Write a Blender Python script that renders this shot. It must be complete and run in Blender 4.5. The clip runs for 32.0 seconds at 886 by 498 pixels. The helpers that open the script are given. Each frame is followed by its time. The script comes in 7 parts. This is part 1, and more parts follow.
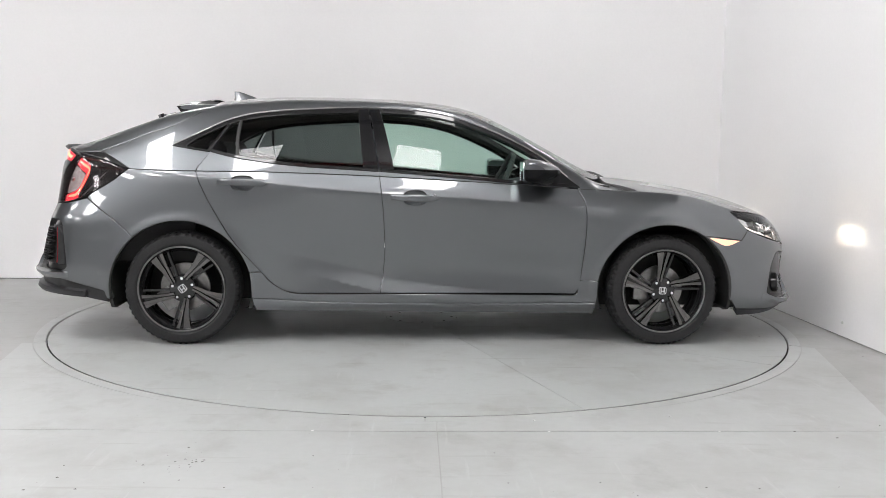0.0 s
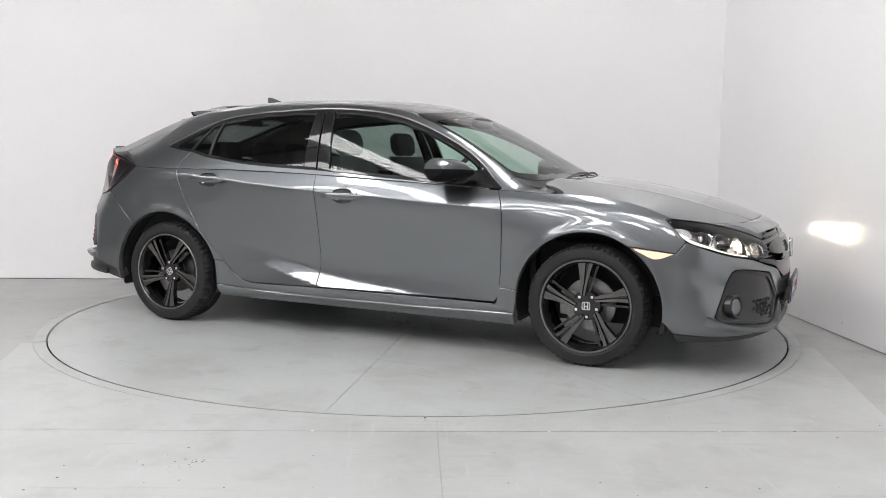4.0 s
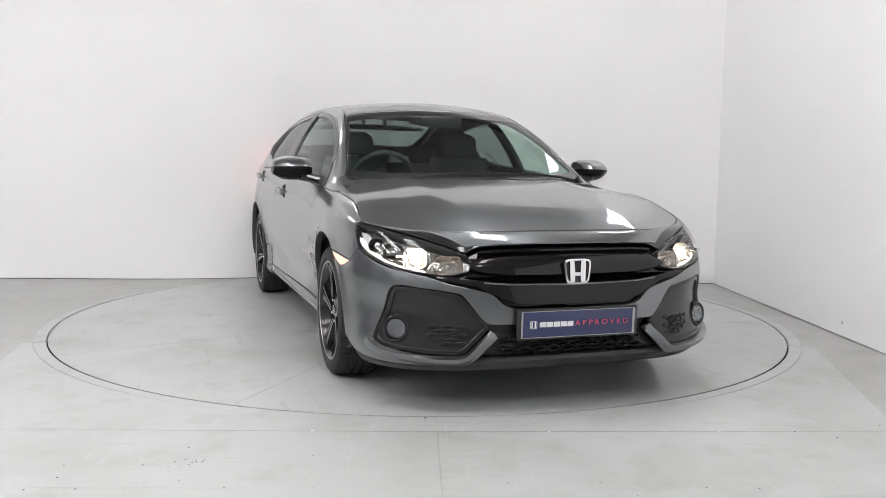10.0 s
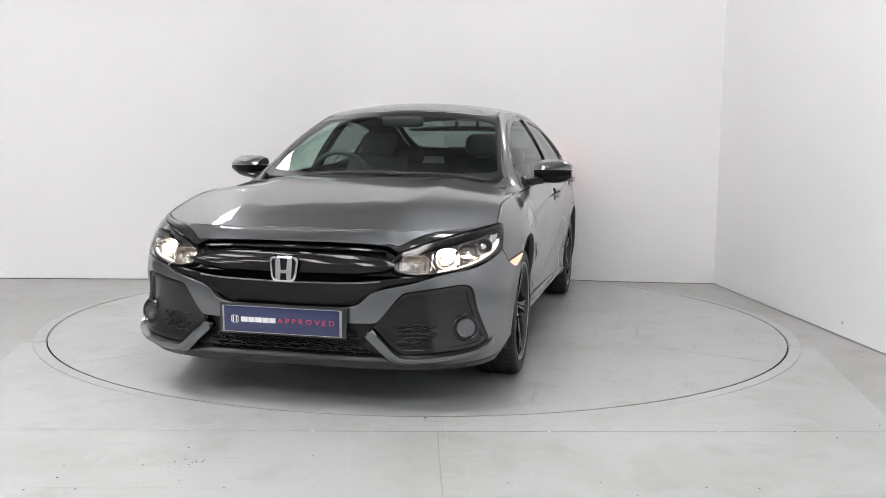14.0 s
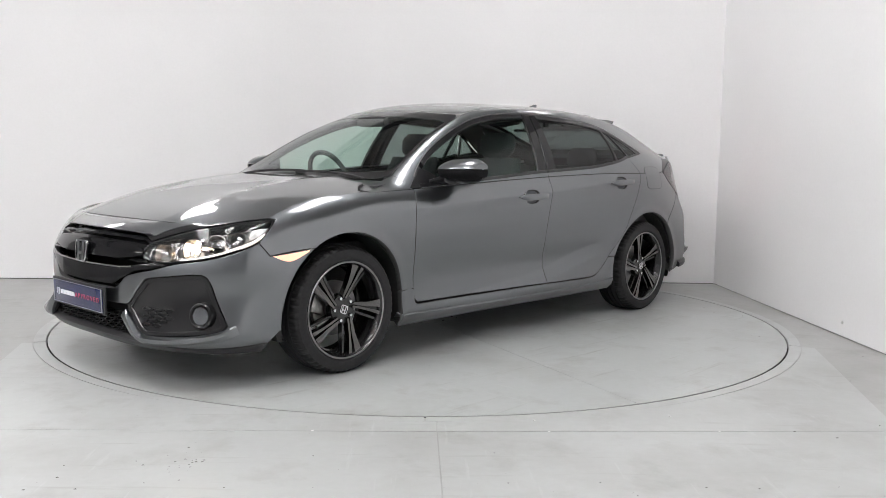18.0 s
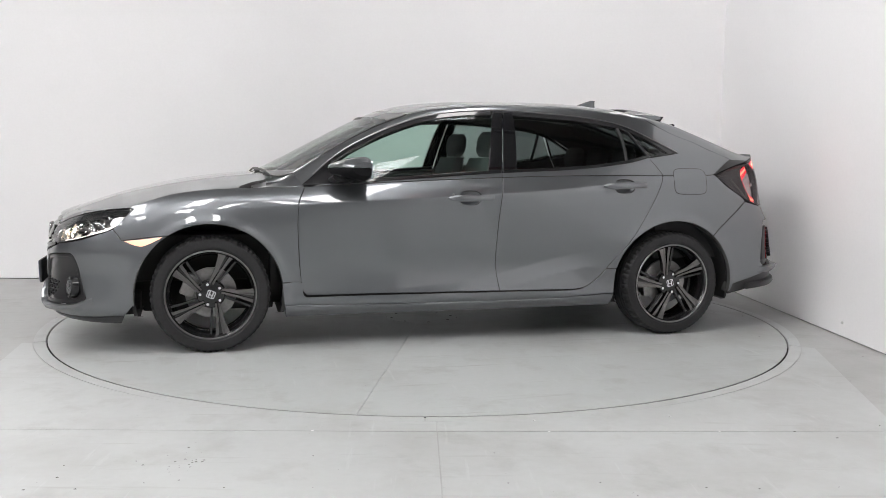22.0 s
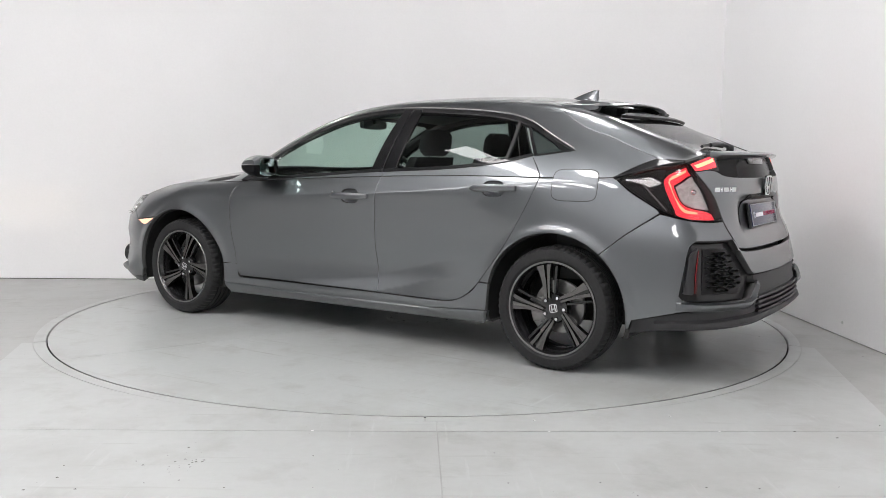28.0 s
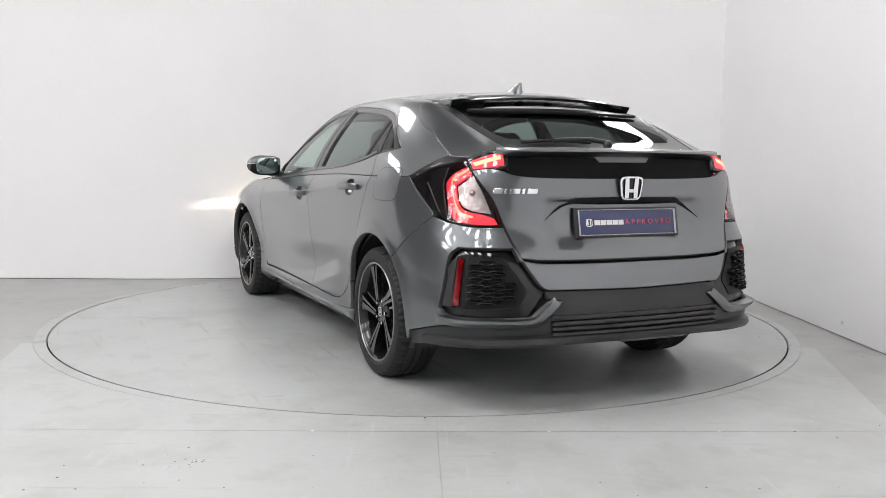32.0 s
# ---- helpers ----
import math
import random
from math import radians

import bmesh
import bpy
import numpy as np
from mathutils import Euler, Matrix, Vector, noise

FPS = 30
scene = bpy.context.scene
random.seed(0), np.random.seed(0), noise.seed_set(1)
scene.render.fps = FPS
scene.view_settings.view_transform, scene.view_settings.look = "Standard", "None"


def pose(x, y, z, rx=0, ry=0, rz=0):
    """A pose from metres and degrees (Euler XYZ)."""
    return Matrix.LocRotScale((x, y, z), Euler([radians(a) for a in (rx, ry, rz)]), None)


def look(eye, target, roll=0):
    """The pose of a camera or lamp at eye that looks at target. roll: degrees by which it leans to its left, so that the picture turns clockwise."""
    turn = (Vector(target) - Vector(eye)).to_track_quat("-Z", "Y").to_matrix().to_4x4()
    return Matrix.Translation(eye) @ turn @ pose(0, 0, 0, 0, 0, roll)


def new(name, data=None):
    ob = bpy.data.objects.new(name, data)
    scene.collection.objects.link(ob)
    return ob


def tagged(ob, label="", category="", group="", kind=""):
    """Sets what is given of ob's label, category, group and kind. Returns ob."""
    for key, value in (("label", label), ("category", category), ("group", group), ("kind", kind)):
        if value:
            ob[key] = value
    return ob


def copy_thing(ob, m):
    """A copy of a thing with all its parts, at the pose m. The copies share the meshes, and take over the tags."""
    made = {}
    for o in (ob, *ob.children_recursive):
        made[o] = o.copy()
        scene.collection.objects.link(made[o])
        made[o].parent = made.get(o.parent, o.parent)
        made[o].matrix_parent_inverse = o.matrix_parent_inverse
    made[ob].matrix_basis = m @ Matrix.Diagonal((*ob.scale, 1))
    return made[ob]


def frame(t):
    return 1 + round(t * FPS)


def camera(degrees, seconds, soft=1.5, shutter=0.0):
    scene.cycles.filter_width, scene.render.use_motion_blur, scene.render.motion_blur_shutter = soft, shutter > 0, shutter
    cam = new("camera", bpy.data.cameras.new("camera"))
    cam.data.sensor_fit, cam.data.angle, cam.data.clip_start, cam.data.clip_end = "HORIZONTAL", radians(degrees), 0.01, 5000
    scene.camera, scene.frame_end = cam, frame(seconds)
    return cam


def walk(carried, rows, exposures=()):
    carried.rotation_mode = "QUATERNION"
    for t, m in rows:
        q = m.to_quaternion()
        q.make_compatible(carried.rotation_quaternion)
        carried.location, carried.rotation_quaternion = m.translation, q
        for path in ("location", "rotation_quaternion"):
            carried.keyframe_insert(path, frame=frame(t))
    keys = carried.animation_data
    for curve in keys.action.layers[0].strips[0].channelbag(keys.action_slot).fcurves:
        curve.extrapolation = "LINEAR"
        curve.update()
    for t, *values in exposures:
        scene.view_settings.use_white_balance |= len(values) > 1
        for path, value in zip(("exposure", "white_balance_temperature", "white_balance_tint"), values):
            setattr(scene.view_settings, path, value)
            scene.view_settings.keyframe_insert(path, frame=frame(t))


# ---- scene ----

# ---- camera: stands still, a little above bonnet height ----
cam = camera(53.08, 32.0, soft=0.7)
EYE = (0.0, -5.790, 1.056)
VIEW = look(EYE, (0.02354, -4.7957, 0.95215), 0.79)
walk(cam, [(0.0, VIEW), (32.0, VIEW)])

# heading of the turntable, degrees, by seconds
TURN = [(0.0, 2.11), (0.5, -0.08), (1.0, -2.69), (1.5, -5.92), (2.0, -9.73), (2.5, -13.81), (3.0, -17.92),
        (3.5, -21.93), (5.5, -37.76), (6.0, -41.74), (7.0, -49.62), (8.0, -57.38), (9.0, -65.13), (10.0, -72.90),
        (11.0, -80.65), (12.0, -88.41), (13.0, -96.17), (14.0, -103.95), (14.5, -107.85), (16.5, -123.37),
        (17.0, -127.26), (18.0, -135.13), (19.0, -143.08), (20.0, -150.83), (21.0, -158.64), (22.0, -166.53),
        (23.0, -174.40), (24.0, -182.18), (25.0, -190.02), (25.5, -194.02), (27.5, -210.23), (28.0, -214.17),
        (29.0, -222.09), (30.0, -230.04), (31.0, -238.00), (32.0, -245.85)]
AXIS = (0.004, 0.020)  # the table's axis in the car's own plan

# ---- light: rows of ceiling panels in a dark hall ----
world = bpy.data.worlds.new("world")
scene.world = world
world.use_nodes = True
world.node_tree.nodes["Background"].inputs[0].default_value = (0.75, 0.8, 0.85, 1)
world.node_tree.nodes["Background"].inputs[1].default_value = 0.02
scene.view_settings.exposure = 0.36


# ---- materials ----
def material(name, color, rough=0.5, metal=0.0, coat=0.0, grain=0.0, scale=40.0, bump=0.0, rough_var=0.0,
             stain=0.0, stain_scale=1.5, emit=0.0, emit_color=None, coat_rough=0.03, spec=0.5, alpha_ior=None):
    """A procedural surface: fine grain and larger stains vary its colour and gloss, and a fine bump its relief."""
    m = bpy.data.materials.new(name)
    m.use_nodes = True
    nt = m.node_tree
    b = nt.nodes["Principled BSDF"]
    b.inputs["Base Color"].default_value = (*color, 1)
    b.inputs["Roughness"].default_value = rough
    b.inputs["Metallic"].default_value = metal
    b.inputs["Coat Weight"].default_value = coat
    b.inputs["Coat Roughness"].default_value = coat_rough
    b.inputs["Specular IOR Level"].default_value = spec
    if emit:
        b.inputs["Emission Color"].default_value = (*(emit_color or color), 1)
        b.inputs["Emission Strength"].default_value = emit
    if not (grain or stain or bump or rough_var):
        return m
    pos = nt.nodes.new("ShaderNodeTexCoord")

    def noise_at(s, detail):
        n = nt.nodes.new("ShaderNodeTexNoise")
        n.inputs["Scale"].default_value = s
        n.inputs["Detail"].default_value = detail
        nt.links.new(pos.outputs["Object"], n.inputs["Vector"])
        return n

    fine, broad = noise_at(scale, 4.0), noise_at(stain_scale, 5.0)
    if grain or stain:
        mix = nt.nodes.new("ShaderNodeMix")
        mix.data_type = "RGBA"
        mix.blend_type = "MULTIPLY"
        mix.inputs["Factor"].default_value = 1.0
        mix.inputs[6].default_value = (*color, 1)
        add = nt.nodes.new("ShaderNodeMath")
        add.operation = "ADD"
        for n, amount, slot in ((fine, grain, 0), (broad, stain, 1)):
            r = nt.nodes.new("ShaderNodeMapRange")
            r.inputs["From Min"].default_value, r.inputs["From Max"].default_value = 0.2, 0.8
            r.inputs["To Min"].default_value, r.inputs["To Max"].default_value = 0.5 - amount, 0.5 + amount
            nt.links.new(n.outputs["Fac"], r.inputs["Value"])
            nt.links.new(r.outputs["Result"], add.inputs[slot])
        nt.links.new(add.outputs[0], mix.inputs[7])
        nt.links.new(mix.outputs[2], b.inputs["Base Color"])
    if rough_var:
        r = nt.nodes.new("ShaderNodeMapRange")
        r.inputs["From Min"].default_value, r.inputs["From Max"].default_value = 0.2, 0.8
        r.inputs["To Min"].default_value, r.inputs["To Max"].default_value = rough - rough_var, rough + rough_var
        nt.links.new(broad.outputs["Fac"], r.inputs["Value"])
        nt.links.new(r.outputs["Result"], b.inputs["Roughness"])
    if bump:
        k = nt.nodes.new("ShaderNodeBump")
        k.inputs["Strength"].default_value = 0.6
        k.inputs["Distance"].default_value = bump
        nt.links.new(fine.outputs["Fac"], k.inputs["Height"])
        nt.links.new(k.outputs["Normal"], b.inputs["Normal"])
    return m


def glass(name, color, ior=1.45, rough=0.0):
    """A thin pane: a tinted see-through sheet with a clear reflection."""
    m = bpy.data.materials.new(name)
    m.use_nodes = True
    nt = m.node_tree
    for n in list(nt.nodes):
        nt.nodes.remove(n)
    out = nt.nodes.new("ShaderNodeOutputMaterial")
    mix = nt.nodes.new("ShaderNodeMixShader")
    see = nt.nodes.new("ShaderNodeBsdfTransparent")
    shine = nt.nodes.new("ShaderNodeBsdfGlossy")
    facing = nt.nodes.new("ShaderNodeLayerWeight")
    facing.inputs["Blend"].default_value = 0.5
    power = nt.nodes.new("ShaderNodeMath")
    power.operation = "POWER"
    power.inputs[1].default_value = 5.0
    fres = nt.nodes.new("ShaderNodeMath")
    fres.operation = "MULTIPLY_ADD"
    f0 = 1.2 * ((ior - 1) / (ior + 1)) ** 2
    fres.inputs[1].default_value, fres.inputs[2].default_value = 1 - f0, f0
    nt.links.new(facing.outputs["Facing"], power.inputs[0])
    nt.links.new(power.outputs[0], fres.inputs[0])
    see.inputs["Color"].default_value = (*color, 1)
    shine.inputs["Roughness"].default_value = rough
    nt.links.new(fres.outputs[0], mix.inputs[0])
    nt.links.new(see.outputs[0], mix.inputs[1])
    nt.links.new(shine.outputs[0], mix.inputs[2])
    nt.links.new(mix.outputs[0], out.inputs["Surface"])
    return m


def paint_metallic(name, color):
    """Grey metallic car paint: fine flakes under a clear coat."""
    m = material(name, color, rough=0.34, metal=1.0, coat=1.0, coat_rough=0.006)
    m.node_tree.nodes["Principled BSDF"].inputs["Coat IOR"].default_value = 1.75
    nt = m.node_tree
    b = nt.nodes["Principled BSDF"]
    pos = nt.nodes.new("ShaderNodeTexCoord")
    v = nt.nodes.new("ShaderNodeTexVoronoi")
    v.inputs["Scale"].default_value = 900.0
    nt.links.new(pos.outputs["Object"], v.inputs["Vector"])
    hsv = nt.nodes.new("ShaderNodeHueSaturation")
    hsv.inputs["Color"].default_value = (*color, 1)
    r = nt.nodes.new("ShaderNodeMapRange")
    r.inputs["To Min"].default_value, r.inputs["To Max"].default_value = 0.93, 1.08
    sep = nt.nodes.new("ShaderNodeSeparateColor")
    nt.links.new(v.outputs["Color"], sep.inputs[0])
    nt.links.new(sep.outputs[0], r.inputs["Value"])
    nt.links.new(r.outputs["Result"], hsv.inputs["Value"])
    nt.links.new(hsv.outputs[0], b.inputs["Base Color"])
    return m


PAINT = paint_metallic("grey_metallic_paint", (0.160, 0.170, 0.179))
GLOSS_BLACK = material("gloss_black", (0.010, 0.010, 0.011), rough=0.3, spec=0.1, coat=0.9)
GRILLE_BLACK = material("grille_black", (0.008, 0.008, 0.009), rough=0.2, spec=0.1, coat=0.55)
BLACK_PLASTIC = material("black_plastic", (0.024, 0.024, 0.026), rough=0.38, grain=0.1, scale=300, bump=0.0003)
LINER = material("wheel_arch_liner", (0.028, 0.028, 0.028), rough=0.9, grain=0.15, scale=120)
RUBBER = material("tyre_rubber", (0.022, 0.022, 0.023), spec=0.3, rough=0.62, grain=0.2, scale=90, rough_var=0.08, stain=0.12)
SEAL = material("rubber_seal", (0.018, 0.018, 0.018), rough=0.5)
CHROME = material("chrome", (0.82, 0.83, 0.85), rough=0.06, metal=1.0)
SATIN = material("machined_alloy", (0.30, 0.29, 0.29), rough=0.3, metal=1.0, grain=0.08, scale=200)
STEEL = material("brake_steel", (0.28, 0.275, 0.27), rough=0.35, metal=1.0, grain=0.15, scale=60)
GLASS_CLEAR = glass("green_tinted_glass", (0.70, 0.84, 0.78))
GLASS_DARK = glass("privacy_glass", (0.30, 0.34, 0.33))
GLASS_SCREEN = glass("windscreen_glass", (0.74, 0.86, 0.80), ior=1.5)
LENS = glass("lamp_cover", (0.93, 0.94, 0.95))
FABRIC = material("black_cloth", (0.072, 0.073, 0.077), rough=0.9, grain=0.3, scale=200)
DASH = material("dashboard_plastic", (0.06, 0.061, 0.063), rough=0.6, grain=0.2, scale=250)
INNER = material("inner_trim", (0.05, 0.05, 0.05), rough=0.8)
HEADLINER = material("pale_headliner", (0.38, 0.38, 0.37), rough=0.95)
WALL = material("white_wall_paint", (0.86, 0.855, 0.86), rough=0.6, grain=0.015, scale=60, stain=0.02, stain_scale=0.9, bump=0.0006)
def worn_floor(name, color, dirt, patches, streaks, specks, rough=0.4):
    """Painted floor: cloudy patches of dirt, long rubbed streaks, and small dark specks."""
    m = material(name, color, rough=rough, grain=0.03, scale=24, stain=0.03, stain_scale=0.9, rough_var=0.09, bump=0.0005)
    nt = m.node_tree
    b = nt.nodes["Principled BSDF"]
    last = b.inputs["Base Color"].links[0].from_socket
    pos = nt.nodes.new("ShaderNodeTexCoord")

    def layer(last, size, stretch, turn, detail, lo, hi, amount, tone):
        mp = nt.nodes.new("ShaderNodeMapping")
        mp.inputs["Scale"].default_value = stretch
        mp.inputs["Rotation"].default_value = (0, 0, turn)
        n = nt.nodes.new("ShaderNodeTexNoise")
        n.inputs["Scale"].default_value = size
        n.inputs["Detail"].default_value = detail
        n.inputs["Roughness"].default_value = 0.62
        r = nt.nodes.new("ShaderNodeMapRange")
        r.inputs["From Min"].default_value, r.inputs["From Max"].default_value = lo, hi
        r.inputs["To Max"].default_value = amount
        mix = nt.nodes.new("ShaderNodeMix")
        mix.data_type = "RGBA"
        mix.inputs[7].default_value = (*tone, 1)
        nt.links.new(pos.outputs["Object"], mp.inputs["Vector"])
        nt.links.new(mp.outputs[0], n.inputs["Vector"])
        nt.links.new(n.outputs["Fac"], r.inputs["Value"])
        nt.links.new(r.outputs["Result"], mix.inputs["Factor"])
        nt.links.new(last, mix.inputs[6])
        return mix.outputs[2]

    last = layer(last, 1.1, (1, 1, 1), 0.4, 8.0, 0.48, 0.72, patches, dirt)
    last = layer(last, 3.7, (1, 1, 1), 1.1, 10.0, 0.54, 0.70, patches * 0.8, dirt)
    last = layer(last, 2.2, (0.6, 9, 1), 0.9, 6.0, 0.60, 0.74, streaks, dirt)
    last = layer(last, 2.6, (10, 0.7, 1), 0.3, 6.0, 0.62, 0.75, streaks, tuple(min(1.0, c * 1.25) for c in color))
    last = layer(last, 60.0, (1, 1, 1), 0.0, 2.0, 0.74, 0.80, specks, tuple(c * 0.3 for c in dirt))
    nt.links.new(last, b.inputs["Base Color"])
    return m


FLOOR = worn_floor("grey_floor_paint", (0.452, 0.464, 0.460), (0.24, 0.235, 0.22), 0.40, 0.45, 0.6)
CONCRETE = worn_floor("grey_concrete", (0.400, 0.404, 0.398), (0.23, 0.225, 0.21), 0.45, 0.45, 0.7, 0.45)
TABLE = worn_floor("turntable_paint", (0.445, 0.462, 0.457), (0.20, 0.185, 0.165), 0.42, 0.5, 0.7, 0.34)
GAP = material("dark_gap", (0.02, 0.02, 0.02), rough=0.9)
STRIP = material("grey_shade_strip", (0.16, 0.16, 0.16), rough=0.8)
HALL = material("grey_hall_ceiling", (0.45, 0.445, 0.44), rough=0.8, grain=0.1, scale=8)
DARK_HALL = material("dark_hall_wall", (0.5, 0.5, 0.505), rough=0.8, grain=0.05, scale=5)
PALE_HALL = material("grey_hall_wall", (0.36, 0.36, 0.365), rough=0.8, grain=0.05, scale=5)
BEAM = material("steel_beam", (0.06, 0.06, 0.065), rough=0.6, grain=0.1)
RED_BEAM = material("red_steel", (0.35, 0.03, 0.03), rough=0.5)
PANEL_LIGHT = material("light_panel", (1, 1, 1), emit=11.0, emit_color=(1.0, 0.982, 0.985))
SPOKE = material("machined_spoke", (0.165, 0.160, 0.158), rough=0.24, metal=1.0, grain=0.06, scale=200)
LIT = material("lit_halogen", (1, 1, 1), emit=45.0, emit_color=(1.0, 0.80, 0.56))
LIT_SOFT = material("lit_side_lamp", (1, 1, 1), emit=0.9, emit_color=(1.0, 0.90, 0.78))
AMBER = material("lit_amber", (0.95, 0.50, 0.32), rough=0.25, emit=0.66, emit_color=(1.0, 0.60, 0.44))
BRIGHT = material("silvered_reflector", (0.52, 0.50, 0.48), rough=0.2, metal=0.95, grain=0.2, scale=60, bump=0.003)
LAMP_DARK = material("dark_lamp_chrome", (0.16, 0.155, 0.15), rough=0.28, metal=0.8, grain=0.2, scale=60, bump=0.002)
WARM_CHROME = material("amber_tinted_reflector", (0.58, 0.52, 0.46), rough=0.22, metal=0.8, grain=0.2, scale=70, bump=0.003)
BEAM_LIGHT = material("dipped_beam", (1, 1, 1), emit=17000.0, emit_color=(1.0, 0.80, 0.58))
DEEP_BLACK = material("satin_black", (0.014, 0.014, 0.015), rough=0.18, spec=0.03)
LENS_GREY = material("grey_lens", (0.16, 0.16, 0.165), rough=0.12, coat=0.6)
MESH_BLACK = material("vent_black", (0.014, 0.014, 0.015), rough=0.35, spec=0.2)
CRUMB = material("dark_crumbs", (0.06, 0.055, 0.05), rough=0.8)
WHITE_PAINT = material("white_screw_head", (0.75, 0.75, 0.74), rough=0.4)
SLOT_LIGHT = material("slot_light_gloss", (0.50, 0.50, 0.51), rough=0.15, coat=0.6, grain=0.05, scale=20)
CLEAR_SILVER = material("clear_silver_lens", (0.88, 0.87, 0.87), rough=0.16, metal=0.55, grain=0.25, scale=55, bump=0.006)
FOG_SILVER = material("fog_lamp_silver", (0.36, 0.36, 0.37), rough=0.22, metal=1.0, grain=0.3, scale=160, bump=0.003)
FOG_LENS = glass("fog_lamp_cover", (0.9, 0.91, 0.92), ior=1.22)


# ---- mesh helpers ----
def mesh_object(name, verts, faces, mat, parent=None, smooth=False, label=""):
    me = bpy.data.meshes.new(name)
    me.from_pydata([tuple(v) for v in verts], [], [tuple(f) for f in faces])
    me.validate()
    for m in (mat if isinstance(mat, (list, tuple)) else [mat]):
        me.materials.append(m)
    if smooth:
        me.shade_smooth()
    ob = new(name, me)
    ob.parent = parent
    if label:
        tagged(ob, label)
    return ob


def part(name, bm, mat, parent=None, label="", smooth=True, angle=35):
    me = bpy.data.meshes.new(name)
    bmesh.ops.recalc_face_normals(bm, faces=bm.faces)
    bm.to_mesh(me)
    bm.free()
    for m in (mat if isinstance(mat, (list, tuple)) else [mat]):
        me.materials.append(m)
    if smooth:
        me.shade_smooth()
        me.set_sharp_from_angle(angle=radians(angle))
    ob = new(name, me)
    ob.parent = parent
    if label:
        tagged(ob, label)
    return ob


def box(bm, lo, hi, bevel=0.0):
    r = bmesh.ops.create_cube(bm, size=1.0)
    c = [(a + b) / 2 for a, b in zip(lo, hi)]
    s = [abs(b - a) for a, b in zip(lo, hi)]
    for v in r["verts"]:
        v.co = Vector([c[i] + v.co[i] * s[i] for i in range(3)])
    if bevel:
        edges = {e for v in r["verts"] for e in v.link_edges}
        bmesh.ops.bevel(bm, geom=list(edges), offset=bevel, segments=2, profile=0.6, affect="EDGES")
    return bm


def boxes(*args):
    bm = bmesh.new()
    for a in args:
        box(bm, *a)
    return bm


def prism(bm, outline, z0, z1):
    """An upright solid over a plan outline."""
    n = len(outline)
    a = [bm.verts.new((x, y, z0)) for x, y in outline]
    b = [bm.verts.new((x, y, z1)) for x, y in outline]
    bm.faces.new(a[::-1]), bm.faces.new(b)
    for i in range(n):
        j = (i + 1) % n
        bm.faces.new((a[i], a[j], b[j], b[i]))
    return bm


def ring(bm, r0, r1, z0, z1, a0=0.0, a1=360.0, n=180):
    """A flat ring, or a stretch of one, with thickness."""
    full = abs(a1 - a0) >= 360
    k = n if full else n + 1
    rows = []
    for i in range(k):
        a = radians(a0 + (a1 - a0) * i / n)
        c, s = math.cos(a), math.sin(a)
        rows.append([bm.verts.new((r * c, r * s, z)) for r, z in ((r0, z0), (r1, z0), (r1, z1), (r0, z1))])
    for i in range(n):
        p, q = rows[i], rows[(i + 1) % k]
        for j in range(4):
            bm.faces.new((p[j], q[j], q[(j + 1) % 4], p[(j + 1) % 4]))
    if not full:
        bm.faces.new(rows[0]), bm.faces.new(rows[-1][::-1])
    return bm


# ---- the photo bay: floor, turntable, white walls ----
BAY = radians(1.15)          # the bay stands a little askew to the line of sight


def bay(x, y):
    return (x * math.cos(BAY) - y * math.sin(BAY), x * math.sin(BAY) + y * math.cos(BAY))


R_DISC = 2.267
WALL_H = 2.9
BACK, RIGHT, LEFT, FRONT = 1.665, 2.545, -6.2, -9.0
CEIL = 5.6

bm = bmesh.new()
outer = [bay(-16.5, -14), bay(14, -14), bay(14, 14), bay(-16.5, 14)]
inner = [(R_DISC * math.cos(a), R_DISC * math.sin(a)) for a in np.linspace(0, 2 * math.pi, 180, endpoint=False)]
vo = [bm.verts.new((x, y, -0.004)) for x, y in outer]
vi = [bm.verts.new((x, y, -0.004)) for x, y in inner]
vd = [bm.verts.new((x, y, -0.03)) for x, y in inner]
for i in range(180):
    bm.faces.new((vi[i], vd[i], vd[(i + 1) % 180], vi[(i + 1) % 180]))
edges = [bm.edges.new((vo[i], vo[(i + 1) % 4])) for i in range(4)]
edges += [bm.edges.get((vi[i], vi[(i + 1) % 180])) for i in range(180)]
bmesh.ops.triangle_fill(bm, edges=edges, use_beauty=True)
floor = part("floor", bm, CONCRETE, smooth=False)
tagged(floor, "grey painted workshop floor with faint stains", kind="structure")
part("floor_pit", ring(bmesh.new(), 0.01, R_DISC + 0.02, -0.06, -0.031), GAP, floor, smooth=False)


def floor_plate(name, pts, hole=None):
    """A painted plate, four millimetres thick, with a small gap to its neighbours."""
    bm = prism(bmesh.new(), pts, -0.0038, 0.0)
    return part(name, bm, FLOOR, floor, "", smooth=False)


def joint_pts(a0, a1, n):
    """The floor plates' edge round the rim: the joint narrows towards the front."""
    out = []
    for a in np.linspace(a0, a1, n):
        r = R2 + 0.0006 + 0.0042 / (1 + math.exp(min(40.0, (33 - abs(a - 270)) / 2.0)))
        out.append((r * math.cos(radians(a)), r * math.sin(radians(a))))
    return out


def rim_pts(r, a0, a1, n):
    return [(r * math.cos(radians(a)), r * math.sin(radians(a))) for a in np.linspace(a0, a1, n)]


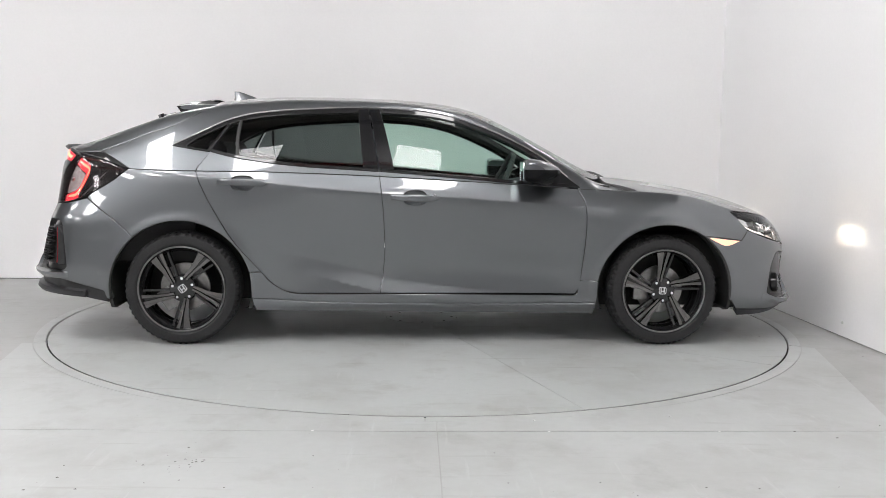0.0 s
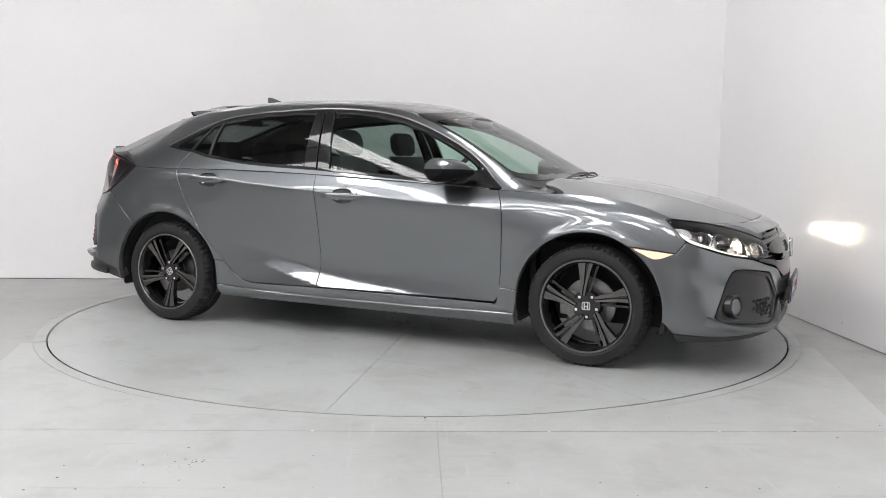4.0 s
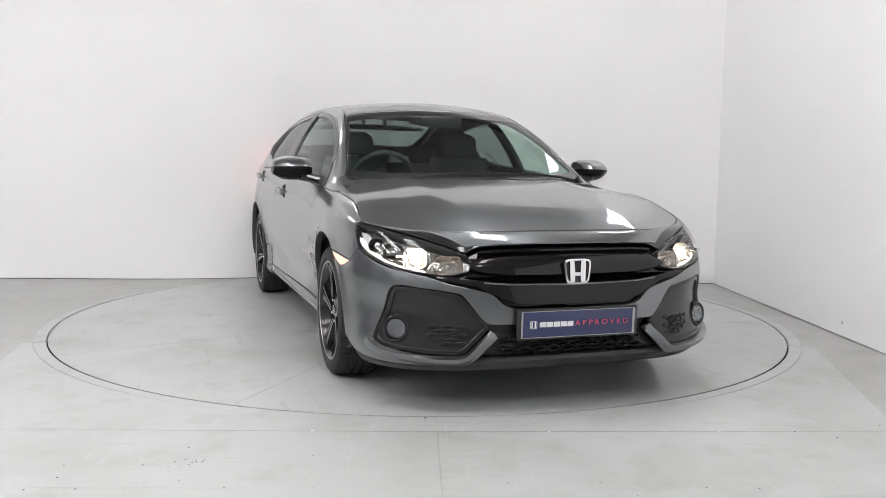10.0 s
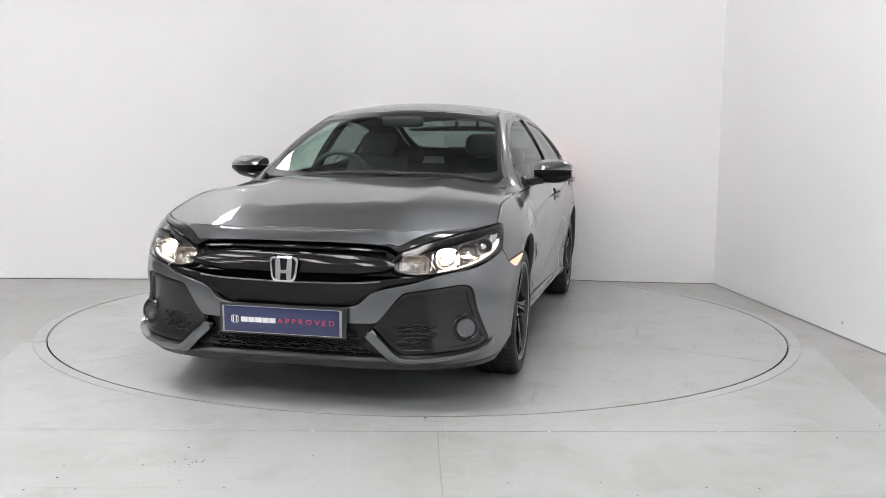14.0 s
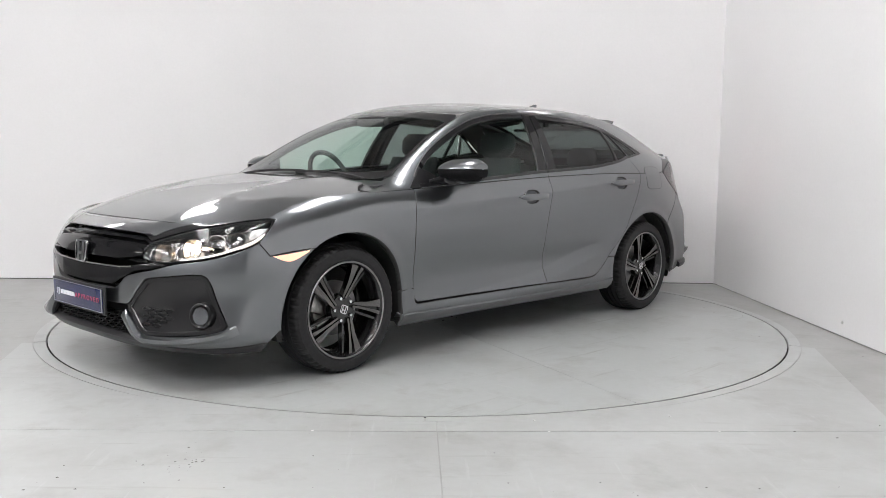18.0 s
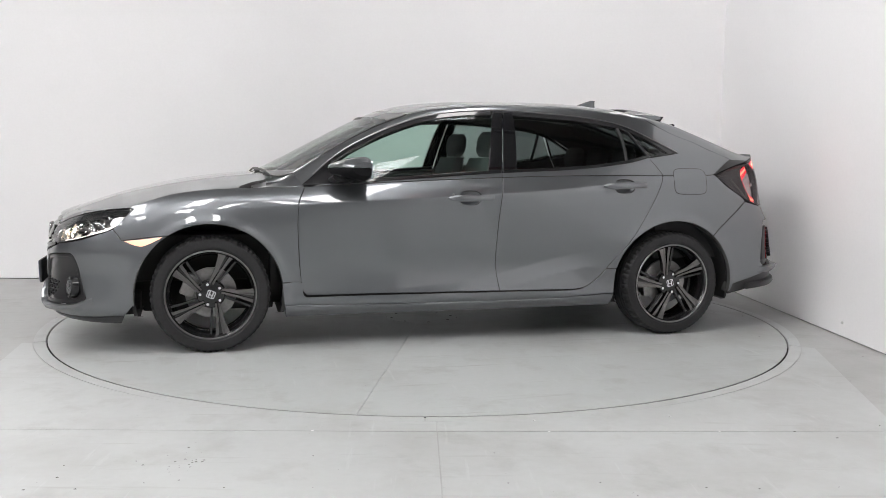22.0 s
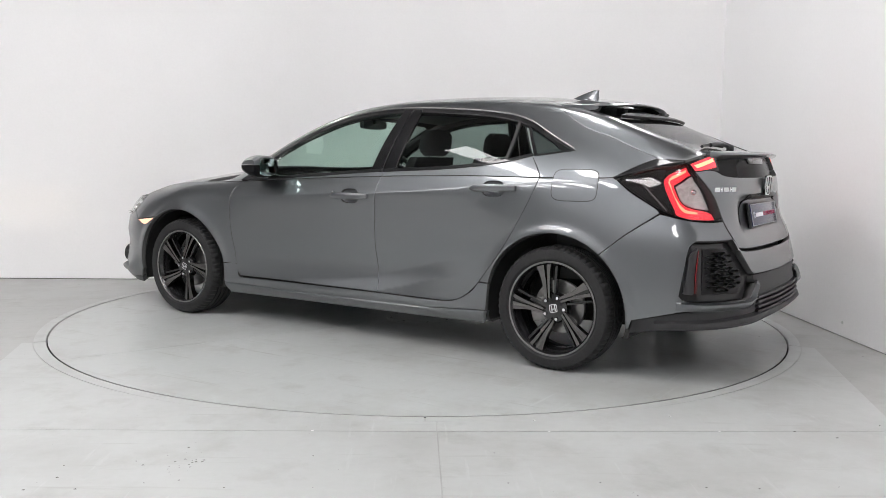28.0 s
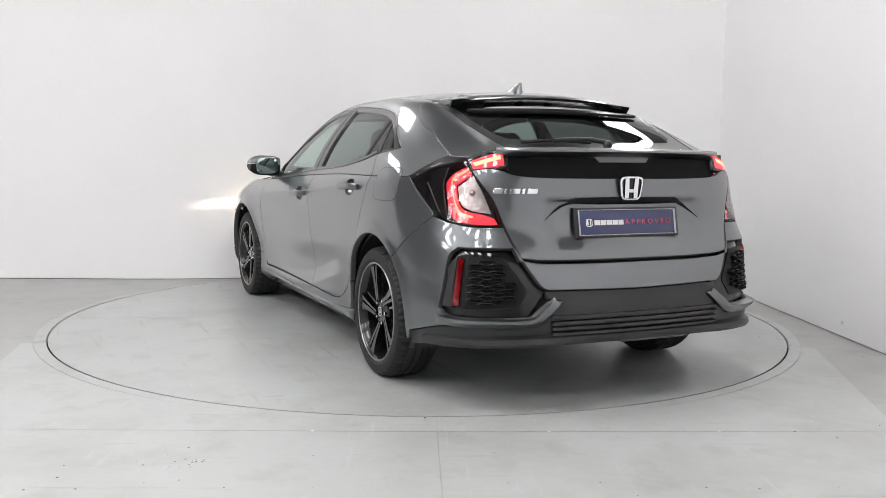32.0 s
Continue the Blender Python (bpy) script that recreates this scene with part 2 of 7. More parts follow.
# an outer ring of segments, two shaped side plates, and plates towards the front
R1, R2 = R_DISC + 0.003, 2.331
floor_plate("rim_plate", rim_pts(R1, 203, 270.4, 60) + rim_pts(R2, 270.4, 203, 60))
floor_plate("rim_plate", rim_pts(R1, 270.6, 339, 60) + rim_pts(R2, 339, 270.6, 60))
floor_plate("rim_plate", rim_pts(R1, -20.8, 45, 60) + rim_pts(R2, 45, -20.8, 60))
floor_plate("rim_plate", rim_pts(R1, 135, 202.8, 60) + rim_pts(R2, 202.8, 135, 60))
JY = -2.462
floor_plate("floor_plate", joint_pts(203.2, 271.6, 60) + [(0.0625, JY + 0.003), (-1.90, JY - 0.005), (-2.20, -0.93)])
floor_plate("floor_plate", [(0.0665, JY + 0.003)] + joint_pts(271.7, 338.6, 60) + [(2.24, -0.87), (1.90, JY + 0.04)])
floor_plate("floor_plate", [(0.064, JY - 0.002), (0.092, -5.9), (-3.6, -5.9), (-3.6, JY - 0.0123)])
floor_plate("floor_plate", [(0.068, JY - 0.002), (2.52, JY + 0.0518), (2.60, -5.9), (0.096, -5.9)])

# the table: three plates round a hub cover, with fine joints between
disc = part("turntable", ring(bmesh.new(), 0.005, R_DISC - 0.012, -0.028, -0.004), GAP, angle=30)
tagged(disc, "round grey painted vehicle turntable set flush in the floor", "turntable")
RD, RH = R_DISC - 0.0085, 0.232
order = sorted(c % 360 for c in (-74.2, -37.6, 69.9))
for i, c0 in enumerate(order):
    c1 = order[(i + 1) % 3] + (360 if i == 2 else 0)
    g0, g1 = math.degrees(0.0012 / RD), math.degrees(0.0012 / RH)
    n = max(8, int((c1 - c0) / 3))
    bm = prism(bmesh.new(), rim_pts(RD, c0 + g0, c1 - g0, n) + rim_pts(RH + 0.002, c1 - g1, c0 + g1, n), -0.0039, 0.0)
    part("table_plate", bm, TABLE, disc, smooth=False)
part("hub_cover", prism(bmesh.new(), rim_pts(RH, 0, 354, 60), -0.0039, 0.0008), TABLE, disc, smooth=False)
for a in range(0, 360, 45):
    bm = prism(bmesh.new(), [(0.2 * math.cos(radians(a)) + 0.008 * math.cos(t), 0.2 * math.sin(radians(a)) + 0.008 * math.sin(t)) for t in np.linspace(0, 6.283, 8, endpoint=False)], 0.0009, 0.0022)
    part("cover_screw", bm, GAP, disc, smooth=False)

# white walls: the back wall is hollowed where it follows the table's edge, and a second wall closes the bay's side
xs = np.arange(RIGHT, LEFT, -0.04)
ys = BACK + 0.37 * np.exp(-(np.abs(xs) / 1.42) ** 2.6)
front_line = [bay(x, y) for x, y in zip(xs, ys)]
bm = prism(bmesh.new(), front_line + [bay(LEFT, 3.2), bay(RIGHT, 3.2)], 0.003, WALL_H)
wall = part("wall_north", bm, WALL, angle=20)
tagged(wall, "plain white painted bay wall, hollowed behind the turntable", kind="structure")
bm = prism(bmesh.new(), [bay(RIGHT, 3.2), bay(RIGHT, -7.0), bay(RIGHT + 0.2, -7.0), bay(RIGHT + 0.2, 3.2)], 0.003, WALL_H)
wall = part("wall_east", bm, WALL, smooth=False)
tagged(wall, "plain white painted bay side wall", kind="structure")

# grey strips paint the shade under the walls; a plug in the side wall
part("shade_strip", prism(bmesh.new(), [bay(x, y + 0.012) for x, y in zip(xs, ys)] + [bay(LEFT, 3.15), bay(RIGHT, 3.15)], -0.004, 0.003), STRIP, wall, smooth=False)
part("shade_strip", prism(bmesh.new(), [bay(RIGHT + 0.012, 3.2), bay(RIGHT + 0.012, -7.0), bay(RIGHT + 0.19, -7.0), bay(RIGHT + 0.19, 3.2)], -0.004, 0.003), STRIP, wall, smooth=False)
bm = bmesh.new()
bmesh.ops.create_uvsphere(bm, u_segments=10, v_segments=8, radius=0.009)
bm.transform(Matrix.Translation((*bay(RIGHT - 0.004, -0.59), 0.088)))
part("wall_plug", bm, WHITE_PAINT, wall)

# crumbs of dirt and paint flakes on the floor
rng = random.Random(7)
spots = [(-3.0, 0.91), (-2.59, -0.29), (-2.06, -1.22), (-1.18, -2.97), (-0.94, -2.85), (-1.2, -2.86), (-1.24, -3.08), (-0.62, -3.05), (-0.34, -3.05), (1.85, -2.35),
         (0.68, -3.08), (0.69, -3.1), (0.93, -3.03), (1.1, -3.04), (1.37, -3.02), (1.47, -2.43), (1.98, -2.01), (0.29, -3.0), (0.08, -3.04), (2.2, -0.6), (2.3, -1.1)]
spots += [(-0.80 + rng.gauss(0, 0.05), -2.84 + rng.gauss(0, 0.10)) for _ in range(22)]
spots += [(rng.uniform(-3.2, -2.3), rng.uniform(-0.4, 1.5)) for _ in range(10)] + [(rng.uniform(2.0, 2.5), rng.uniform(-2.0, 1.2)) for _ in range(14)] + [(rng.uniform(-2, 2.4), rng.uniform(-3.2, -2.4)) for _ in range(20)]
bm = bmesh.new()
for x, y in spots:
    r = rng.uniform(0.001, 0.0042)
    k = [bm.verts.new((x + r * rng.uniform(0.5, 1.3) * math.cos(t) * 1.6, y + r * rng.uniform(0.5, 1.2) * math.sin(t), 0.0002)) for t in np.linspace(0, 5.2, 6)]
    top = bm.verts.new((x, y, r * 0.5))
    for i in range(6):
        bm.faces.new((k[i], k[(i + 1) % 6], top))
crumbs = part("floor_crumbs", bm, CRUMB, smooth=False)
tagged(crumbs, "small dark crumbs and flakes scattered on the floor", "dirt", kind="stuff")
for x, y in ((-0.413, -2.462), (0.50, -2.455), (1.17, -2.44), (0.46, -2.31), (1.03, -2.24)):
    part("plate_screw", prism(bmesh.new(), [(x + 0.005 * math.cos(t), y + 0.005 * math.sin(t)) for t in np.linspace(0, 6.283, 10, endpoint=False)], 0.0002, 0.002), WHITE_PAINT, floor, smooth=False)

# ---- the hall round the bay, seen in reflections only ----
def hall_wall(name, pts, mat, h0=0.0, h1=CEIL):
    w = part(name, prism(bmesh.new(), [bay(*p) for p in pts], h0, h1), mat, smooth=False)
    tagged(w, "grey workshop hall wall", kind="structure")


hall_wall("wall_south", [(-16, -9.2), (14, -9.2), (14, -9.0), (-16, -9.0)], PALE_HALL)
hall_wall("wall_west", [(-16.2, -9.2), (-16.0, -9.2), (-16.0, 9.2), (-16.2, 9.2)], DARK_HALL)
hall_wall("wall_far_east", [(13.8, -9.2), (14, -9.2), (14, 14), (13.8, 14)], PALE_HALL)
hall_wall("wall_far_north", [(-16, 9.0), (14, 9.0), (14, 9.2), (-16, 9.2)], DARK_HALL)
c = part("ceiling", prism(bmesh.new(), [bay(-16.5, -14), bay(14, -14), bay(14, 14), bay(-16.5, 14)], CEIL, CEIL + 0.1), HALL, smooth=False)
tagged(c, "dark workshop ceiling", kind="structure")


def light_panel(x, y, z=4.8):
    """A ceiling light of three bright strips side by side, hung on four rods."""
    ob = part("ceiling_light", boxes(((-0.32, -0.92, 0.0), (0.32, 0.92, 0.05))), BEAM, smooth=False)
    for k in (-1, 0, 1):
        part("diffuser", boxes(((-0.295, k * 0.605 - 0.288, -0.10), (0.295, k * 0.605 + 0.288, -0.004))), PANEL_LIGHT, ob, smooth=False)
    for a, b in ((-0.25, -0.8), (0.25, -0.8), (-0.25, 0.8), (0.25, 0.8)):
        part("hanging_rod", boxes(((a - 0.006, b - 0.006, 0.05), (a + 0.006, b + 0.006, CEIL - z + 0.02))), BEAM, ob, smooth=False)
    ob.matrix_basis = pose(*bay(x, y), z, 0, 0, math.degrees(BAY))
    tagged(ob, "white ceiling light of three strips hung on rods", "ceiling light", group="ceiling lights")
    return ob


first = light_panel(0.55, -3.6)
for i in range(-6, 1):
    for py in [-7.0, -3.6]:
        if (i, py) != (0, -3.6):
            copy_thing(first, pose(*bay(0.55 + 1.95 * i, py), 4.8, 0, 0, math.degrees(BAY)))
# the unseen panel at (-3.3, -1.8) is added only to brighten the side wall
for px, py in ((-3.3, -1.8), (0.75, -0.1), (-3.2, 4.3), (3.3, 4.4), (-5.6, 4.3), (5.8, 4.2), (-0.5, 7.0), (2.9, 7.4)):
    copy_thing(first, pose(*bay(px, py), 4.8, 0, 0, math.degrees(BAY)))
for py in (-8.4, -5.25, -1.75, 1.5, 4.5):
    b = part("roof_beam", boxes(((-15.8, -0.08, CEIL - 0.32), (13.8, 0.08, CEIL + 0.01))), BEAM if py != -5.25 else RED_BEAM, smooth=False)
    b.matrix_basis = pose(*bay(0, py), 0, 0, 0, math.degrees(BAY))
    tagged(b, "steel beam across the hall ceiling", kind="structure")


# ---- smooth surfaces of the car body ----
def pchip(xs, ys, q):
    xs, ys = np.asarray(xs, float), np.asarray(ys, float)
    h, d = np.diff(xs), np.diff(ys) / np.diff(xs)
    m = np.zeros(len(xs))
    m[0], m[-1] = d[0], d[-1]
    for i in range(1, len(xs) - 1):
        if d[i - 1] * d[i] > 0:
            w1, w2 = 2 * h[i] + h[i - 1], h[i] + 2 * h[i - 1]
            m[i] = (w1 + w2) / (w1 / d[i - 1] + w2 / d[i])
    i = np.clip(np.searchsorted(xs, q) - 1, 0, len(xs) - 2)
    t = (q - xs[i]) / h[i]
    out = ((2 * t ** 3 - 3 * t ** 2 + 1) * ys[i] + (t ** 3 - 2 * t ** 2 + t) * h[i] * m[i]
           + (-2 * t ** 3 + 3 * t ** 2) * ys[i + 1] + (t ** 3 - t ** 2) * h[i] * m[i + 1])
    out = np.where(q < xs[0], ys[0] + (q - xs[0]) * m[0], out)
    return np.where(q > xs[-1], ys[-1] + (q - xs[-1]) * m[-1], out)


def curve(pts, blur=0.03, step=0.004, pad=0.4):
    """A smooth function through the points."""
    pts = sorted(pts)
    xs = [p[0] for p in pts]
    q = np.arange(xs[0] - pad, xs[-1] + pad, step)
    v = pchip(xs, [p[1] for p in pts], q)
    if blur:
        k = np.exp(-0.5 * (np.arange(-int(3 * blur / step), int(3 * blur / step) + 1) * step / blur) ** 2)
        k /= k.sum()
        n = len(k) // 2
        v = np.convolve(np.concatenate([v[0] + (v[1] - v[0]) * np.arange(-n, 0), v, v[-1] + (v[-1] - v[-2]) * np.arange(1, n + 1)]), k, "valid")
    return lambda x: np.interp(x, q, v)


class Sheet:
    """A surface kept as a fine grid of places over two coordinates."""

    def __init__(self, a, b, pos):
        self.a, self.b, self.pos = a, b, pos
        n = np.cross(np.gradient(pos, axis=0), np.gradient(pos, axis=1))
        self.nor = n / np.maximum(np.linalg.norm(n, axis=2, keepdims=True), 1e-9)

    def __call__(self, a, b):
        a, b = np.broadcast_arrays(np.asarray(a, float), np.asarray(b, float))
        i = np.clip((a - self.a[0]) / (self.a[1] - self.a[0]), 0, len(self.a) - 1.001)
        j = np.clip((b - self.b[0]) / (self.b[1] - self.b[0]), 0, len(self.b) - 1.001)
        i0, j0 = i.astype(int), j.astype(int)
        f, g = (i - i0)[..., None], (j - j0)[..., None]

        def mix(t):
            return (t[i0, j0] * (1 - f) * (1 - g) + t[i0 + 1, j0] * f * (1 - g) + t[i0, j0 + 1] * (1 - f) * g + t[i0 + 1, j0 + 1] * f * g)

        n = mix(self.nor)
        return mix(self.pos), n / np.linalg.norm(n, axis=-1, keepdims=True)


def solve(fun, want, lo, hi, rising):
    """Where a monotone function takes the wanted values, by halving."""
    lo, hi = np.full(np.shape(want), lo, float), np.full(np.shape(want), hi, float)
    for _ in range(26):
        mid = (lo + hi) / 2
        up = (fun(mid) < want) == rising
        lo, hi = np.where(up, mid, lo), np.where(up, hi, mid)
    return (lo + hi) / 2


# plan of the body at its widest, from nose to tail
PLAN = [(2.262, 0.0), (2.255, 0.2), (2.232, 0.40), (2.18, 0.565), (2.09, 0.70), (1.97, 0.798), (1.83, 0.852), (1.62, 0.881),
        (1.35, 0.890), (1.0, 0.870), (0.6, 0.856), (0.0, 0.858), (-0.5, 0.866), (-1.0, 0.882), (-1.35, 0.892), (-1.6, 0.886),
        (-1.8, 0.868), (-1.95, 0.835), (-2.06, 0.775), (-2.135, 0.68), (-2.18, 0.54), (-2.205, 0.35), (-2.22, 0.18), (-2.225, 0.0)]
full = [(x, -y) for x, y in PLAN[3:0:-1]] + PLAN + [(x, -y) for x, y in PLAN[-2:-5:-1]]
run_ = [0.0]
for p, q in zip(full, full[1:]):
    run_.append(run_[-1] + math.dist(p, q))
base_s = run_[3]
plan_x = curve([(s - base_s, p[0]) for s, p in zip(run_, full)], 0.05, pad=0.0)
plan_y = curve([(s - base_s, p[1]) for s, p in zip(run_, full)], 0.05, pad=0.0)
U_END = run_[3 + len(PLAN) - 1] - base_s

# how far the body stands out from that plan, by height, at places along it
STATIONS = []


def station(u, *profile):
    """A section of the body: pairs of height and stand-out."""
    STATIONS.append((u, list(profile)))


station(0.0, (0.15, -0.10), (0.20, -0.03), (0.26, 0.0), (0.34, 0.002), (0.44, 0.0), (0.52, -0.012), (0.60, -0.024), (0.68, -0.048), (0.74, -0.085), (0.80, -0.16))
station(0.62, (0.15, -0.09), (0.20, -0.01), (0.24, 0.012), (0.34, -0.008), (0.44, -0.012), (0.52, -0.016), (0.60, -0.04), (0.68, -0.09), (0.74, -0.16), (0.80, -0.27))
station(0.98, (0.15, -0.07), (0.20, -0.01), (0.25, 0.022), (0.36, 0.0), (0.44, -0.012), (0.52, 0.0), (0.60, -0.01), (0.66, -0.028), (0.74, -0.08), (0.80, -0.18))
station(1.30, (0.15, -0.06), (0.22, -0.035), (0.30, -0.015), (0.44, 0.0), (0.58, 0.0), (0.66, -0.008), (0.72, -0.022), (0.78, -0.056), (0.84, -0.15))
station(1.62, (0.15, -0.05), (0.22, -0.03), (0.32, -0.012), (0.46, 0.0), (0.60, 0.0), (0.70, -0.006), (0.76, -0.016), (0.80, -0.034), (0.84, -0.066), (0.88, -0.135))
station(2.05, (0.15, -0.10), (0.19, -0.062), (0.235, -0.026), (0.30, -0.032), (0.42, -0.025), (0.56, -0.006), (0.68, 0.0), (0.76, -0.008), (0.82, -0.022), (0.86, -0.052), (0.91, -0.13))
station(2.6, (0.15, -0.10), (0.19, -0.062), (0.235, -0.026), (0.30, -0.032), (0.42, -0.04), (0.56, -0.012), (0.68, 0.0), (0.78, 0.002), (0.83, -0.008), (0.88, -0.03), (0.94, -0.07))
station(3.6, (0.15, -0.10), (0.19, -0.062), (0.235, -0.026), (0.30, -0.032), (0.42, -0.042), (0.56, -0.018), (0.70, -0.004), (0.80, 0.002), (0.86, 0.002), (0.91, -0.015), (0.97, -0.045))
station(4.3, (0.15, -0.10), (0.19, -0.062), (0.235, -0.026), (0.30, -0.032), (0.46, -0.02), (0.60, -0.004), (0.74, 0.0), (0.86, -0.004), (0.92, -0.012), (0.965, -0.03), (1.02, -0.06))
station(4.9, (0.15, -0.05), (0.22, -0.02), (0.32, -0.01), (0.46, 0.0), (0.60, 0.002), (0.74, -0.006), (0.86, -0.025), (0.92, -0.038), (0.965, -0.052), (1.06, -0.10))
station(5.25, (0.15, -0.07), (0.24, -0.02), (0.34, 0.0), (0.42, 0.002), (0.52, -0.004), (0.66, -0.010), (0.78, -0.04), (0.90, -0.075), (0.97, -0.095), (1.09, -0.15))
station(5.55, (0.15, -0.08), (0.24, -0.01), (0.34, 0.022), (0.42, 0.022), (0.52, 0.008), (0.64, -0.004), (0.76, -0.055), (0.88, -0.085), (0.97, -0.10), (1.09, -0.14))
station(5.85, (0.15, -0.07), (0.24, 0.0), (0.34, 0.042), (0.46, 0.034), (0.56, 0.010), (0.66, -0.026), (0.78, -0.075), (0.90, -0.085), (0.98, -0.10), (1.09, -0.14))
station(6.4, (0.15, -0.07), (0.24, 0.0), (0.34, 0.034), (0.46, 0.026), (0.56, 0.008), (0.66, -0.04), (0.78, -0.078), (0.90, -0.08), (0.98, -0.09), (1.09, -0.115))
CREASE = curve([(-1.70, 0.957), (-1.3, 0.938), (-0.73, 0.887), (-0.25, 0.847), (0.09, 0.832), (0.94, 0.783)], 0.05)
CREASE_H = curve([(-1.8, 0.0), (-1.6, 0.004), (-1.2, 0.008), (-0.6, 0.016), (0.6, 0.016), (0.85, 0.011), (1.05, 0.0), (1.4, 0.0)], 0.06)
ARCHES = ((1.352, 0.305), (-1.352, 0.305))

su = np.linspace(0, U_END, 420)
sz = np.linspace(0.15, 1.11, 385)
st_u = np.array([s[0] for s in STATIONS])
st_u = st_u * (U_END / st_u[-1])
prof = np.array([curve(p, 0.018, pad=0.2)(sz) for _, p in STATIONS])
off = np.zeros((len(su), len(sz)))
for j in range(len(sz)):
    off[:, j] = pchip(st_u, prof[:, j], su)
kern = np.exp(-0.5 * (np.arange(-20, 21) / 7.0) ** 2)
kern /= kern.sum()
wrap = np.concatenate([off[20:0:-1], off, off[-2:-22:-1]])
off = np.apply_along_axis(lambda c: np.convolve(c, kern, "valid"), 0, wrap)
px_, py_ = plan_x(su), plan_y(su)
tx, ty = np.gradient(px_), np.gradient(py_)
tx[0], ty[0], tx[-1], ty[-1] = 0, 1, 0, -1
tl_ = np.hypot(tx, ty)
nx, ny = ty / tl_, -tx / tl_
X0 = px_[:, None] + 0 * off
t = sz[None, :] - CREASE(X0)
t = np.where(t > 0, t / 0.050, t / 0.13)
off = off + CREASE_H(X0) * np.exp(-np.sqrt(t * t + 0.002)) * np.where(ny[:, None] > 0.8, 1, 0)
TUCK = curve([(-1.1, 0.54), (-0.805, 0.511), (-0.62, 0.479), (-0.377, 0.415), (-0.135, 0.362), (0.18, 0.328), (0.62, 0.285), (1.0, 0.27)], 0.03)
TUCK_K = curve([(-1.1, 0.0), (-0.9, 0.0), (-0.65, -0.22), (0.3, -0.22), (0.75, 0.0), (1.0, 0.0)], 0.06)
low = TUCK(X0) - sz[None, :]
off -= TUCK_K(X0) * 0.003 * np.log1p(np.exp(np.clip(low / 0.003, -30, 30))) * (ny[:, None] > 0.8) * np.clip((sz[None, :] - 0.20) / 0.09, 0, 1)
for ax_, az_ in ARCHES:
    r = np.hypot(X0 - ax_, sz[None, :] - az_)
    off += 0.010 * np.exp(-((r - 0.385) / 0.035) ** 2) * (ny[:, None] > 0.6)
wr = U_END - su
hol = 1 / (1 + np.exp((np.abs(wr) - 0.40) / 0.018))
hol = hol[:, None] / (1 + np.exp((sz[None, :] - 0.874) / 0.004)) / (1 + np.exp((0.70 - sz[None, :]) / 0.022))
off -= 0.022 * hol
pos = np.stack([X0 + nx[:, None] * off, py_[:, None] + ny[:, None] * off, sz[None, :] + 0 * off], 2)
BODY = Sheet(su, sz, pos)
U_MID = float(np.interp(0.0, -px_, su))


def body(u, z):
    """The lower body at a run u from the nose and a height; past nose and tail it goes on round the other side."""
    u = np.asarray(u, float)
    s = np.where((u < 0) | (u > U_END), -1.0, 1.0)
    p, n = BODY(np.where(u < 0, -u, np.where(u > U_END, 2 * U_END - u, u)), z)
    return p * np.stack([s * 0 + 1, s, s * 0 + 1], -1), n * np.stack([s * 0 + 1, s, s * 0 + 1], -1)


def u_at_x(x, z):
    return solve(lambda u: BODY(u, z)[0][..., 0], np.asarray(x, float), 0.0, U_END, False)


def u_at_front(y, z):
    u = solve(lambda u: BODY(u, z)[0][..., 1], np.abs(np.asarray(y, float)), 0.0, 1.3, True)
    return np.where(np.asarray(y) < 0, -u, u)


def u_at_rear(y, z):
    u = solve(lambda u: BODY(u, z)[0][..., 1], np.abs(np.asarray(y, float)), U_END - 1.1, U_END, False)
    return np.where(np.asarray(y) < 0, 2 * U_END - u, u)


# the greenhouse: at each x a half section from the shoulder over the roof rail to the crown
SHOULDER = curve([(-2.1, 1.085), (-2.02, 1.085), (-1.94, 1.055), (-1.80, 1.02), (-1.70, 0.988), (-1.62, 0.966), (-1.3, 0.96), (-1.0, 0.96), (-0.5, 0.95), (0.0, 0.93), (0.5, 0.905), (0.85, 0.885), (1.1, 0.875), (1.2, 0.87)], 0.02)
RAIL_Y = curve([(-2.1, 0.55), (-1.97, 0.575), (-1.7, 0.60), (-1.4, 0.60), (-1.1, 0.585), (-0.7, 0.578), (-0.3, 0.575), (0.0, 0.568), (0.2, 0.567), (0.45, 0.605), (0.7, 0.65), (0.9, 0.69), (1.1, 0.72), (1.2, 0.73)], 0.08)
RAIL_Z = curve([(-2.1, 1.07), (-1.97, 1.094), (-1.7, 1.185), (-1.4, 1.283), (-1.1, 1.335), (-0.7, 1.360), (-0.3, 1.358), (0.0, 1.335), (0.2, 1.298), (0.45, 1.205), (0.7, 1.075), (0.9, 0.955), (1.0, 0.90), (1.1, 0.88), (1.2, 0.875)], 0.05)
CROWN = curve([(-2.1, 1.075), (-1.97, 1.10), (-1.7, 1.222), (-1.45, 1.325), (-1.2, 1.380), (-0.9, 1.408), (-0.6, 1.414), (-0.3, 1.410), (0.0, 1.394), (0.2, 1.368), (0.35, 1.325), (0.5, 1.258), (0.7, 1.153), (0.9, 1.047), (1.1, 0.945), (1.2, 0.90)], 0.05)
qx = np.linspace(-2.06, 1.18, 325)
qv = np.linspace(0, 1, 201)
sh = SHOULDER(qx)
sy = BODY(u_at_x(np.clip(qx, -1.99, 1.2), sh), sh)[0][:, 1]
sy = np.where(qx < -1.9, np.interp(qx, [-2.06, -1.9], [0.60, np.interp(-1.9, qx, sy)]), sy)
ry, rz, cz = RAIL_Y(qx), RAIL_Z(qx), CROWN(qx)
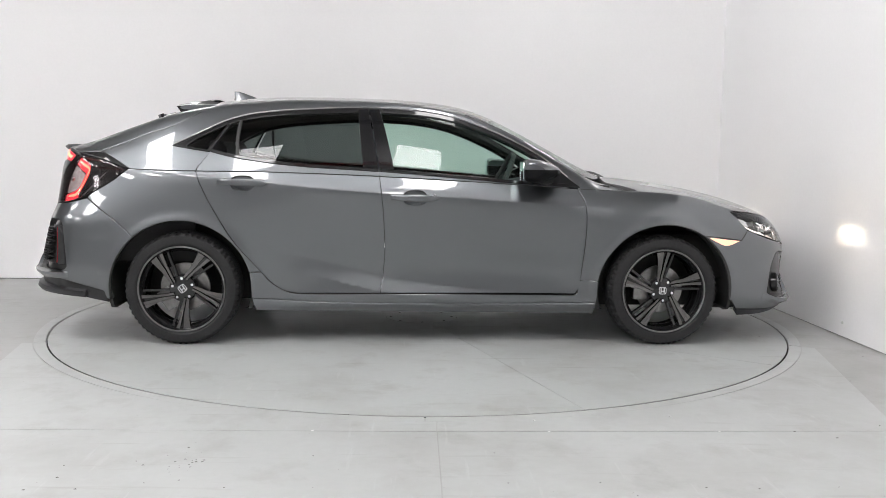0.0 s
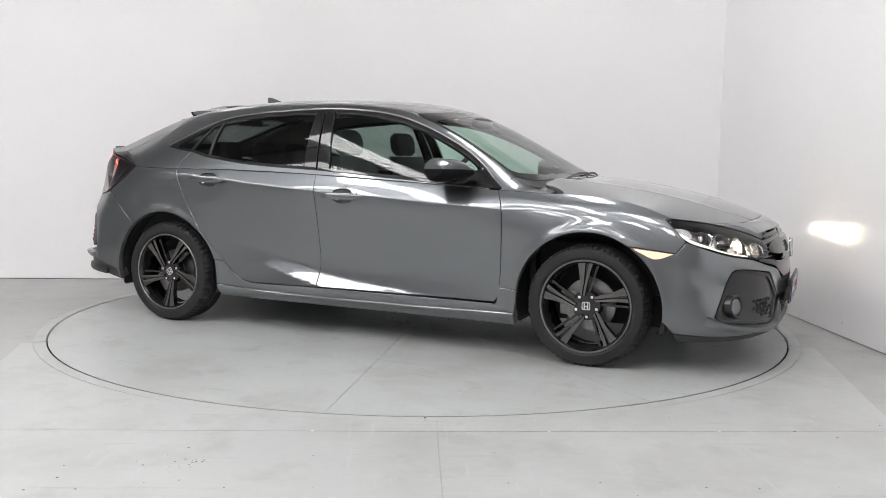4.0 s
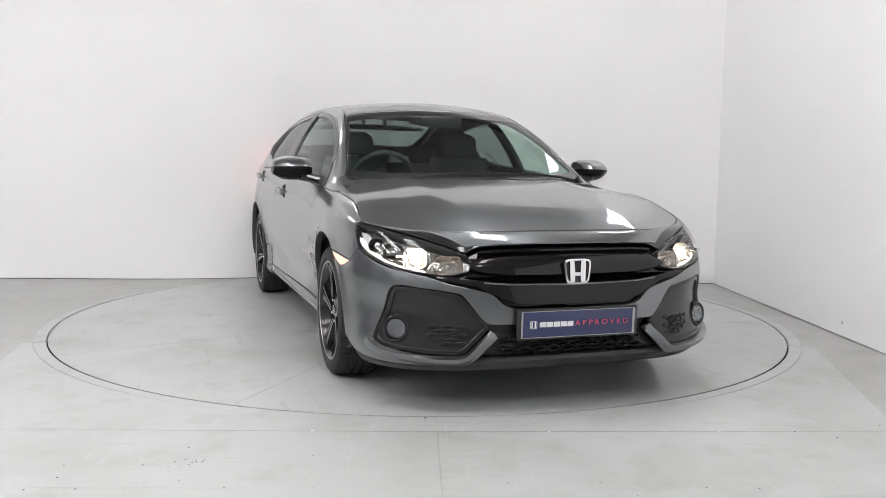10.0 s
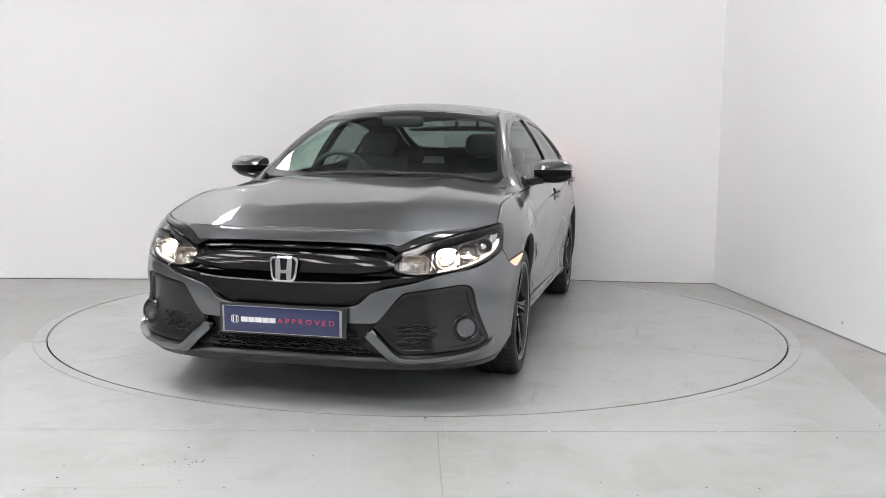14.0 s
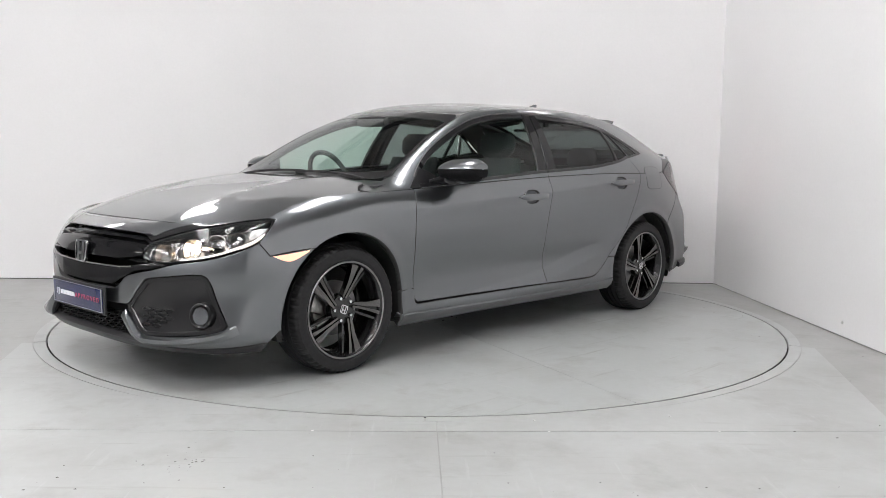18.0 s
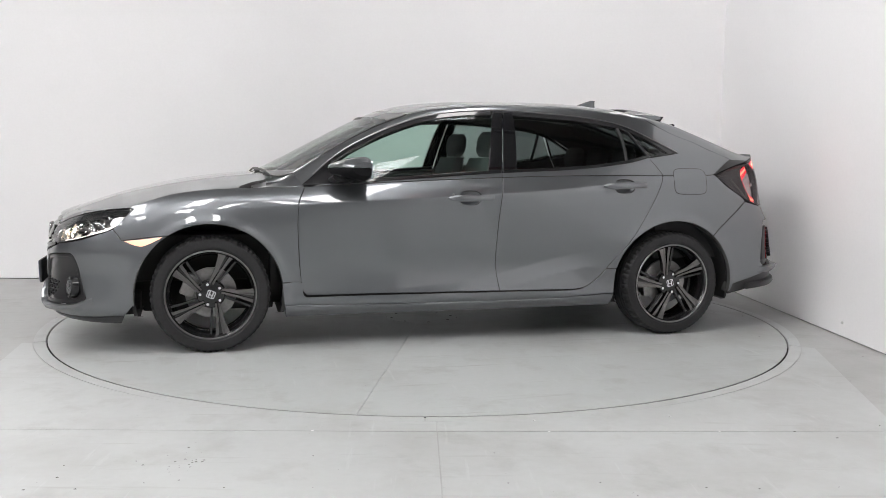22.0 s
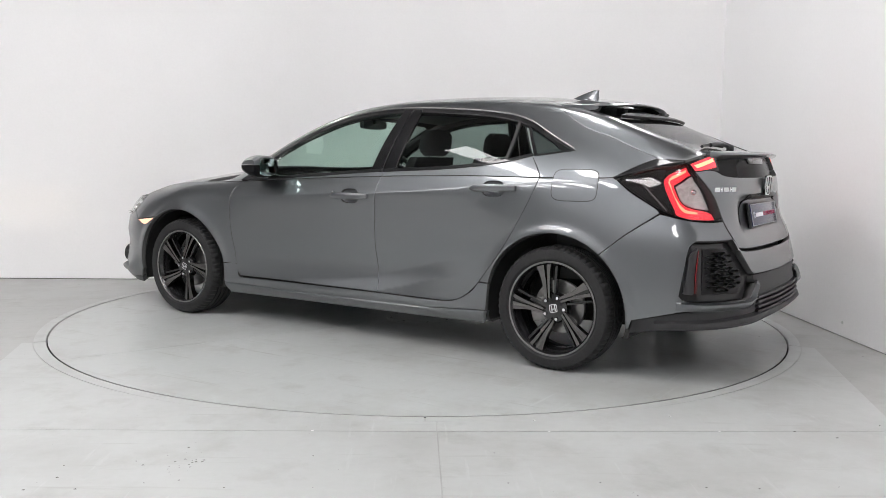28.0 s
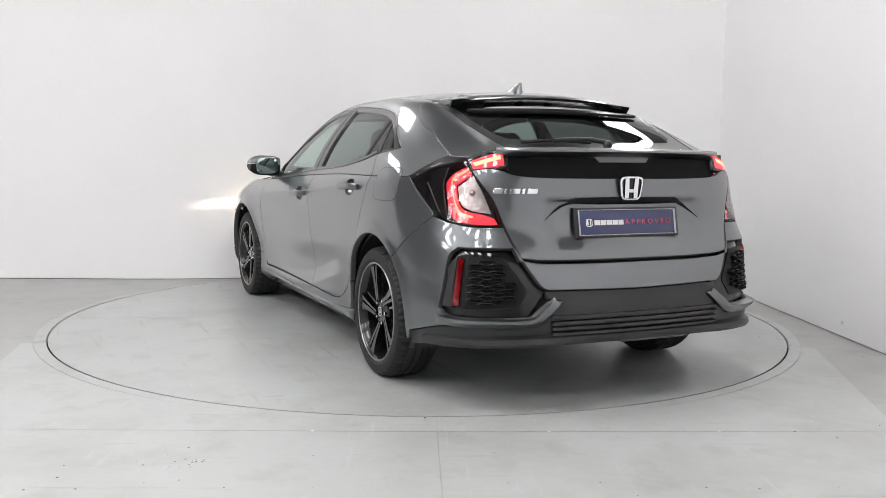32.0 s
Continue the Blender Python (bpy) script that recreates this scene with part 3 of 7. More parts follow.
ry = np.minimum(ry, sy - 0.01)
Q = np.zeros((len(qx), len(qv), 3))
for i in range(len(qx)):
    t = np.linspace(0, 1, 120)
    bow = 0.03 * (rz[i] - sh[i]) / 0.4
    side = np.stack([sy[i] + (ry[i] - sy[i]) * t + bow * 4 * t * (1 - t), sh[i] + (rz[i] - sh[i]) * t], 1)
    top = np.stack([ry[i] * (1 - t), rz[i] + (cz[i] - rz[i]) * (1 - (1 - t) ** 2.2)], 1)
    line = np.concatenate([side, top[1:]])
    d = np.concatenate([[0], np.cumsum(np.hypot(*np.diff(line, axis=0).T))])
    m = np.linspace(0, d[-1], 400)
    line = np.stack([np.interp(m, d, line[:, k]) for k in (0, 1)], 1)
    sig = 0.022 / (m[1] - m[0])
    n = int(3 * sig)
    k = np.exp(-0.5 * (np.arange(-n, n + 1) / sig) ** 2)
    k /= k.sum()
    lead = 2 * line[0] - line[n:0:-1]
    tail = line[-2:-n - 2:-1] * np.array([-1, 1])
    ext = np.concatenate([lead, line, tail])
    line = np.stack([np.convolve(ext[:, c], k, "valid") for c in (0, 1)], 1)
    Q[i, :, 0] = qx[i]
    for c in (0, 1):
        Q[i, :, c + 1] = np.interp(np.linspace(0, 399, len(qv)), np.arange(400), line[:, c])
UPPER = Sheet(qx, qv, Q)
UPPER.nor *= np.where(UPPER.nor[..., 2:3].mean() > 0, 1, -1)
V_RAIL = 0.52


def upper_side(x, z):
    """The greenhouse flank at a place of the side view."""
    v = solve(lambda v: UPPER(x, v)[0][..., 2], np.asarray(z, float), 0.0, 1.0, True)
    return UPPER(x, v)


def upper_top(x, y):
    """The roof, screen or tailgate glass at a place of the plan."""
    y = np.asarray(y, float)
    v = solve(lambda v: UPPER(x, v)[0][..., 1], np.abs(y), 0.0, 1.0, False)
    p, n = UPPER(x, v)
    s = np.where(y < 0, -1.0, 1.0)
    f = np.stack([s * 0 + 1, s, s * 0 + 1], -1)
    return p * f, n * f


# the bonnet over its plan; its sides follow the crest of the front wings
WING_TOP = [(1.76, 0.768), (1.695, 0.794), (1.53, 0.843), (1.36, 0.866), (1.20, 0.876)]
WING_Y = [float(BODY(u_at_x(x, z), z)[0][1]) for x, z in WING_TOP]
HOOD_C = curve([(0.95, 0.958), (1.15, 0.944), (1.4, 0.914), (1.65, 0.870), (1.8, 0.838), (1.95, 0.794), (2.08, 0.748), (2.16, 0.717), (2.25, 0.67)], 0.07)
HOOD_E = curve([(2.2, 0.63), (2.0, 0.69), (1.86, 0.736)] + [(x, z - 0.002) for x, z in WING_TOP] + [(1.1, 0.885), (0.95, 0.897)], 0.055)
HOOD_W = curve([(2.2, 0.72), (2.0, 0.755), (1.86, 0.765)] + [(x, y - 0.006) for (x, _), y in zip(WING_TOP, WING_Y)] + [(0.95, WING_Y[-1] - 0.02)], 0.055)


def hood(x, y):
    def h(x, y):
        w = np.abs(y) / HOOD_W(x)
        ridge = 0.0055 * np.exp(-((np.abs(y) - 0.40 - 0.06 * (1.7 - x)) / 0.07) ** 2) * np.clip((2.1 - x) / 0.3, 0, 1)
        return HOOD_C(x) - (HOOD_C(x) - HOOD_E(x)) * np.abs(w) ** 3.0 + ridge
    x, y = np.broadcast_arrays(np.asarray(x, float), np.asarray(y, float))
    e = 0.006
    z = h(x, y)
    n = np.stack([-(h(x + e, y) - h(x - e, y)) / (2 * e), -(h(x, y + e) - h(x, y - e)) / (2 * e), 0 * z + 1], -1)
    return np.stack([x, y, z], -1), n / np.linalg.norm(n, axis=-1, keepdims=True)


# ---- panels cut from the body surfaces ----
from mathutils import geometry

QW = 0.95  # metres of section per unit of the greenhouse's second coordinate


def qs(x, z):
    """A place of the side view on the greenhouse, as panel coordinates."""
    return (x, QW * float(solve(lambda v: UPPER(x, v)[0][..., 2], np.asarray(z, float), 0.0, 1.0, True)))


def qt(x, y):
    """A place of the plan on the greenhouse, as panel coordinates."""
    v = float(solve(lambda v: UPPER(x, v)[0][..., 1], np.asarray(abs(y), float), 0.0, 1.0, False))
    return (x, QW * (v if y >= 0 else 2 - v))


def green(a, b):
    v = np.asarray(b, float) / QW
    s = np.where(v > 1, -1.0, 1.0)
    p, n = UPPER(a, np.where(v > 1, 2 - v, v))
    f = np.stack([s * 0 + 1, s, s * 0 + 1], -1)
    return p * f, n * f


def bx(x, z):
    """A place of the side view on the lower body, as panel coordinates."""
    return (float(u_at_x(x, z)), z)


def flank(back, z):
    """The whole side by distance behind the middle and height, over the shoulder too."""
    x, z = np.broadcast_arrays(-np.asarray(back, float), np.asarray(z, float))
    low = body(u_at_x(x, z), z)
    high = green(x, QW * solve(lambda v: UPPER(x, v)[0][..., 2], z, 0.0, 1.0, True))
    over = (z > SHOULDER(x))[..., None]
    return np.where(over, high[0], low[0]), np.where(over, high[1], low[1])


def spline(pts, step=0.012):
    """Points close together along a smooth line through the given ones."""
    p = [np.array(q, float) for q in pts]
    if len(p) == 2:
        n = max(1, int(np.linalg.norm(p[1] - p[0]) / step))
        return [tuple(p[0] + (p[1] - p[0]) * i / n) for i in range(n)]
    out = []
    ext = [2 * p[0] - p[1]] + p + [2 * p[-1] - p[-2]]
    for a, b, c, d in zip(ext, ext[1:], ext[2:], ext[3:]):
        n = max(1, int(np.linalg.norm(c - b) / step))
        k = np.linalg.norm(c - b)
        m1 = (c - a) / max(np.linalg.norm(c - b) + np.linalg.norm(b - a), 1e-6) * k
        m2 = (d - b) / max(np.linalg.norm(d - c) + np.linalg.norm(c - b), 1e-6) * k
        for i in range(n):
            t = i / n
            out.append(tuple((2 * t ** 3 - 3 * t ** 2 + 1) * b + (t ** 3 - 2 * t ** 2 + t) * m1 + (-2 * t ** 3 + 3 * t ** 2) * c + (t ** 3 - t ** 2) * m2))
    return out


def loop(*runs, step=0.012):
    """A closed outline from smooth runs that meet at corners."""
    out = []
    for i, r in enumerate(runs):
        nxt = runs[(i + 1) % len(runs)]
        out += spline(r, step)
        if math.dist(r[-1], nxt[0]) > 1e-6:
            out += spline([r[-1], nxt[0]], step)
    clean = [out[0]]
    for q in out[1:]:
        if math.dist(q, clean[-1]) > step * 0.2:
            clean.append(q)
    if math.dist(clean[0], clean[-1]) < step * 0.2:
        clean.pop()
    return clean


def mirrored(half, axis=0.0):
    """A run over one half, gone on over the other half of the car."""
    return list(half) + [(2 * axis - a, b) for a, b in list(half)[::-1] if abs(a - axis) > 1e-6]


def inset(pts, d):
    p = np.array(pts)
    area = 0.5 * np.sum(p[:, 0] * np.roll(p[:, 1], -1) - p[:, 1] * np.roll(p[:, 0], -1))
    if area < 0:
        p = p[::-1]
    e = np.roll(p, -1, 0) - p
    e /= np.maximum(np.linalg.norm(e, axis=1, keepdims=True), 1e-9)
    n = np.stack([-e[:, 1], e[:, 0]], 1)
    m = n + np.roll(n, 1, 0)
    m /= np.maximum(np.linalg.norm(m, axis=1, keepdims=True), 0.3)
    c = np.clip(np.sum(m * n, 1), 0.55, 1)
    return p + m * (d / c)[:, None]


def inside(poly, q):
    x, y = q[:, 0], q[:, 1]
    hit = np.zeros(len(q), bool)
    a, b = poly, np.roll(poly, -1, 0)
    for (x0, y0), (x1, y1) in zip(a, b):
        if y0 == y1:
            continue
        k = ((y0 > y) != (y1 > y)) & (x < (x1 - x0) * (y - y0) / (y1 - y0) + x0)
        hit ^= k
    return hit


class Shell:
    """Gathers panels into one mesh with true surface normals."""

    def __init__(self):
        self.v, self.n, self.f, self.m = [], [], [], []

    def add(self, v, n, f, m=0):
        k = len(self.v)
        self.v += [tuple(q) for q in v]
        self.n += [tuple(q) for q in n]
        self.f += [tuple(i + k for i in q) for q in f]
        self.m += [m] * len(f)

    def panel(self, pts, surf, step=0.03, gap=0.0016, depth=0.02, lift=0.0, holes=(), mat=0, back=None, roll=0.0022, lines=()):
        """A panel of the surface within the outline, its edge rolled over and turned in."""
        top = inset(pts, gap + roll)
        cut = [inset(h, -(gap + roll)) for h in holes]
        lo, hi = top.min(0), top.max(0)
        gx, gy = np.meshgrid(np.arange(lo[0], hi[0], step), np.arange(lo[1], hi[1], step), indexing="ij")
        gx = gx + (np.arange(gx.shape[1]) % 2)[None, :] * step * 0.5
        g = np.stack([gx.ravel(), gy.ravel()], 1)
        keep = inside(top, g)
        for c in cut:
            keep &= ~inside(c, g)
        g = g[keep]
        rims = np.concatenate([top] + cut)
        if len(g):
            near = np.array([np.min(np.hypot(*(rims - q).T)) for q in g])
            g = g[near > step * 0.45]
        pts2, edges, k = [], [], 0
        for r in [top] + cut:
            pts2 += [Vector(q) for q in r]
            edges += [(k + i, k + (i + 1) % len(r)) for i in range(len(r))]
            k += len(r)
        for run in lines:
            run = np.array(run)
            near = np.array([np.min(np.hypot(*(rims - q).T)) for q in run])
            ok = inside(top, run) & (near > 0.004)
            for c in cut:
                ok &= ~inside(c, run)
            for i in range(len(run)):
                if ok[i]:
                    pts2.append(Vector(run[i]))
                    if i and ok[i - 1]:
                        edges.append((len(pts2) - 2, len(pts2) - 1))
            if len(g):
                g = g[[np.min(np.hypot(*(run - q).T)) > step * 0.3 for q in g]]
        pts2 += [Vector(q) for q in g]
        vo, _, fo, *_ = geometry.delaunay_2d_cdt(pts2, edges, [], 0, 1e-6)
        vo = np.array([tuple(q) for q in vo])
        cen = np.array([vo[list(f)].mean(0) for f in fo])
        ok = inside(top, cen)
        for c in cut:
            ok &= ~inside(c, cen)
        fo = [f for f, o in zip(fo, ok) if o]
        p, n = surf(vo[:, 0], vo[:, 1])
        if len(fo):
            a, b, c = (p[fo[len(fo) // 2][i]] for i in range(3))
            if np.dot(np.cross(b - a, c - a), n[fo[len(fo) // 2][0]]) < 0:
                fo = [f[::-1] for f in fo]
        self.add(p + n * lift, n, fo, mat)
        if back is not None:
            self.add(p + n * (lift - depth), -n, [f[::-1] for f in fo], back)
        for r, sgn in [(pts, 1)] + [(h, -1) for h in holes]:
            i0, i1 = inset(r, sgn * (gap + roll)), inset(r, sgn * gap)
            p0, n0 = surf(i0[:, 0], i0[:, 1])
            p1, n1 = surf(i1[:, 0], i1[:, 1])
            e = p1 - p0
            e -= n1 * np.sum(e * n1, 1, keepdims=True)
            e /= np.maximum(np.linalg.norm(e, axis=1, keepdims=True), 1e-9)
            rows = [p0 + n0 * lift, p1 + n1 * (lift - roll * 0.6), p1 + n1 * (lift - depth)]
            nors = [n0, (n1 + e) / 1.414, e]
            k = len(r)
            t = np.cross(rows[0][(np.arange(k) + 1) % k] - rows[0], rows[1] - rows[0])
            flip = np.sum(np.sum(t * n0, 1)) < 0
            for j in (0, 1):
                fs = []
                for i in range(k):
                    q = (i, (i + 1) % k, k + (i + 1) % k, k + i)
                    fs.append(q if not flip else q[::-1])
                self.add(np.concatenate(rows[j:j + 2]), np.concatenate(nors[j:j + 2]), fs, mat if j == 0 or back is None else back)
        return self

    def make(self, name, mats, parent=None, label="", side=1):
        s = np.array([1.0, side, 1.0])
        me = bpy.data.meshes.new(name)
        me.from_pydata([tuple(np.array(q) * s) for q in self.v], [], self.f if side > 0 else [f[::-1] for f in self.f])
        for m in (mats if isinstance(mats, (list, tuple)) else [mats]):
            me.materials.append(m)
        me.polygons.foreach_set("material_index", self.m)
        me.shade_smooth()
        me.normals_split_custom_set_from_vertices([tuple(np.array(q) * s) for q in self.n])
        ob = new(name, me)
        ob.parent = parent
        if label:
            tagged(ob, label)
        return ob


def panel_of(name, pts, surf, mats, parent, label="", side=1, **kw):
    return Shell().panel(pts, surf, **kw).make(name, mats, parent, label, side)


def tube(pts, r, n=8, closed=False):
    """A round bar along a line of points."""
    bm = bmesh.new()
    p = [Vector(q) for q in pts]
    rows = []
    for i, q in enumerate(p):
        a = p[(i - 1) % len(p)] if closed or i else p[0]
        b = p[(i + 1) % len(p)] if closed or i < len(p) - 1 else p[-1]
        d = (b - a).normalized()
        x = d.cross(Vector((0, 0, 1)))
        if x.length < 0.1:
            x = d.cross(Vector((0, 1, 0)))
        x.normalize()
        y = d.cross(x)
        rows.append([bm.verts.new(q + (x * math.cos(t) + y * math.sin(t)) * r) for t in np.linspace(0, 2 * math.pi, n, endpoint=False)])
    m = len(rows)
    for i in range(m if closed else m - 1):
        for j in range(n):
            bm.faces.new((rows[i][j], rows[i][(j + 1) % n], rows[(i + 1) % m][(j + 1) % n], rows[(i + 1) % m][j]))
    if not closed:
        bm.faces.new(rows[0][::-1]), bm.faces.new(rows[-1])
    return bm


def loft(bm, rows, closed=True, caps=True):
    """Skin over rows of equally many points."""
    vs = [[bm.verts.new(tuple(q)) for q in r] for r in rows]
    n = len(vs[0])
    for a, b in zip(vs, vs[1:]):
        for j in range(n if closed else n - 1):
            bm.faces.new((a[j], a[(j + 1) % n], b[(j + 1) % n], b[j]))
    if caps and closed:
        bm.faces.new(vs[0][::-1]), bm.faces.new(vs[-1])
    return bm


def oval(cx, cy, rx, ry, n=20, power=2.0):
    out = []
    for t in np.linspace(0, 2 * math.pi, n, endpoint=False):
        c, s = math.cos(t), math.sin(t)
        out.append((cx + rx * math.copysign(abs(c) ** (2 / power), c), cy + ry * math.copysign(abs(s) ** (2 / power), s)))
    return out


# ---- the car ----
car = new("car", None)
tagged(car, "grey metallic five-door hatchback with lit lamps, standing on the turntable", "car")
RU = U_END - 5.7215


def rr(u, z):
    return (u + RU, z)


def arch(wheel, a0, a1, r=0.384, n=14):
    """Places on a wheel arch from one angle to another."""
    x, z = ARCHES[wheel]
    return [bx(x + r * math.cos(radians(a)), z + r * math.sin(radians(a))) for a in np.linspace(a0, a1, n)]


DLO_LOW = [(-1.41, 1.094), (-1.277, 1.074), (-1.179, 1.060), (-1.093, 1.038), (-0.938, 1.014), (-0.783, 0.996), (-0.628, 0.984), (-0.472, 0.976),
           (-0.316, 0.968), (-0.16, 0.959), (0.0, 0.948), (0.155, 0.935), (0.313, 0.924), (0.471, 0.911), (0.582, 0.903), (0.86, 0.890)]
DLO_TOP = [(0.86, 0.890), (0.722, 1.010), (0.62, 1.082), (0.485, 1.154), (0.32, 1.225), (0.156, 1.278), (-0.005, 1.307), (-0.165, 1.321), (-0.325, 1.326),
           (-0.484, 1.322), (-0.643, 1.313), (-0.80, 1.302), (-0.96, 1.283), (-1.04, 1.266), (-1.119, 1.240), (-1.278, 1.160), (-1.41, 1.094)]
low_at = curve(DLO_LOW, 0.0, pad=0.01)
top_at = curve(DLO_TOP, 0.0, pad=0.01)


def shoulder_run(x0, x1, n=12):
    return [bx(x, float(SHOULDER(x)) - 0.001) for x in np.linspace(x0, x1, n)]


def shoulder_q(x0, x1, n=10):
    return [(x, 0.001) for x in np.linspace(x0, x1, n)]


HL_TOP = [(1.137, 0.766), (0.98, 0.757), (0.80, 0.731), (0.63, 0.701), (0.47, 0.657)]
HL_IN = [(0.47, 0.657), (0.445, 0.615), (0.47, 0.585)]
HL_LOW = [(0.47, 0.585), (0.55, 0.572), (0.66, 0.578), (0.80, 0.596), (0.91, 0.622), (1.04, 0.664), (1.137, 0.766)]
GR_LOW = [(0.0, 0.441), (0.20, 0.441), (0.264, 0.442), (0.31, 0.455), (0.364, 0.50), (0.44, 0.522), (0.53, 0.540), (0.66, 0.572)]
FOG_TOP = [(0.39, 0.374), (0.50, 0.485), (0.53, 0.492), (0.66, 0.508), (0.762, 0.515), (0.790, 0.503), (0.832, 0.40), (0.872, 0.306)]
FOG_LOW = [(0.872, 0.306), (0.852, 0.288), (0.70, 0.272), (0.52, 0.263), (0.49, 0.268), (0.39, 0.360)]

# nose
hood_side = [(x - 0.004, y - 0.005) for (x, _), y in zip(WING_TOP, WING_Y)] + [(1.19, 0.755)]
hood_front = [(2.083, 0.0), (2.080, 0.15), (2.073, 0.28), (2.044, 0.451), (1.975, 0.595), (1.865, 0.712), hood_side[0]]
hood_rear = [(1.19, 0.755), (1.13, 0.69), (1.055, 0.64), (1.045, 0.56), (1.065, 0.35), (1.085, 0.15), (1.09, 0.0)]


def flip(pts):
    return [(a, -b) for a, b in pts[::-1]]


bonnet = panel_of("bonnet", loop(hood_front, hood_side, hood_rear, flip(hood_rear), flip(hood_side), flip(hood_front)), hood, [PAINT, INNER], car,
                  "grey metallic bonnet with two raised ridges", step=0.03, depth=0.03, back=1)
def both(half):
    """Close a half outline, which starts and ends on the centre line, over both sides."""
    h = [q for q in half if q[0] > 0.004]
    i = max(range(len(h)), key=lambda k: math.dist(h[k], h[k - 1]))
    h = h[i:] + h[:i]
    return h + [(-a, b) for a, b in h[::-1]]


# the sloping nose: a painted strip that tapers outwards, and a gloss black brow over each headlight
edge_y = np.array([q[1] for q in hood_front])
edge_x = np.array([q[0] for q in hood_front])
NOSE_U = np.array([0.0, 0.15, 0.30, 0.40, 0.44, 0.475, 0.56, 0.66, 0.80, 0.98, 1.132])
NOSE_Y = np.array([0.0, 0.148, 0.285, 0.375, 0.41, 0.44, 0.51, 0.585, 0.675, 0.735, 0.790])
NOSE_Z = np.array([0.703, 0.702, 0.698, 0.692, 0.682, 0.661, 0.687, 0.708, 0.735, 0.758, 0.769])


def nose_rows(f0, f1, u0, u1, side, n=44):
    """Sections from the bonnet's edge down to the grille or lamp, between two shares of that way."""
    rows = []
    for u in np.linspace(u0, u1, n):
        y = float(np.interp(u, NOSE_U, NOSE_Y))
        top = hood(float(np.interp(y, edge_y, edge_x)), y)[0] + np.array([0.003, 0.0, -0.002])
        low = body(np.array(u), np.array(float(np.interp(u, NOSE_U, NOSE_Z))))[0]
        a, b = f0(u), f1(u)
        out = np.array([0.7, 0.25, 0.65])
        row = []
        for k in (0.0, 0.03, 0.35, 0.7, 0.97, 1.0):
            f = a + (b - a) * k
            row.append(top + (low - top) * f + out * (0.022 * f * (1 - f) - (0.004 if k in (0.0, 1.0) else 0.0)))
        row += [low + np.array([-0.03, 0, -0.012]), top + np.array([-0.03, 0, -0.02])]
        rows.append([q * np.array([1, side, 1]) for q in row])
    return rows


def taper(u):
    return float(np.clip(1.0 - (u - 0.40) / 0.30, 0.06, 1.0)) if u > 0.40 else 1.0


strip_rows = nose_rows(lambda u: 0.0, taper, 0.0, 0.72, 1)
nose_strip = part("nose_strip", loft(bmesh.new(), nose_rows(lambda u: 0.0, taper, 0.0, 0.72, -1)[:0:-1] + strip_rows), PAINT, car, "grey strip over the grille", angle=40)
for side in (1, -1):
    part("lamp_brow", loft(bmesh.new(), nose_rows(lambda u: min(0.97, taper(u) + 0.02) if u < 0.72 else 0.0, lambda u: 1.0, 0.415, 1.13, side)), GLOSS_BLACK, car, "gloss black brow over the headlight", angle=40)
grille = panel_of("grille", loop(mirrored([(u, z) for u, z in GR_LOW]), mirrored([(0.66, 0.572), (0.55, 0.569), (0.462, 0.58), (0.438, 0.615), (0.465, 0.66)])[:5],
                                 [(0.47, 0.66), (0.40, 0.690), (0.25, 0.697), (0.0, 0.70), (-0.25, 0.697), (-0.40, 0.690), (-0.47, 0.66)],
                                 [(-0.465, 0.66), (-0.438, 0.615), (-0.462, 0.58), (-0.55, 0.569), (-0.66, 0.572)]), body, GRILLE_BLACK, car,
                  "gloss black radiator grille", step=0.02, lift=-0.028, depth=0.03, gap=0.0)


def bar(parent, name, lows, highs, out, mat, label=""):
    """A grille bar that stands proud of the nose, wedge-shaped, tapering to its ends."""
    bm = bmesh.new()
    rows = []
    w = max(a for a, _ in lows)
    for u in np.linspace(-w, w, 49):
        zl = float(np.interp(abs(u), [a for a, _ in lows], [b for _, b in lows]))
        zh = float(np.interp(abs(u), [a for a, _ in highs], [b for _, b in highs]))
        sec = []
        for z, d in ((zl, -0.03), (zl + 0.004, out * 0.55), (zl + (zh - zl) * 0.35, out), (zh - 0.006, out * 0.75), (zh, out * 0.4), (zh, -0.03)):
            p, n = body(np.array(u), np.array(z))
            sec.append(p + n * d)
        rows.append(sec)
    return part(name, loft(bm, rows), mat, parent, label, angle=50)


bar(grille, "upper_slat", [(0.0, 0.674), (0.30, 0.670), (0.42, 0.662)], [(0.0, 0.680), (0.30, 0.677), (0.42, 0.670)], -0.004, GRILLE_BLACK)
bar(grille, "main_bar", [(0.0, 0.572), (0.30, 0.574), (0.41, 0.585), (0.46, 0.60)], [(0.0, 0.652), (0.30, 0.648), (0.40, 0.638), (0.46, 0.618)], 0.008, GRILLE_BLACK)
bar(grille, "lower_bar", [(0.0, 0.452), (0.26, 0.455), (0.34, 0.488), (0.42, 0.525), (0.60, 0.556)], [(0.0, 0.540), (0.30, 0.544), (0.42, 0.556), (0.52, 0.568), (0.60, 0.570)], 0.002, GRILLE_BLACK)
bar(grille, "chrome_line", [(0.0, 0.535), (0.30, 0.539), (0.40, 0.547)], [(0.0, 0.539), (0.30, 0.543), (0.40, 0.550)], 0.006, SATIN)


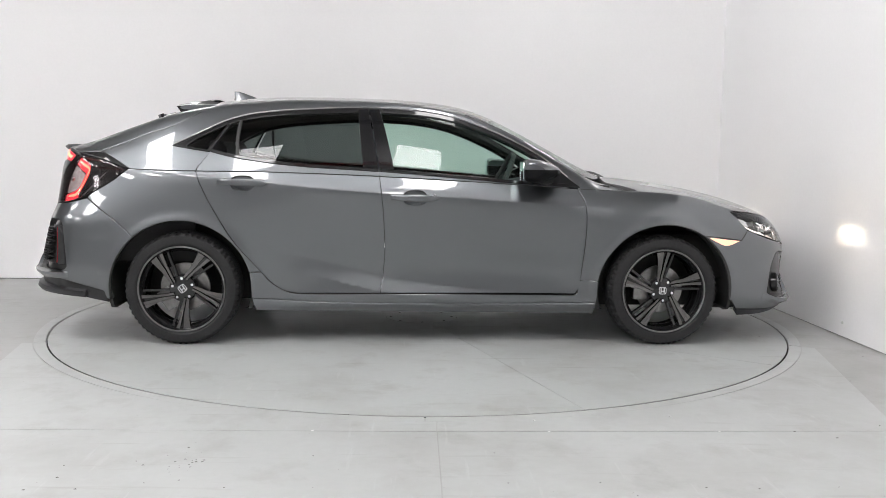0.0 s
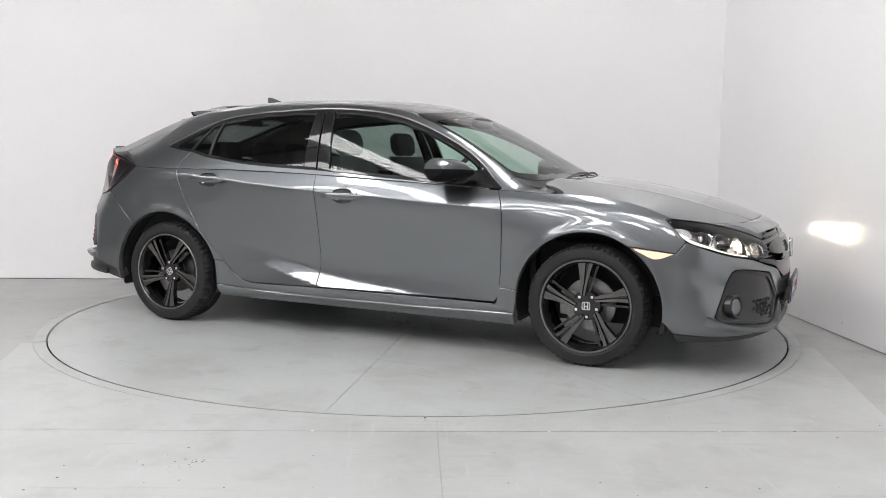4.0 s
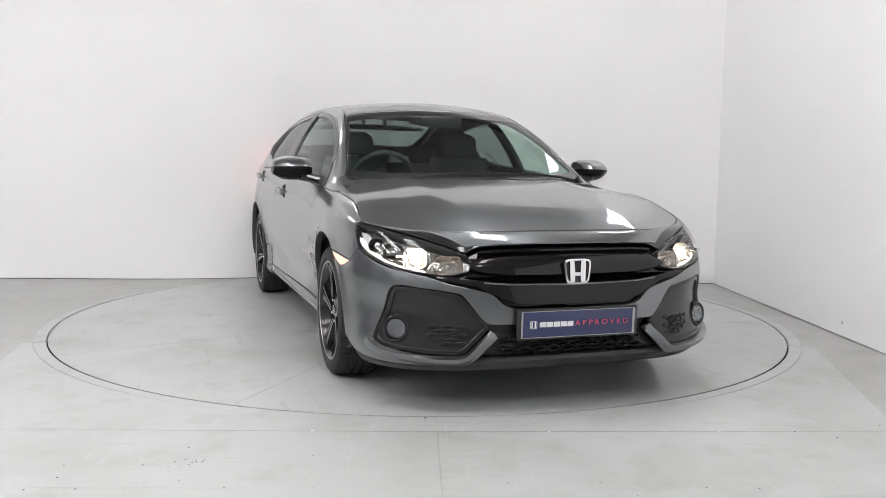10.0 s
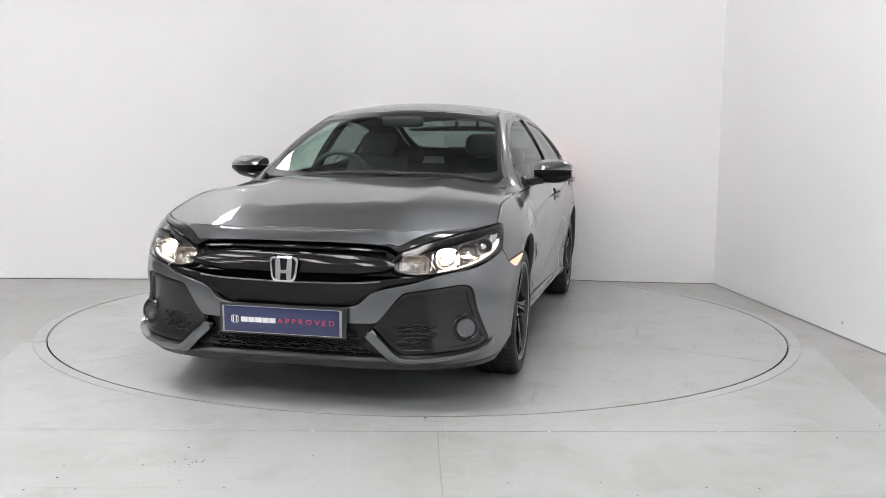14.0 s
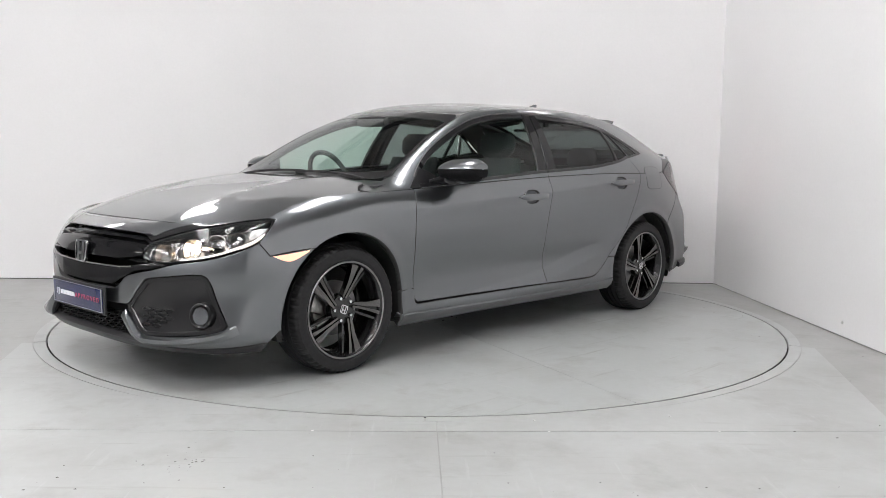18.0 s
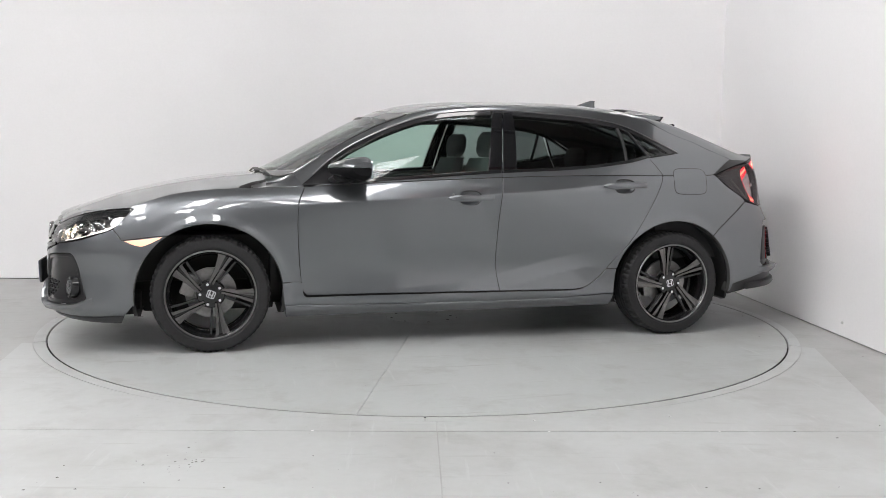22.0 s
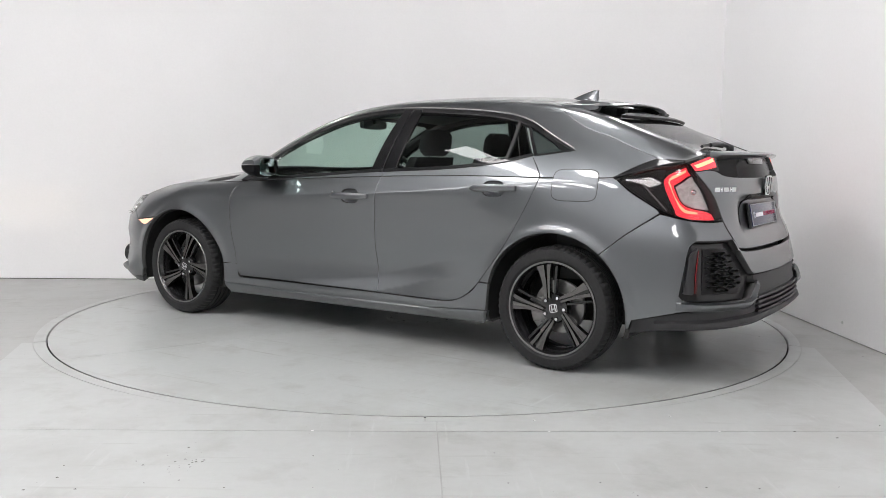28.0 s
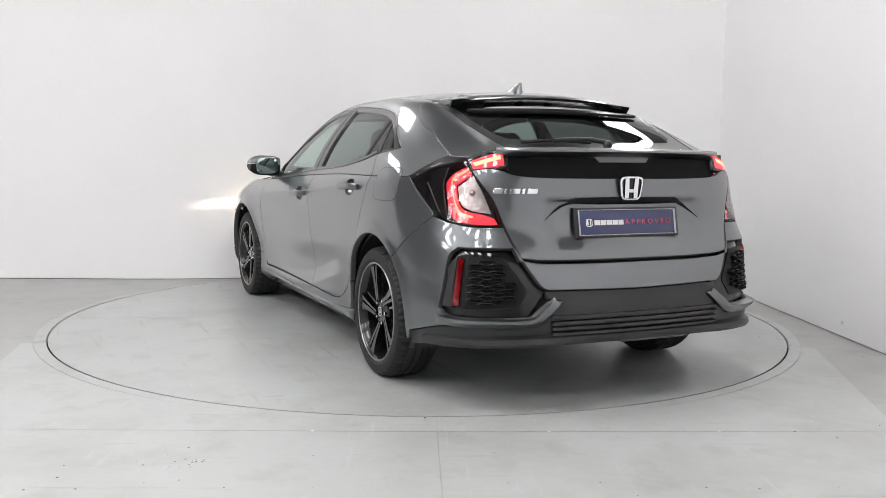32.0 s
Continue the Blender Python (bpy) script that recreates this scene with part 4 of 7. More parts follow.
def badge(parent, x, z, facing, tilt=0.0, s=1.0):
    """A chrome badge: a rounded frame with two slanting uprights and a bridge on a dark field."""
    def place(bm):
        m = pose(x, 0, z) @ Matrix.Rotation(radians(tilt) * facing, 4, "Y")
        bm.transform(Matrix.Diagonal((s, s, s, 1)))
        if facing < 0:
            bm.transform(Matrix.Rotation(math.pi, 4, "Z"))
        bm.transform(m)
        return bm

    def flat(pts, d0, d1):
        bm = bmesh.new()
        a = [bm.verts.new((d0, p, q)) for p, q in pts]
        b = [bm.verts.new((d1, p, q)) for p, q in pts]
        bm.faces.new(a), bm.faces.new(b[::-1])
        for i in range(len(pts)):
            j = (i + 1) % len(pts)
            bm.faces.new((a[i], b[i], b[j], a[j]))
        return bm

    def shape(w, h):
        return [(y * (1.0 + 0.12 * zz / h), zz) for y, zz in oval(0, 0, w, h, 40, 5.0)]

    b = part("badge", place(flat(shape(0.058, 0.052), 0.0, 0.006)), GRILLE_BLACK, parent, "chrome badge on a dark field")
    bm = bmesh.new()
    o, i = shape(0.058, 0.052), shape(0.050, 0.045)
    loft(bm, [[(0.004, *q) for q in i], [(0.012, *q) for q in i], [(0.010, *q) for q in o], [(0.0, *q) for q in o]], True, False)
    part("badge_frame", place(bm), CHROME, b)
    for sg in (1, -1):
        part("badge_upright", place(flat([(sg * 0.036, 0.044), (sg * 0.016, 0.044), (sg * 0.012, -0.005), (sg * 0.014, -0.044), (sg * 0.034, -0.044)], 0.005, 0.012)), CHROME, b)
    part("badge_bridge", place(flat([(-0.016, -0.004), (0.016, -0.004), (0.016, -0.018), (-0.016, -0.018)], 0.005, 0.011)), CHROME, b)
    return b


badge(grille, 2.252, 0.590, 1, -4)

bumper_half = [GR_LOW + [(0.80, 0.592), (0.91, 0.618), (1.036, 0.660)], [(1.036, 0.660), (1.085, 0.602)], [(1.085, 0.602), (1.16, 0.612), (1.29, 0.628)],
               arch(0, 56.5, -7, 0.384, 12), [bx(1.742, 0.262), (1.085, 0.208)], [(1.085, 0.208), (0.90, 0.200), (0.70, 0.200), (0.55, 0.212), (0.452, 0.222)],
               [(0.452, 0.222), (0.342, 0.338)], [(0.342, 0.338), (0.362, 0.346), (0.378, 0.345), (0.48, 0.255), (0.52, 0.246), (0.70, 0.255), (0.858, 0.270), (0.890, 0.302)],
               [(0.890, 0.302), (0.848, 0.402), (0.806, 0.510), (0.770, 0.528), (0.66, 0.521), (0.52, 0.505), (0.49, 0.496), (0.392, 0.384), (0.36, 0.376), (0.20, 0.376), (0.0, 0.376)]]
left = loop(*bumper_half)


front_bumper = panel_of("front_bumper", both(left), body, [PAINT, INNER], car, "grey metallic front bumper with angular blades", step=0.022, depth=0.03, back=1, gap=0.0018)


def mesh_infill(parent, name, pts, surf, cell, depth, mat, lift, wide=1.0):
    """Rows of stretched hexagon ribs, as on a honeycomb grille."""
    p = inset(pts, 0.006)
    lo, hi = p.min(0), p.max(0)
    rows = int((hi[1] - lo[1]) / (cell * 0.55)) + 1
    verts, faces = [], []
    for j in range(rows):
        z = lo[1] + (j + 0.5) * cell * 0.55
        for i in range(int((hi[0] - lo[0]) / (cell * 1.5 * wide)) + 2):
            u = lo[0] + (i + (0.5 if j % 2 else 0.0)) * cell * 1.5 * wide
            if not inside(p, np.array([[u, z]]))[0]:
                continue
            o = [(u + dx * cell * wide, z + dz * cell) for dx, dz in ((-0.75, 0), (-0.45, 0.27), (0.45, 0.27), (0.75, 0), (0.45, -0.27), (-0.45, -0.27))]
            if not inside(np.array(pts), np.array(o)).all():
                continue
            n = [(u + dx * cell * wide, z + dz * cell) for dx, dz in ((-0.58, 0), (-0.36, 0.17), (0.36, 0.17), (0.58, 0), (0.36, -0.17), (-0.36, -0.17))]
            k = len(verts)
            for ring_, d in ((o, lift - depth), (o, lift - 0.002), (n, lift), (n, lift - depth)):
                q, m = surf(np.array([a for a, _ in ring_]), np.array([b for _, b in ring_]))
                verts += [tuple(t) for t in q + m * d]
            for r in range(3):
                faces += [(k + r * 6 + t, k + r * 6 + (t + 1) % 6, k + r * 6 + 6 + (t + 1) % 6, k + r * 6 + 6 + t) for t in range(6)]
    return mesh_object(name, verts, faces, mat, parent)


LOW_GR = [(0.0, 0.376), (0.20, 0.376), (0.36, 0.376), (0.378, 0.365), (0.345, 0.335), (0.455, 0.220), (0.20, 0.222), (0.0, 0.222)]
low_grille = panel_of("lower_grille", both(loop(LOW_GR[:4], LOW_GR[4:6], LOW_GR[5:])), body, BLACK_PLASTIC, front_bumper, "black honeycomb lower grille", step=0.03, lift=-0.05, depth=0.02, gap=-0.006)
mesh_infill(front_bumper, "grille_mesh", [(-0.40, 0.235), (0.40, 0.235), (0.34, 0.345), (-0.34, 0.345)], body, 0.034, 0.02, MESH_BLACK, -0.022, 1.3)
lip = Shell()
lip.panel(both(loop([(0.0, 0.225), (0.30, 0.223), (0.452, 0.219), (0.55, 0.208), (0.70, 0.196), (0.90, 0.196), (1.08, 0.203)], [(1.08, 0.203), (1.06, 0.165)],
                    [(1.06, 0.165), (0.90, 0.165), (0.5, 0.178), (0.0, 0.185)])), body, step=0.03, depth=0.05, gap=0.0)
lip.make("chin_lip", BLACK_PLASTIC, front_bumper, "black lower lip")

for side in (1, -1):
    fs = panel_of("fog_surround", loop(FOG_TOP[:2], FOG_TOP[1:], FOG_LOW), body, GLOSS_BLACK, front_bumper, "gloss black angular fog lamp surround", side, step=0.02, lift=-0.016, depth=0.02, gap=-0.012)
    rim = loop(FOG_TOP[:2], FOG_TOP[1:], FOG_LOW)
    panel_of("fog_rim", [tuple(q) for q in inset(rim, -0.010)], body, GLOSS_BLACK, front_bumper, "", side, step=0.012, lift=-0.006, depth=0.04, gap=0.0, holes=[[tuple(q) for q in inset(rim, 0.008)]])
    # honeycomb on the upper part
    hx = mesh_infill(front_bumper, "vent_mesh", [(0.425, 0.366), (0.47, 0.285), (0.66, 0.295), (0.68, 0.345), (0.62, 0.385), (0.47, 0.39)], body, 0.03, 0.01, MESH_BLACK, -0.011, 1.35)
    if side < 0:
        for v in hx.data.vertices:
            v.co.y = -v.co.y
        hx.data.flip_normals()
    p, n = body(np.array(0.778), np.array(0.350))
    m = Matrix.Translation(Vector(p - n * 0.018) * 1.0) @ Vector(n + np.array([0.9, 0, 0])).to_track_quat("Z", "Y").to_matrix().to_4x4()
    fm = Matrix.Diagonal((1, side, 1, 1))

    def turned(profile, n=28):
        bm = bmesh.new()
        loft(bm, [[(r * math.cos(t), r * math.sin(t), h) for t in np.linspace(0, 2 * math.pi, n, endpoint=False)] for r, h in profile], True, True)
        bm.transform(fm @ m)
        return bm

    fl = part("fog_lamp", turned([(0.060, -0.012), (0.057, 0.018), (0.051, 0.024), (0.044, 0.020), (0.041, 0.004)]), GLOSS_BLACK, front_bumper, "round fog lamp in a black ring")
    part("fog_reflector", turned([(0.039, 0.018), (0.034, 0.012), (0.020, 0.004), (0.006, 0.001)]), FOG_SILVER, fl)
    part("fog_bulb", turned([(0.015, 0.002), (0.014, 0.013), (0.008, 0.016)], 14), CHROME, fl)
    part("fog_lens", turned([(0.040, 0.019), (0.036, 0.025), (0.020, 0.029), (0.004, 0.030)]), FOG_LENS, fl)


def blade(parent, path, high, out, surf=body):
    """A painted fin along the bumper with a flat upper face."""
    p = np.array(spline(path, 0.02) + [path[-1]])
    for side in (1, -1):
        rows = []
        for i, (u, z) in enumerate(p):
            k = math.sin(math.pi * min(max(i / (len(p) - 1), 0.0), 1.0)) ** 0.35 if 0 < i < len(p) - 1 else 0.02
            t = p[min(i + 1, len(p) - 1)] - p[max(i - 1, 0)]
            t /= np.linalg.norm(t)
            a = np.array([-t[1], t[0]]) * (1 if t[0] > 0 else -1)
            sec = []
            for f, d in ((0.5, -0.012), (0.5, 0.002), (0.34, out * k), (0.0, out * k * 0.85), (-0.5, 0.003), (-0.5, -0.012)):
                q, n = surf(np.array(u + a[0] * f * high), np.array(z + a[1] * f * high))
                sec.append((q + n * d) * np.array([1, side, 1]))
            rows.append(sec)
        part("bumper_blade", loft(bmesh.new(), rows), PAINT, parent, "grey painted bumper fin", angle=25)


blade(front_bumper, [(0.356, 0.338), (0.41, 0.287), (0.466, 0.238), (0.53, 0.229), (0.70, 0.236), (0.84, 0.254), (0.93, 0.285)], 0.042, 0.026)

# headlights
hl_loop = loop(HL_TOP, HL_IN, HL_LOW)
for side in (1, -1):
    hl = panel_of("headlight", hl_loop, body, [LAMP_DARK], car, "lit clear halogen headlight", side, step=0.025, lift=-0.062, depth=0.01, gap=-0.004)
    rim = [tuple(q) for q in inset(hl_loop, 0.009)]
    panel_of("lamp_bezel", hl_loop, body, GLOSS_BLACK, hl, "", side, step=0.012, lift=-0.004, depth=0.07, gap=0.002, holes=[rim])
    panel_of("lamp_cover", hl_loop, body, LENS, hl, "clear lamp cover", side, step=0.022, lift=0.001, depth=0.004, gap=0.002)
    # light guide along the lower edge, silvered outer tip
    strip = [(1.09, 0.706), (1.02, 0.668), (0.91, 0.634), (0.80, 0.608), (0.66, 0.590)]
    panel_of("side_lamp", loop(strip, [(0.66, 0.596), (0.80, 0.615), (0.90, 0.642), (1.01, 0.676), (1.075, 0.71)]), body, LIT_SOFT, hl, "bright strip lamp", side, step=0.012, lift=-0.022, depth=0.03, gap=0.0)
    panel_of("corner_lamp", loop([(1.10, 0.738), (1.02, 0.728), (1.0, 0.688), (1.055, 0.704)]), body, CLEAR_SILVER, hl, "", side, step=0.02, lift=-0.028, depth=0.02, gap=0.0)

    def lamp_frame(uc, zc, back):
        p, n = body(np.array(uc), np.array(zc))
        fwd = Vector(n + np.array([0.9, 0, 0.0])).normalized()
        return Matrix.Diagonal((1, side, 1, 1)) @ Matrix.Translation(Vector(p) - Vector(n) * back) @ fwd.to_track_quat("X", "Z").to_matrix().to_4x4()

    for name, uc, zc, rx, rz, power, mat in (("reflector_bowl", 0.715, 0.646, 0.050, 0.044, 2.6, BRIGHT), ("main_beam_bowl", 0.835, 0.668, 0.046, 0.040, 2.6, BRIGHT),
                                             ("indicator_bowl", 0.555, 0.624, 0.052, 0.036, 5.0, WARM_CHROME), ("outer_bowl", 0.945, 0.690, 0.036, 0.030, 2.2, LAMP_DARK)):
        m = lamp_frame(uc, zc, 0.032)
        bm = bmesh.new()
        loft(bm, [[(h, a, b) for a, b in oval(0, 0, rx * k, rz * k, 28, power)]
                  for h, k in ((-0.045, 0.12), (-0.040, 0.45), (-0.022, 0.8), (0.0, 1.0), (0.004, 1.0), (0.004, 1.07), (-0.03, 1.04))], True, True)
        bm.transform(m)
        part(name, bm, mat, hl)
        bm = bmesh.new()
        bmesh.ops.create_uvsphere(bm, u_segments=14, v_segments=10, radius={"reflector_bowl": 0.021, "outer_bowl": 0.021}.get(name, 0.012))
        bm.transform(m @ Matrix.Translation((-0.018, 0, 0.008 if name == "reflector_bowl" else 0.0)))
        part("bulb", bm, LIT if name == "reflector_bowl" else CHROME, hl)
    # silvered struts between the bowls
    for (ua, za), (ub, zb) in (((0.885, 0.640), (0.895, 0.712)), ((0.905, 0.650), (0.875, 0.705)), ((0.755, 0.612), (0.762, 0.692)), ((0.625, 0.600), (0.648, 0.672)), ((0.645, 0.602), (0.600, 0.664)), ((0.478, 0.596), (0.486, 0.650))):
        pa, na = body(np.array(ua), np.array(za))
        pb, nb = body(np.array(ub), np.array(zb))
        q = np.array([1, side, 1])
        part("lamp_strut", tube([(pa - na * 0.030) * q, ((pa + pb) / 2 - na * 0.020) * q, (pb - nb * 0.030) * q], 0.0042, 6), CHROME, hl)
    # added unseen dipped-beam emitter: a boxed strip behind a slot throws a flat-topped beam
    p, n = body(np.array(0.83), np.array(0.660))
    m = Matrix.Diagonal((1, side, 1, 1)) @ Matrix.Translation(Vector(p) - Vector(n) * 0.045) @ Matrix.Rotation(radians(8 if side > 0 else -26), 4, "Z") @ Matrix.Rotation(radians(-2.6), 4, "Y")
    cheek = 0.034 if side > 0 else 0.03
    bm = boxes(((-0.010, -0.030, -0.012), (-0.004, 0.030, 0.004)), ((-0.010, -0.055, 0.0020), (0.042, 0.055, 0.0032)), ((-0.010, -0.055, -0.0095), (0.042, 0.055, -0.0085)),
               ((-0.010, cheek, -0.0125), (0.042, cheek + 0.0015, 0.0032)), ((-0.010, -cheek - 0.0015, -0.0125), (0.042, -cheek, 0.0032)))
    bm.transform(m)
    part("beam_shaper", bm, LINER, hl, "", smooth=False)
    bm = boxes(((-0.003, -0.014, -0.0015), (-0.0025, 0.014, 0.0015)))
    bm.transform(m)
    part("beam_emitter", bm, BEAM_LIGHT, hl, "", smooth=False)
    ind = [(1.285, 0.622), (1.20, 0.612), (1.095, 0.602)]
    panel_of("indicator", loop(ind, [(1.10, 0.598), (1.15, 0.578), (1.19, 0.574), (1.275, 0.612)]), body, AMBER, car, "lit amber side indicator", side, step=0.012, lift=0.003, depth=0.02, gap=0.001)

# front wings
wing_top = [bx(x, z) for x, z in WING_TOP]
for side in (1, -1):
    w = Shell()
    w.panel(loop([(1.036, 0.662), (1.137, 0.764)], [(1.137, 0.764)] + wing_top, [wing_top[-1], bx(1.10, float(SHOULDER(1.10)) - 0.001)],
                 shoulder_run(1.10, 0.852, 6), [bx(x, z) for x, z in ((0.848, 0.884), (0.885, 0.80), (0.893, 0.65), (0.876, 0.40), (0.868, 0.365))],
                 [bx(0.868, 0.365), bx(0.974, 0.365)], arch(0, 171, 57, 0.384, 22), [(1.29, 0.628), (1.16, 0.614), (1.085, 0.604)], [(1.085, 0.604), (1.036, 0.662)]),
            body, step=0.017, depth=0.03, back=1)
    w.panel(loop(shoulder_q(0.852, 1.13, 8), [qt(1.13, 0.70), qt(1.10, 0.665), qt(1.04, 0.655), qt(0.98, 0.675), qt(0.90, 0.690)], [qt(0.90, 0.69), qs(0.862, 0.892)]), green, step=0.025, depth=0.02, back=1, gap=0.0)
    w.make("front_wing", [PAINT, INNER], car, "grey metallic front wing", side)

# sills
for side in (1, -1):
    sill = panel_of("sill", loop([bx(0.974, 0.362), bx(0.87, 0.362), bx(0.858, 0.292), bx(0.84, 0.280)], [bx(0.84, 0.280), bx(0.3, 0.284), bx(-0.3, 0.286), bx(-0.66, 0.284), bx(-0.77, 0.296), bx(-0.87, 0.352), bx(-0.915, 0.405)],
                                 [bx(-0.915, 0.405), bx(-0.979, 0.405)], [bx(-0.974, 0.35), bx(-0.968, 0.265)], [bx(-0.965, 0.262), bx(-0.5, 0.238), bx(0.3, 0.232), bx(0.962, 0.24)], [bx(0.965, 0.25), bx(0.974, 0.35)]),
                    body, [PAINT, INNER], car, "grey metallic sill", side, step=0.03, depth=0.03, back=1, gap=0.0015)
    panel_of("sill_trim", loop([bx(-0.965, 0.260), bx(-0.5, 0.236), bx(0.3, 0.230), bx(0.962, 0.238)], [bx(0.955, 0.172), bx(0.3, 0.176), bx(-0.5, 0.182), bx(-0.95, 0.192)]),
             body, PAINT, sill, "", side, step=0.03, lift=0.006, depth=0.05, gap=0.0015)

# doors
B_GAP = [(-0.259, 0.291), (-0.242, 0.42), (-0.236, 0.544), (-0.246, 0.75), (-0.268, 0.942)]
R_EDGE = [(-1.262, 0.955), (-1.245, 0.905), (-1.185, 0.781), (-1.065, 0.584), (-0.922, 0.412), (-0.873, 0.359), (-0.80, 0.308), (-0.72, 0.290)]
F_EDGE = [(0.846, 0.886), (0.884, 0.80), (0.892, 0.65), (0.876, 0.40), (0.862, 0.315), (0.84, 0.290)]


def handle(parent, x, z, side, keyhole=False):
    """A pull handle over a hollow cup."""
    u0, _ = bx(x, z)
    cup = bmesh.new()
    rows = []
    for k, d in ((1.12, -0.004), (1.05, -0.012), (0.8, -0.030), (0.2, -0.036)):
        row = []
        for a, b in oval(0.0, 0, 0.066 * k, 0.042 * k, 24, 2.8):
            p, n = body(np.array(u0 + a), np.array(z + b))
            row.append((p + n * d) * np.array([1, side, 1]))
        rows.append(row)
    loft(cup, rows, True, False)
    cup.faces.new([v for v in list(cup.verts)[-24:]])
    part("handle_cup", cup, PAINT, parent, "hollow behind the door handle")
    grip = bmesh.new()
    rows = []
    for t in np.linspace(0, 1, 15):
        u = u0 - 0.135 + 0.270 * t
        zz = z + 0.002 + 0.006 * (t - 0.5)
        w = 0.0145 * (1 - max(0.0, 1 - 2 * t) ** 6) * (1.1 - 0.75 * max(0.0, t - 0.55)) + 0.003
        dep = 0.026 * (1 - abs(2 * t - 1) ** 5) + 0.007
        p, n = body(np.array(u), np.array(zz))
        row = []
        for a, b in oval(0, 0, w, 0.008, 12, 2.6):
            q = p + n * (dep + b) + np.array([0, 0, a])
            row.append(q * np.array([1, side, 1]))
        rows.append(row)
    loft(grip, rows)
    g = part("handle", grip, PAINT, parent, "grey door handle")
    if keyhole:
        p, n = body(np.array(u0 - 0.105), np.array(z + 0.012))
        bm = bmesh.new()
        bmesh.ops.create_uvsphere(bm, u_segments=10, v_segments=6, radius=0.006)
        bm.transform(Matrix.Translation(Vector((p + n * 0.022) * np.array([1, side, 1]))))
        part("lock_button", bm, SATIN, parent)
    return g


def strip_q(x0, x1, at, d0, d1, n=26):
    """A band that follows a window line, between two offsets from it."""
    xs = np.linspace(x0, x1, n)
    return loop([qs(x, float(at(x)) + d0) for x in xs], [qs(x, float(at(x)) + d1) for x in xs[::-1]])


def low_run(x0, x1, d=0.0, n=10):
    return [qs(x, float(low_at(x)) + d) for x in np.linspace(x0, x1, n)]


def top_run(x0, x1, d=0.0, n=10):
    return [qs(x, float(top_at(x)) + d) for x in np.linspace(x0, x1, n)]


def cup_hole(x, z):
    u0, _ = bx(x, z)
    return [[(u0 + a, z + b) for a, b in oval(0.0, 0, 0.063, 0.040, 24, 2.8)]]


crease_lines = [[bx(x, float(CREASE(x)) + d) for x in np.linspace(-1.6, 1.0, 130)] for d in (-0.005, 0.0, 0.005)]
crease_lines += [[bx(x, float(TUCK(x)) + d) for x in np.linspace(-0.85, 0.7, 80)] for d in (-0.006, 0.006)]


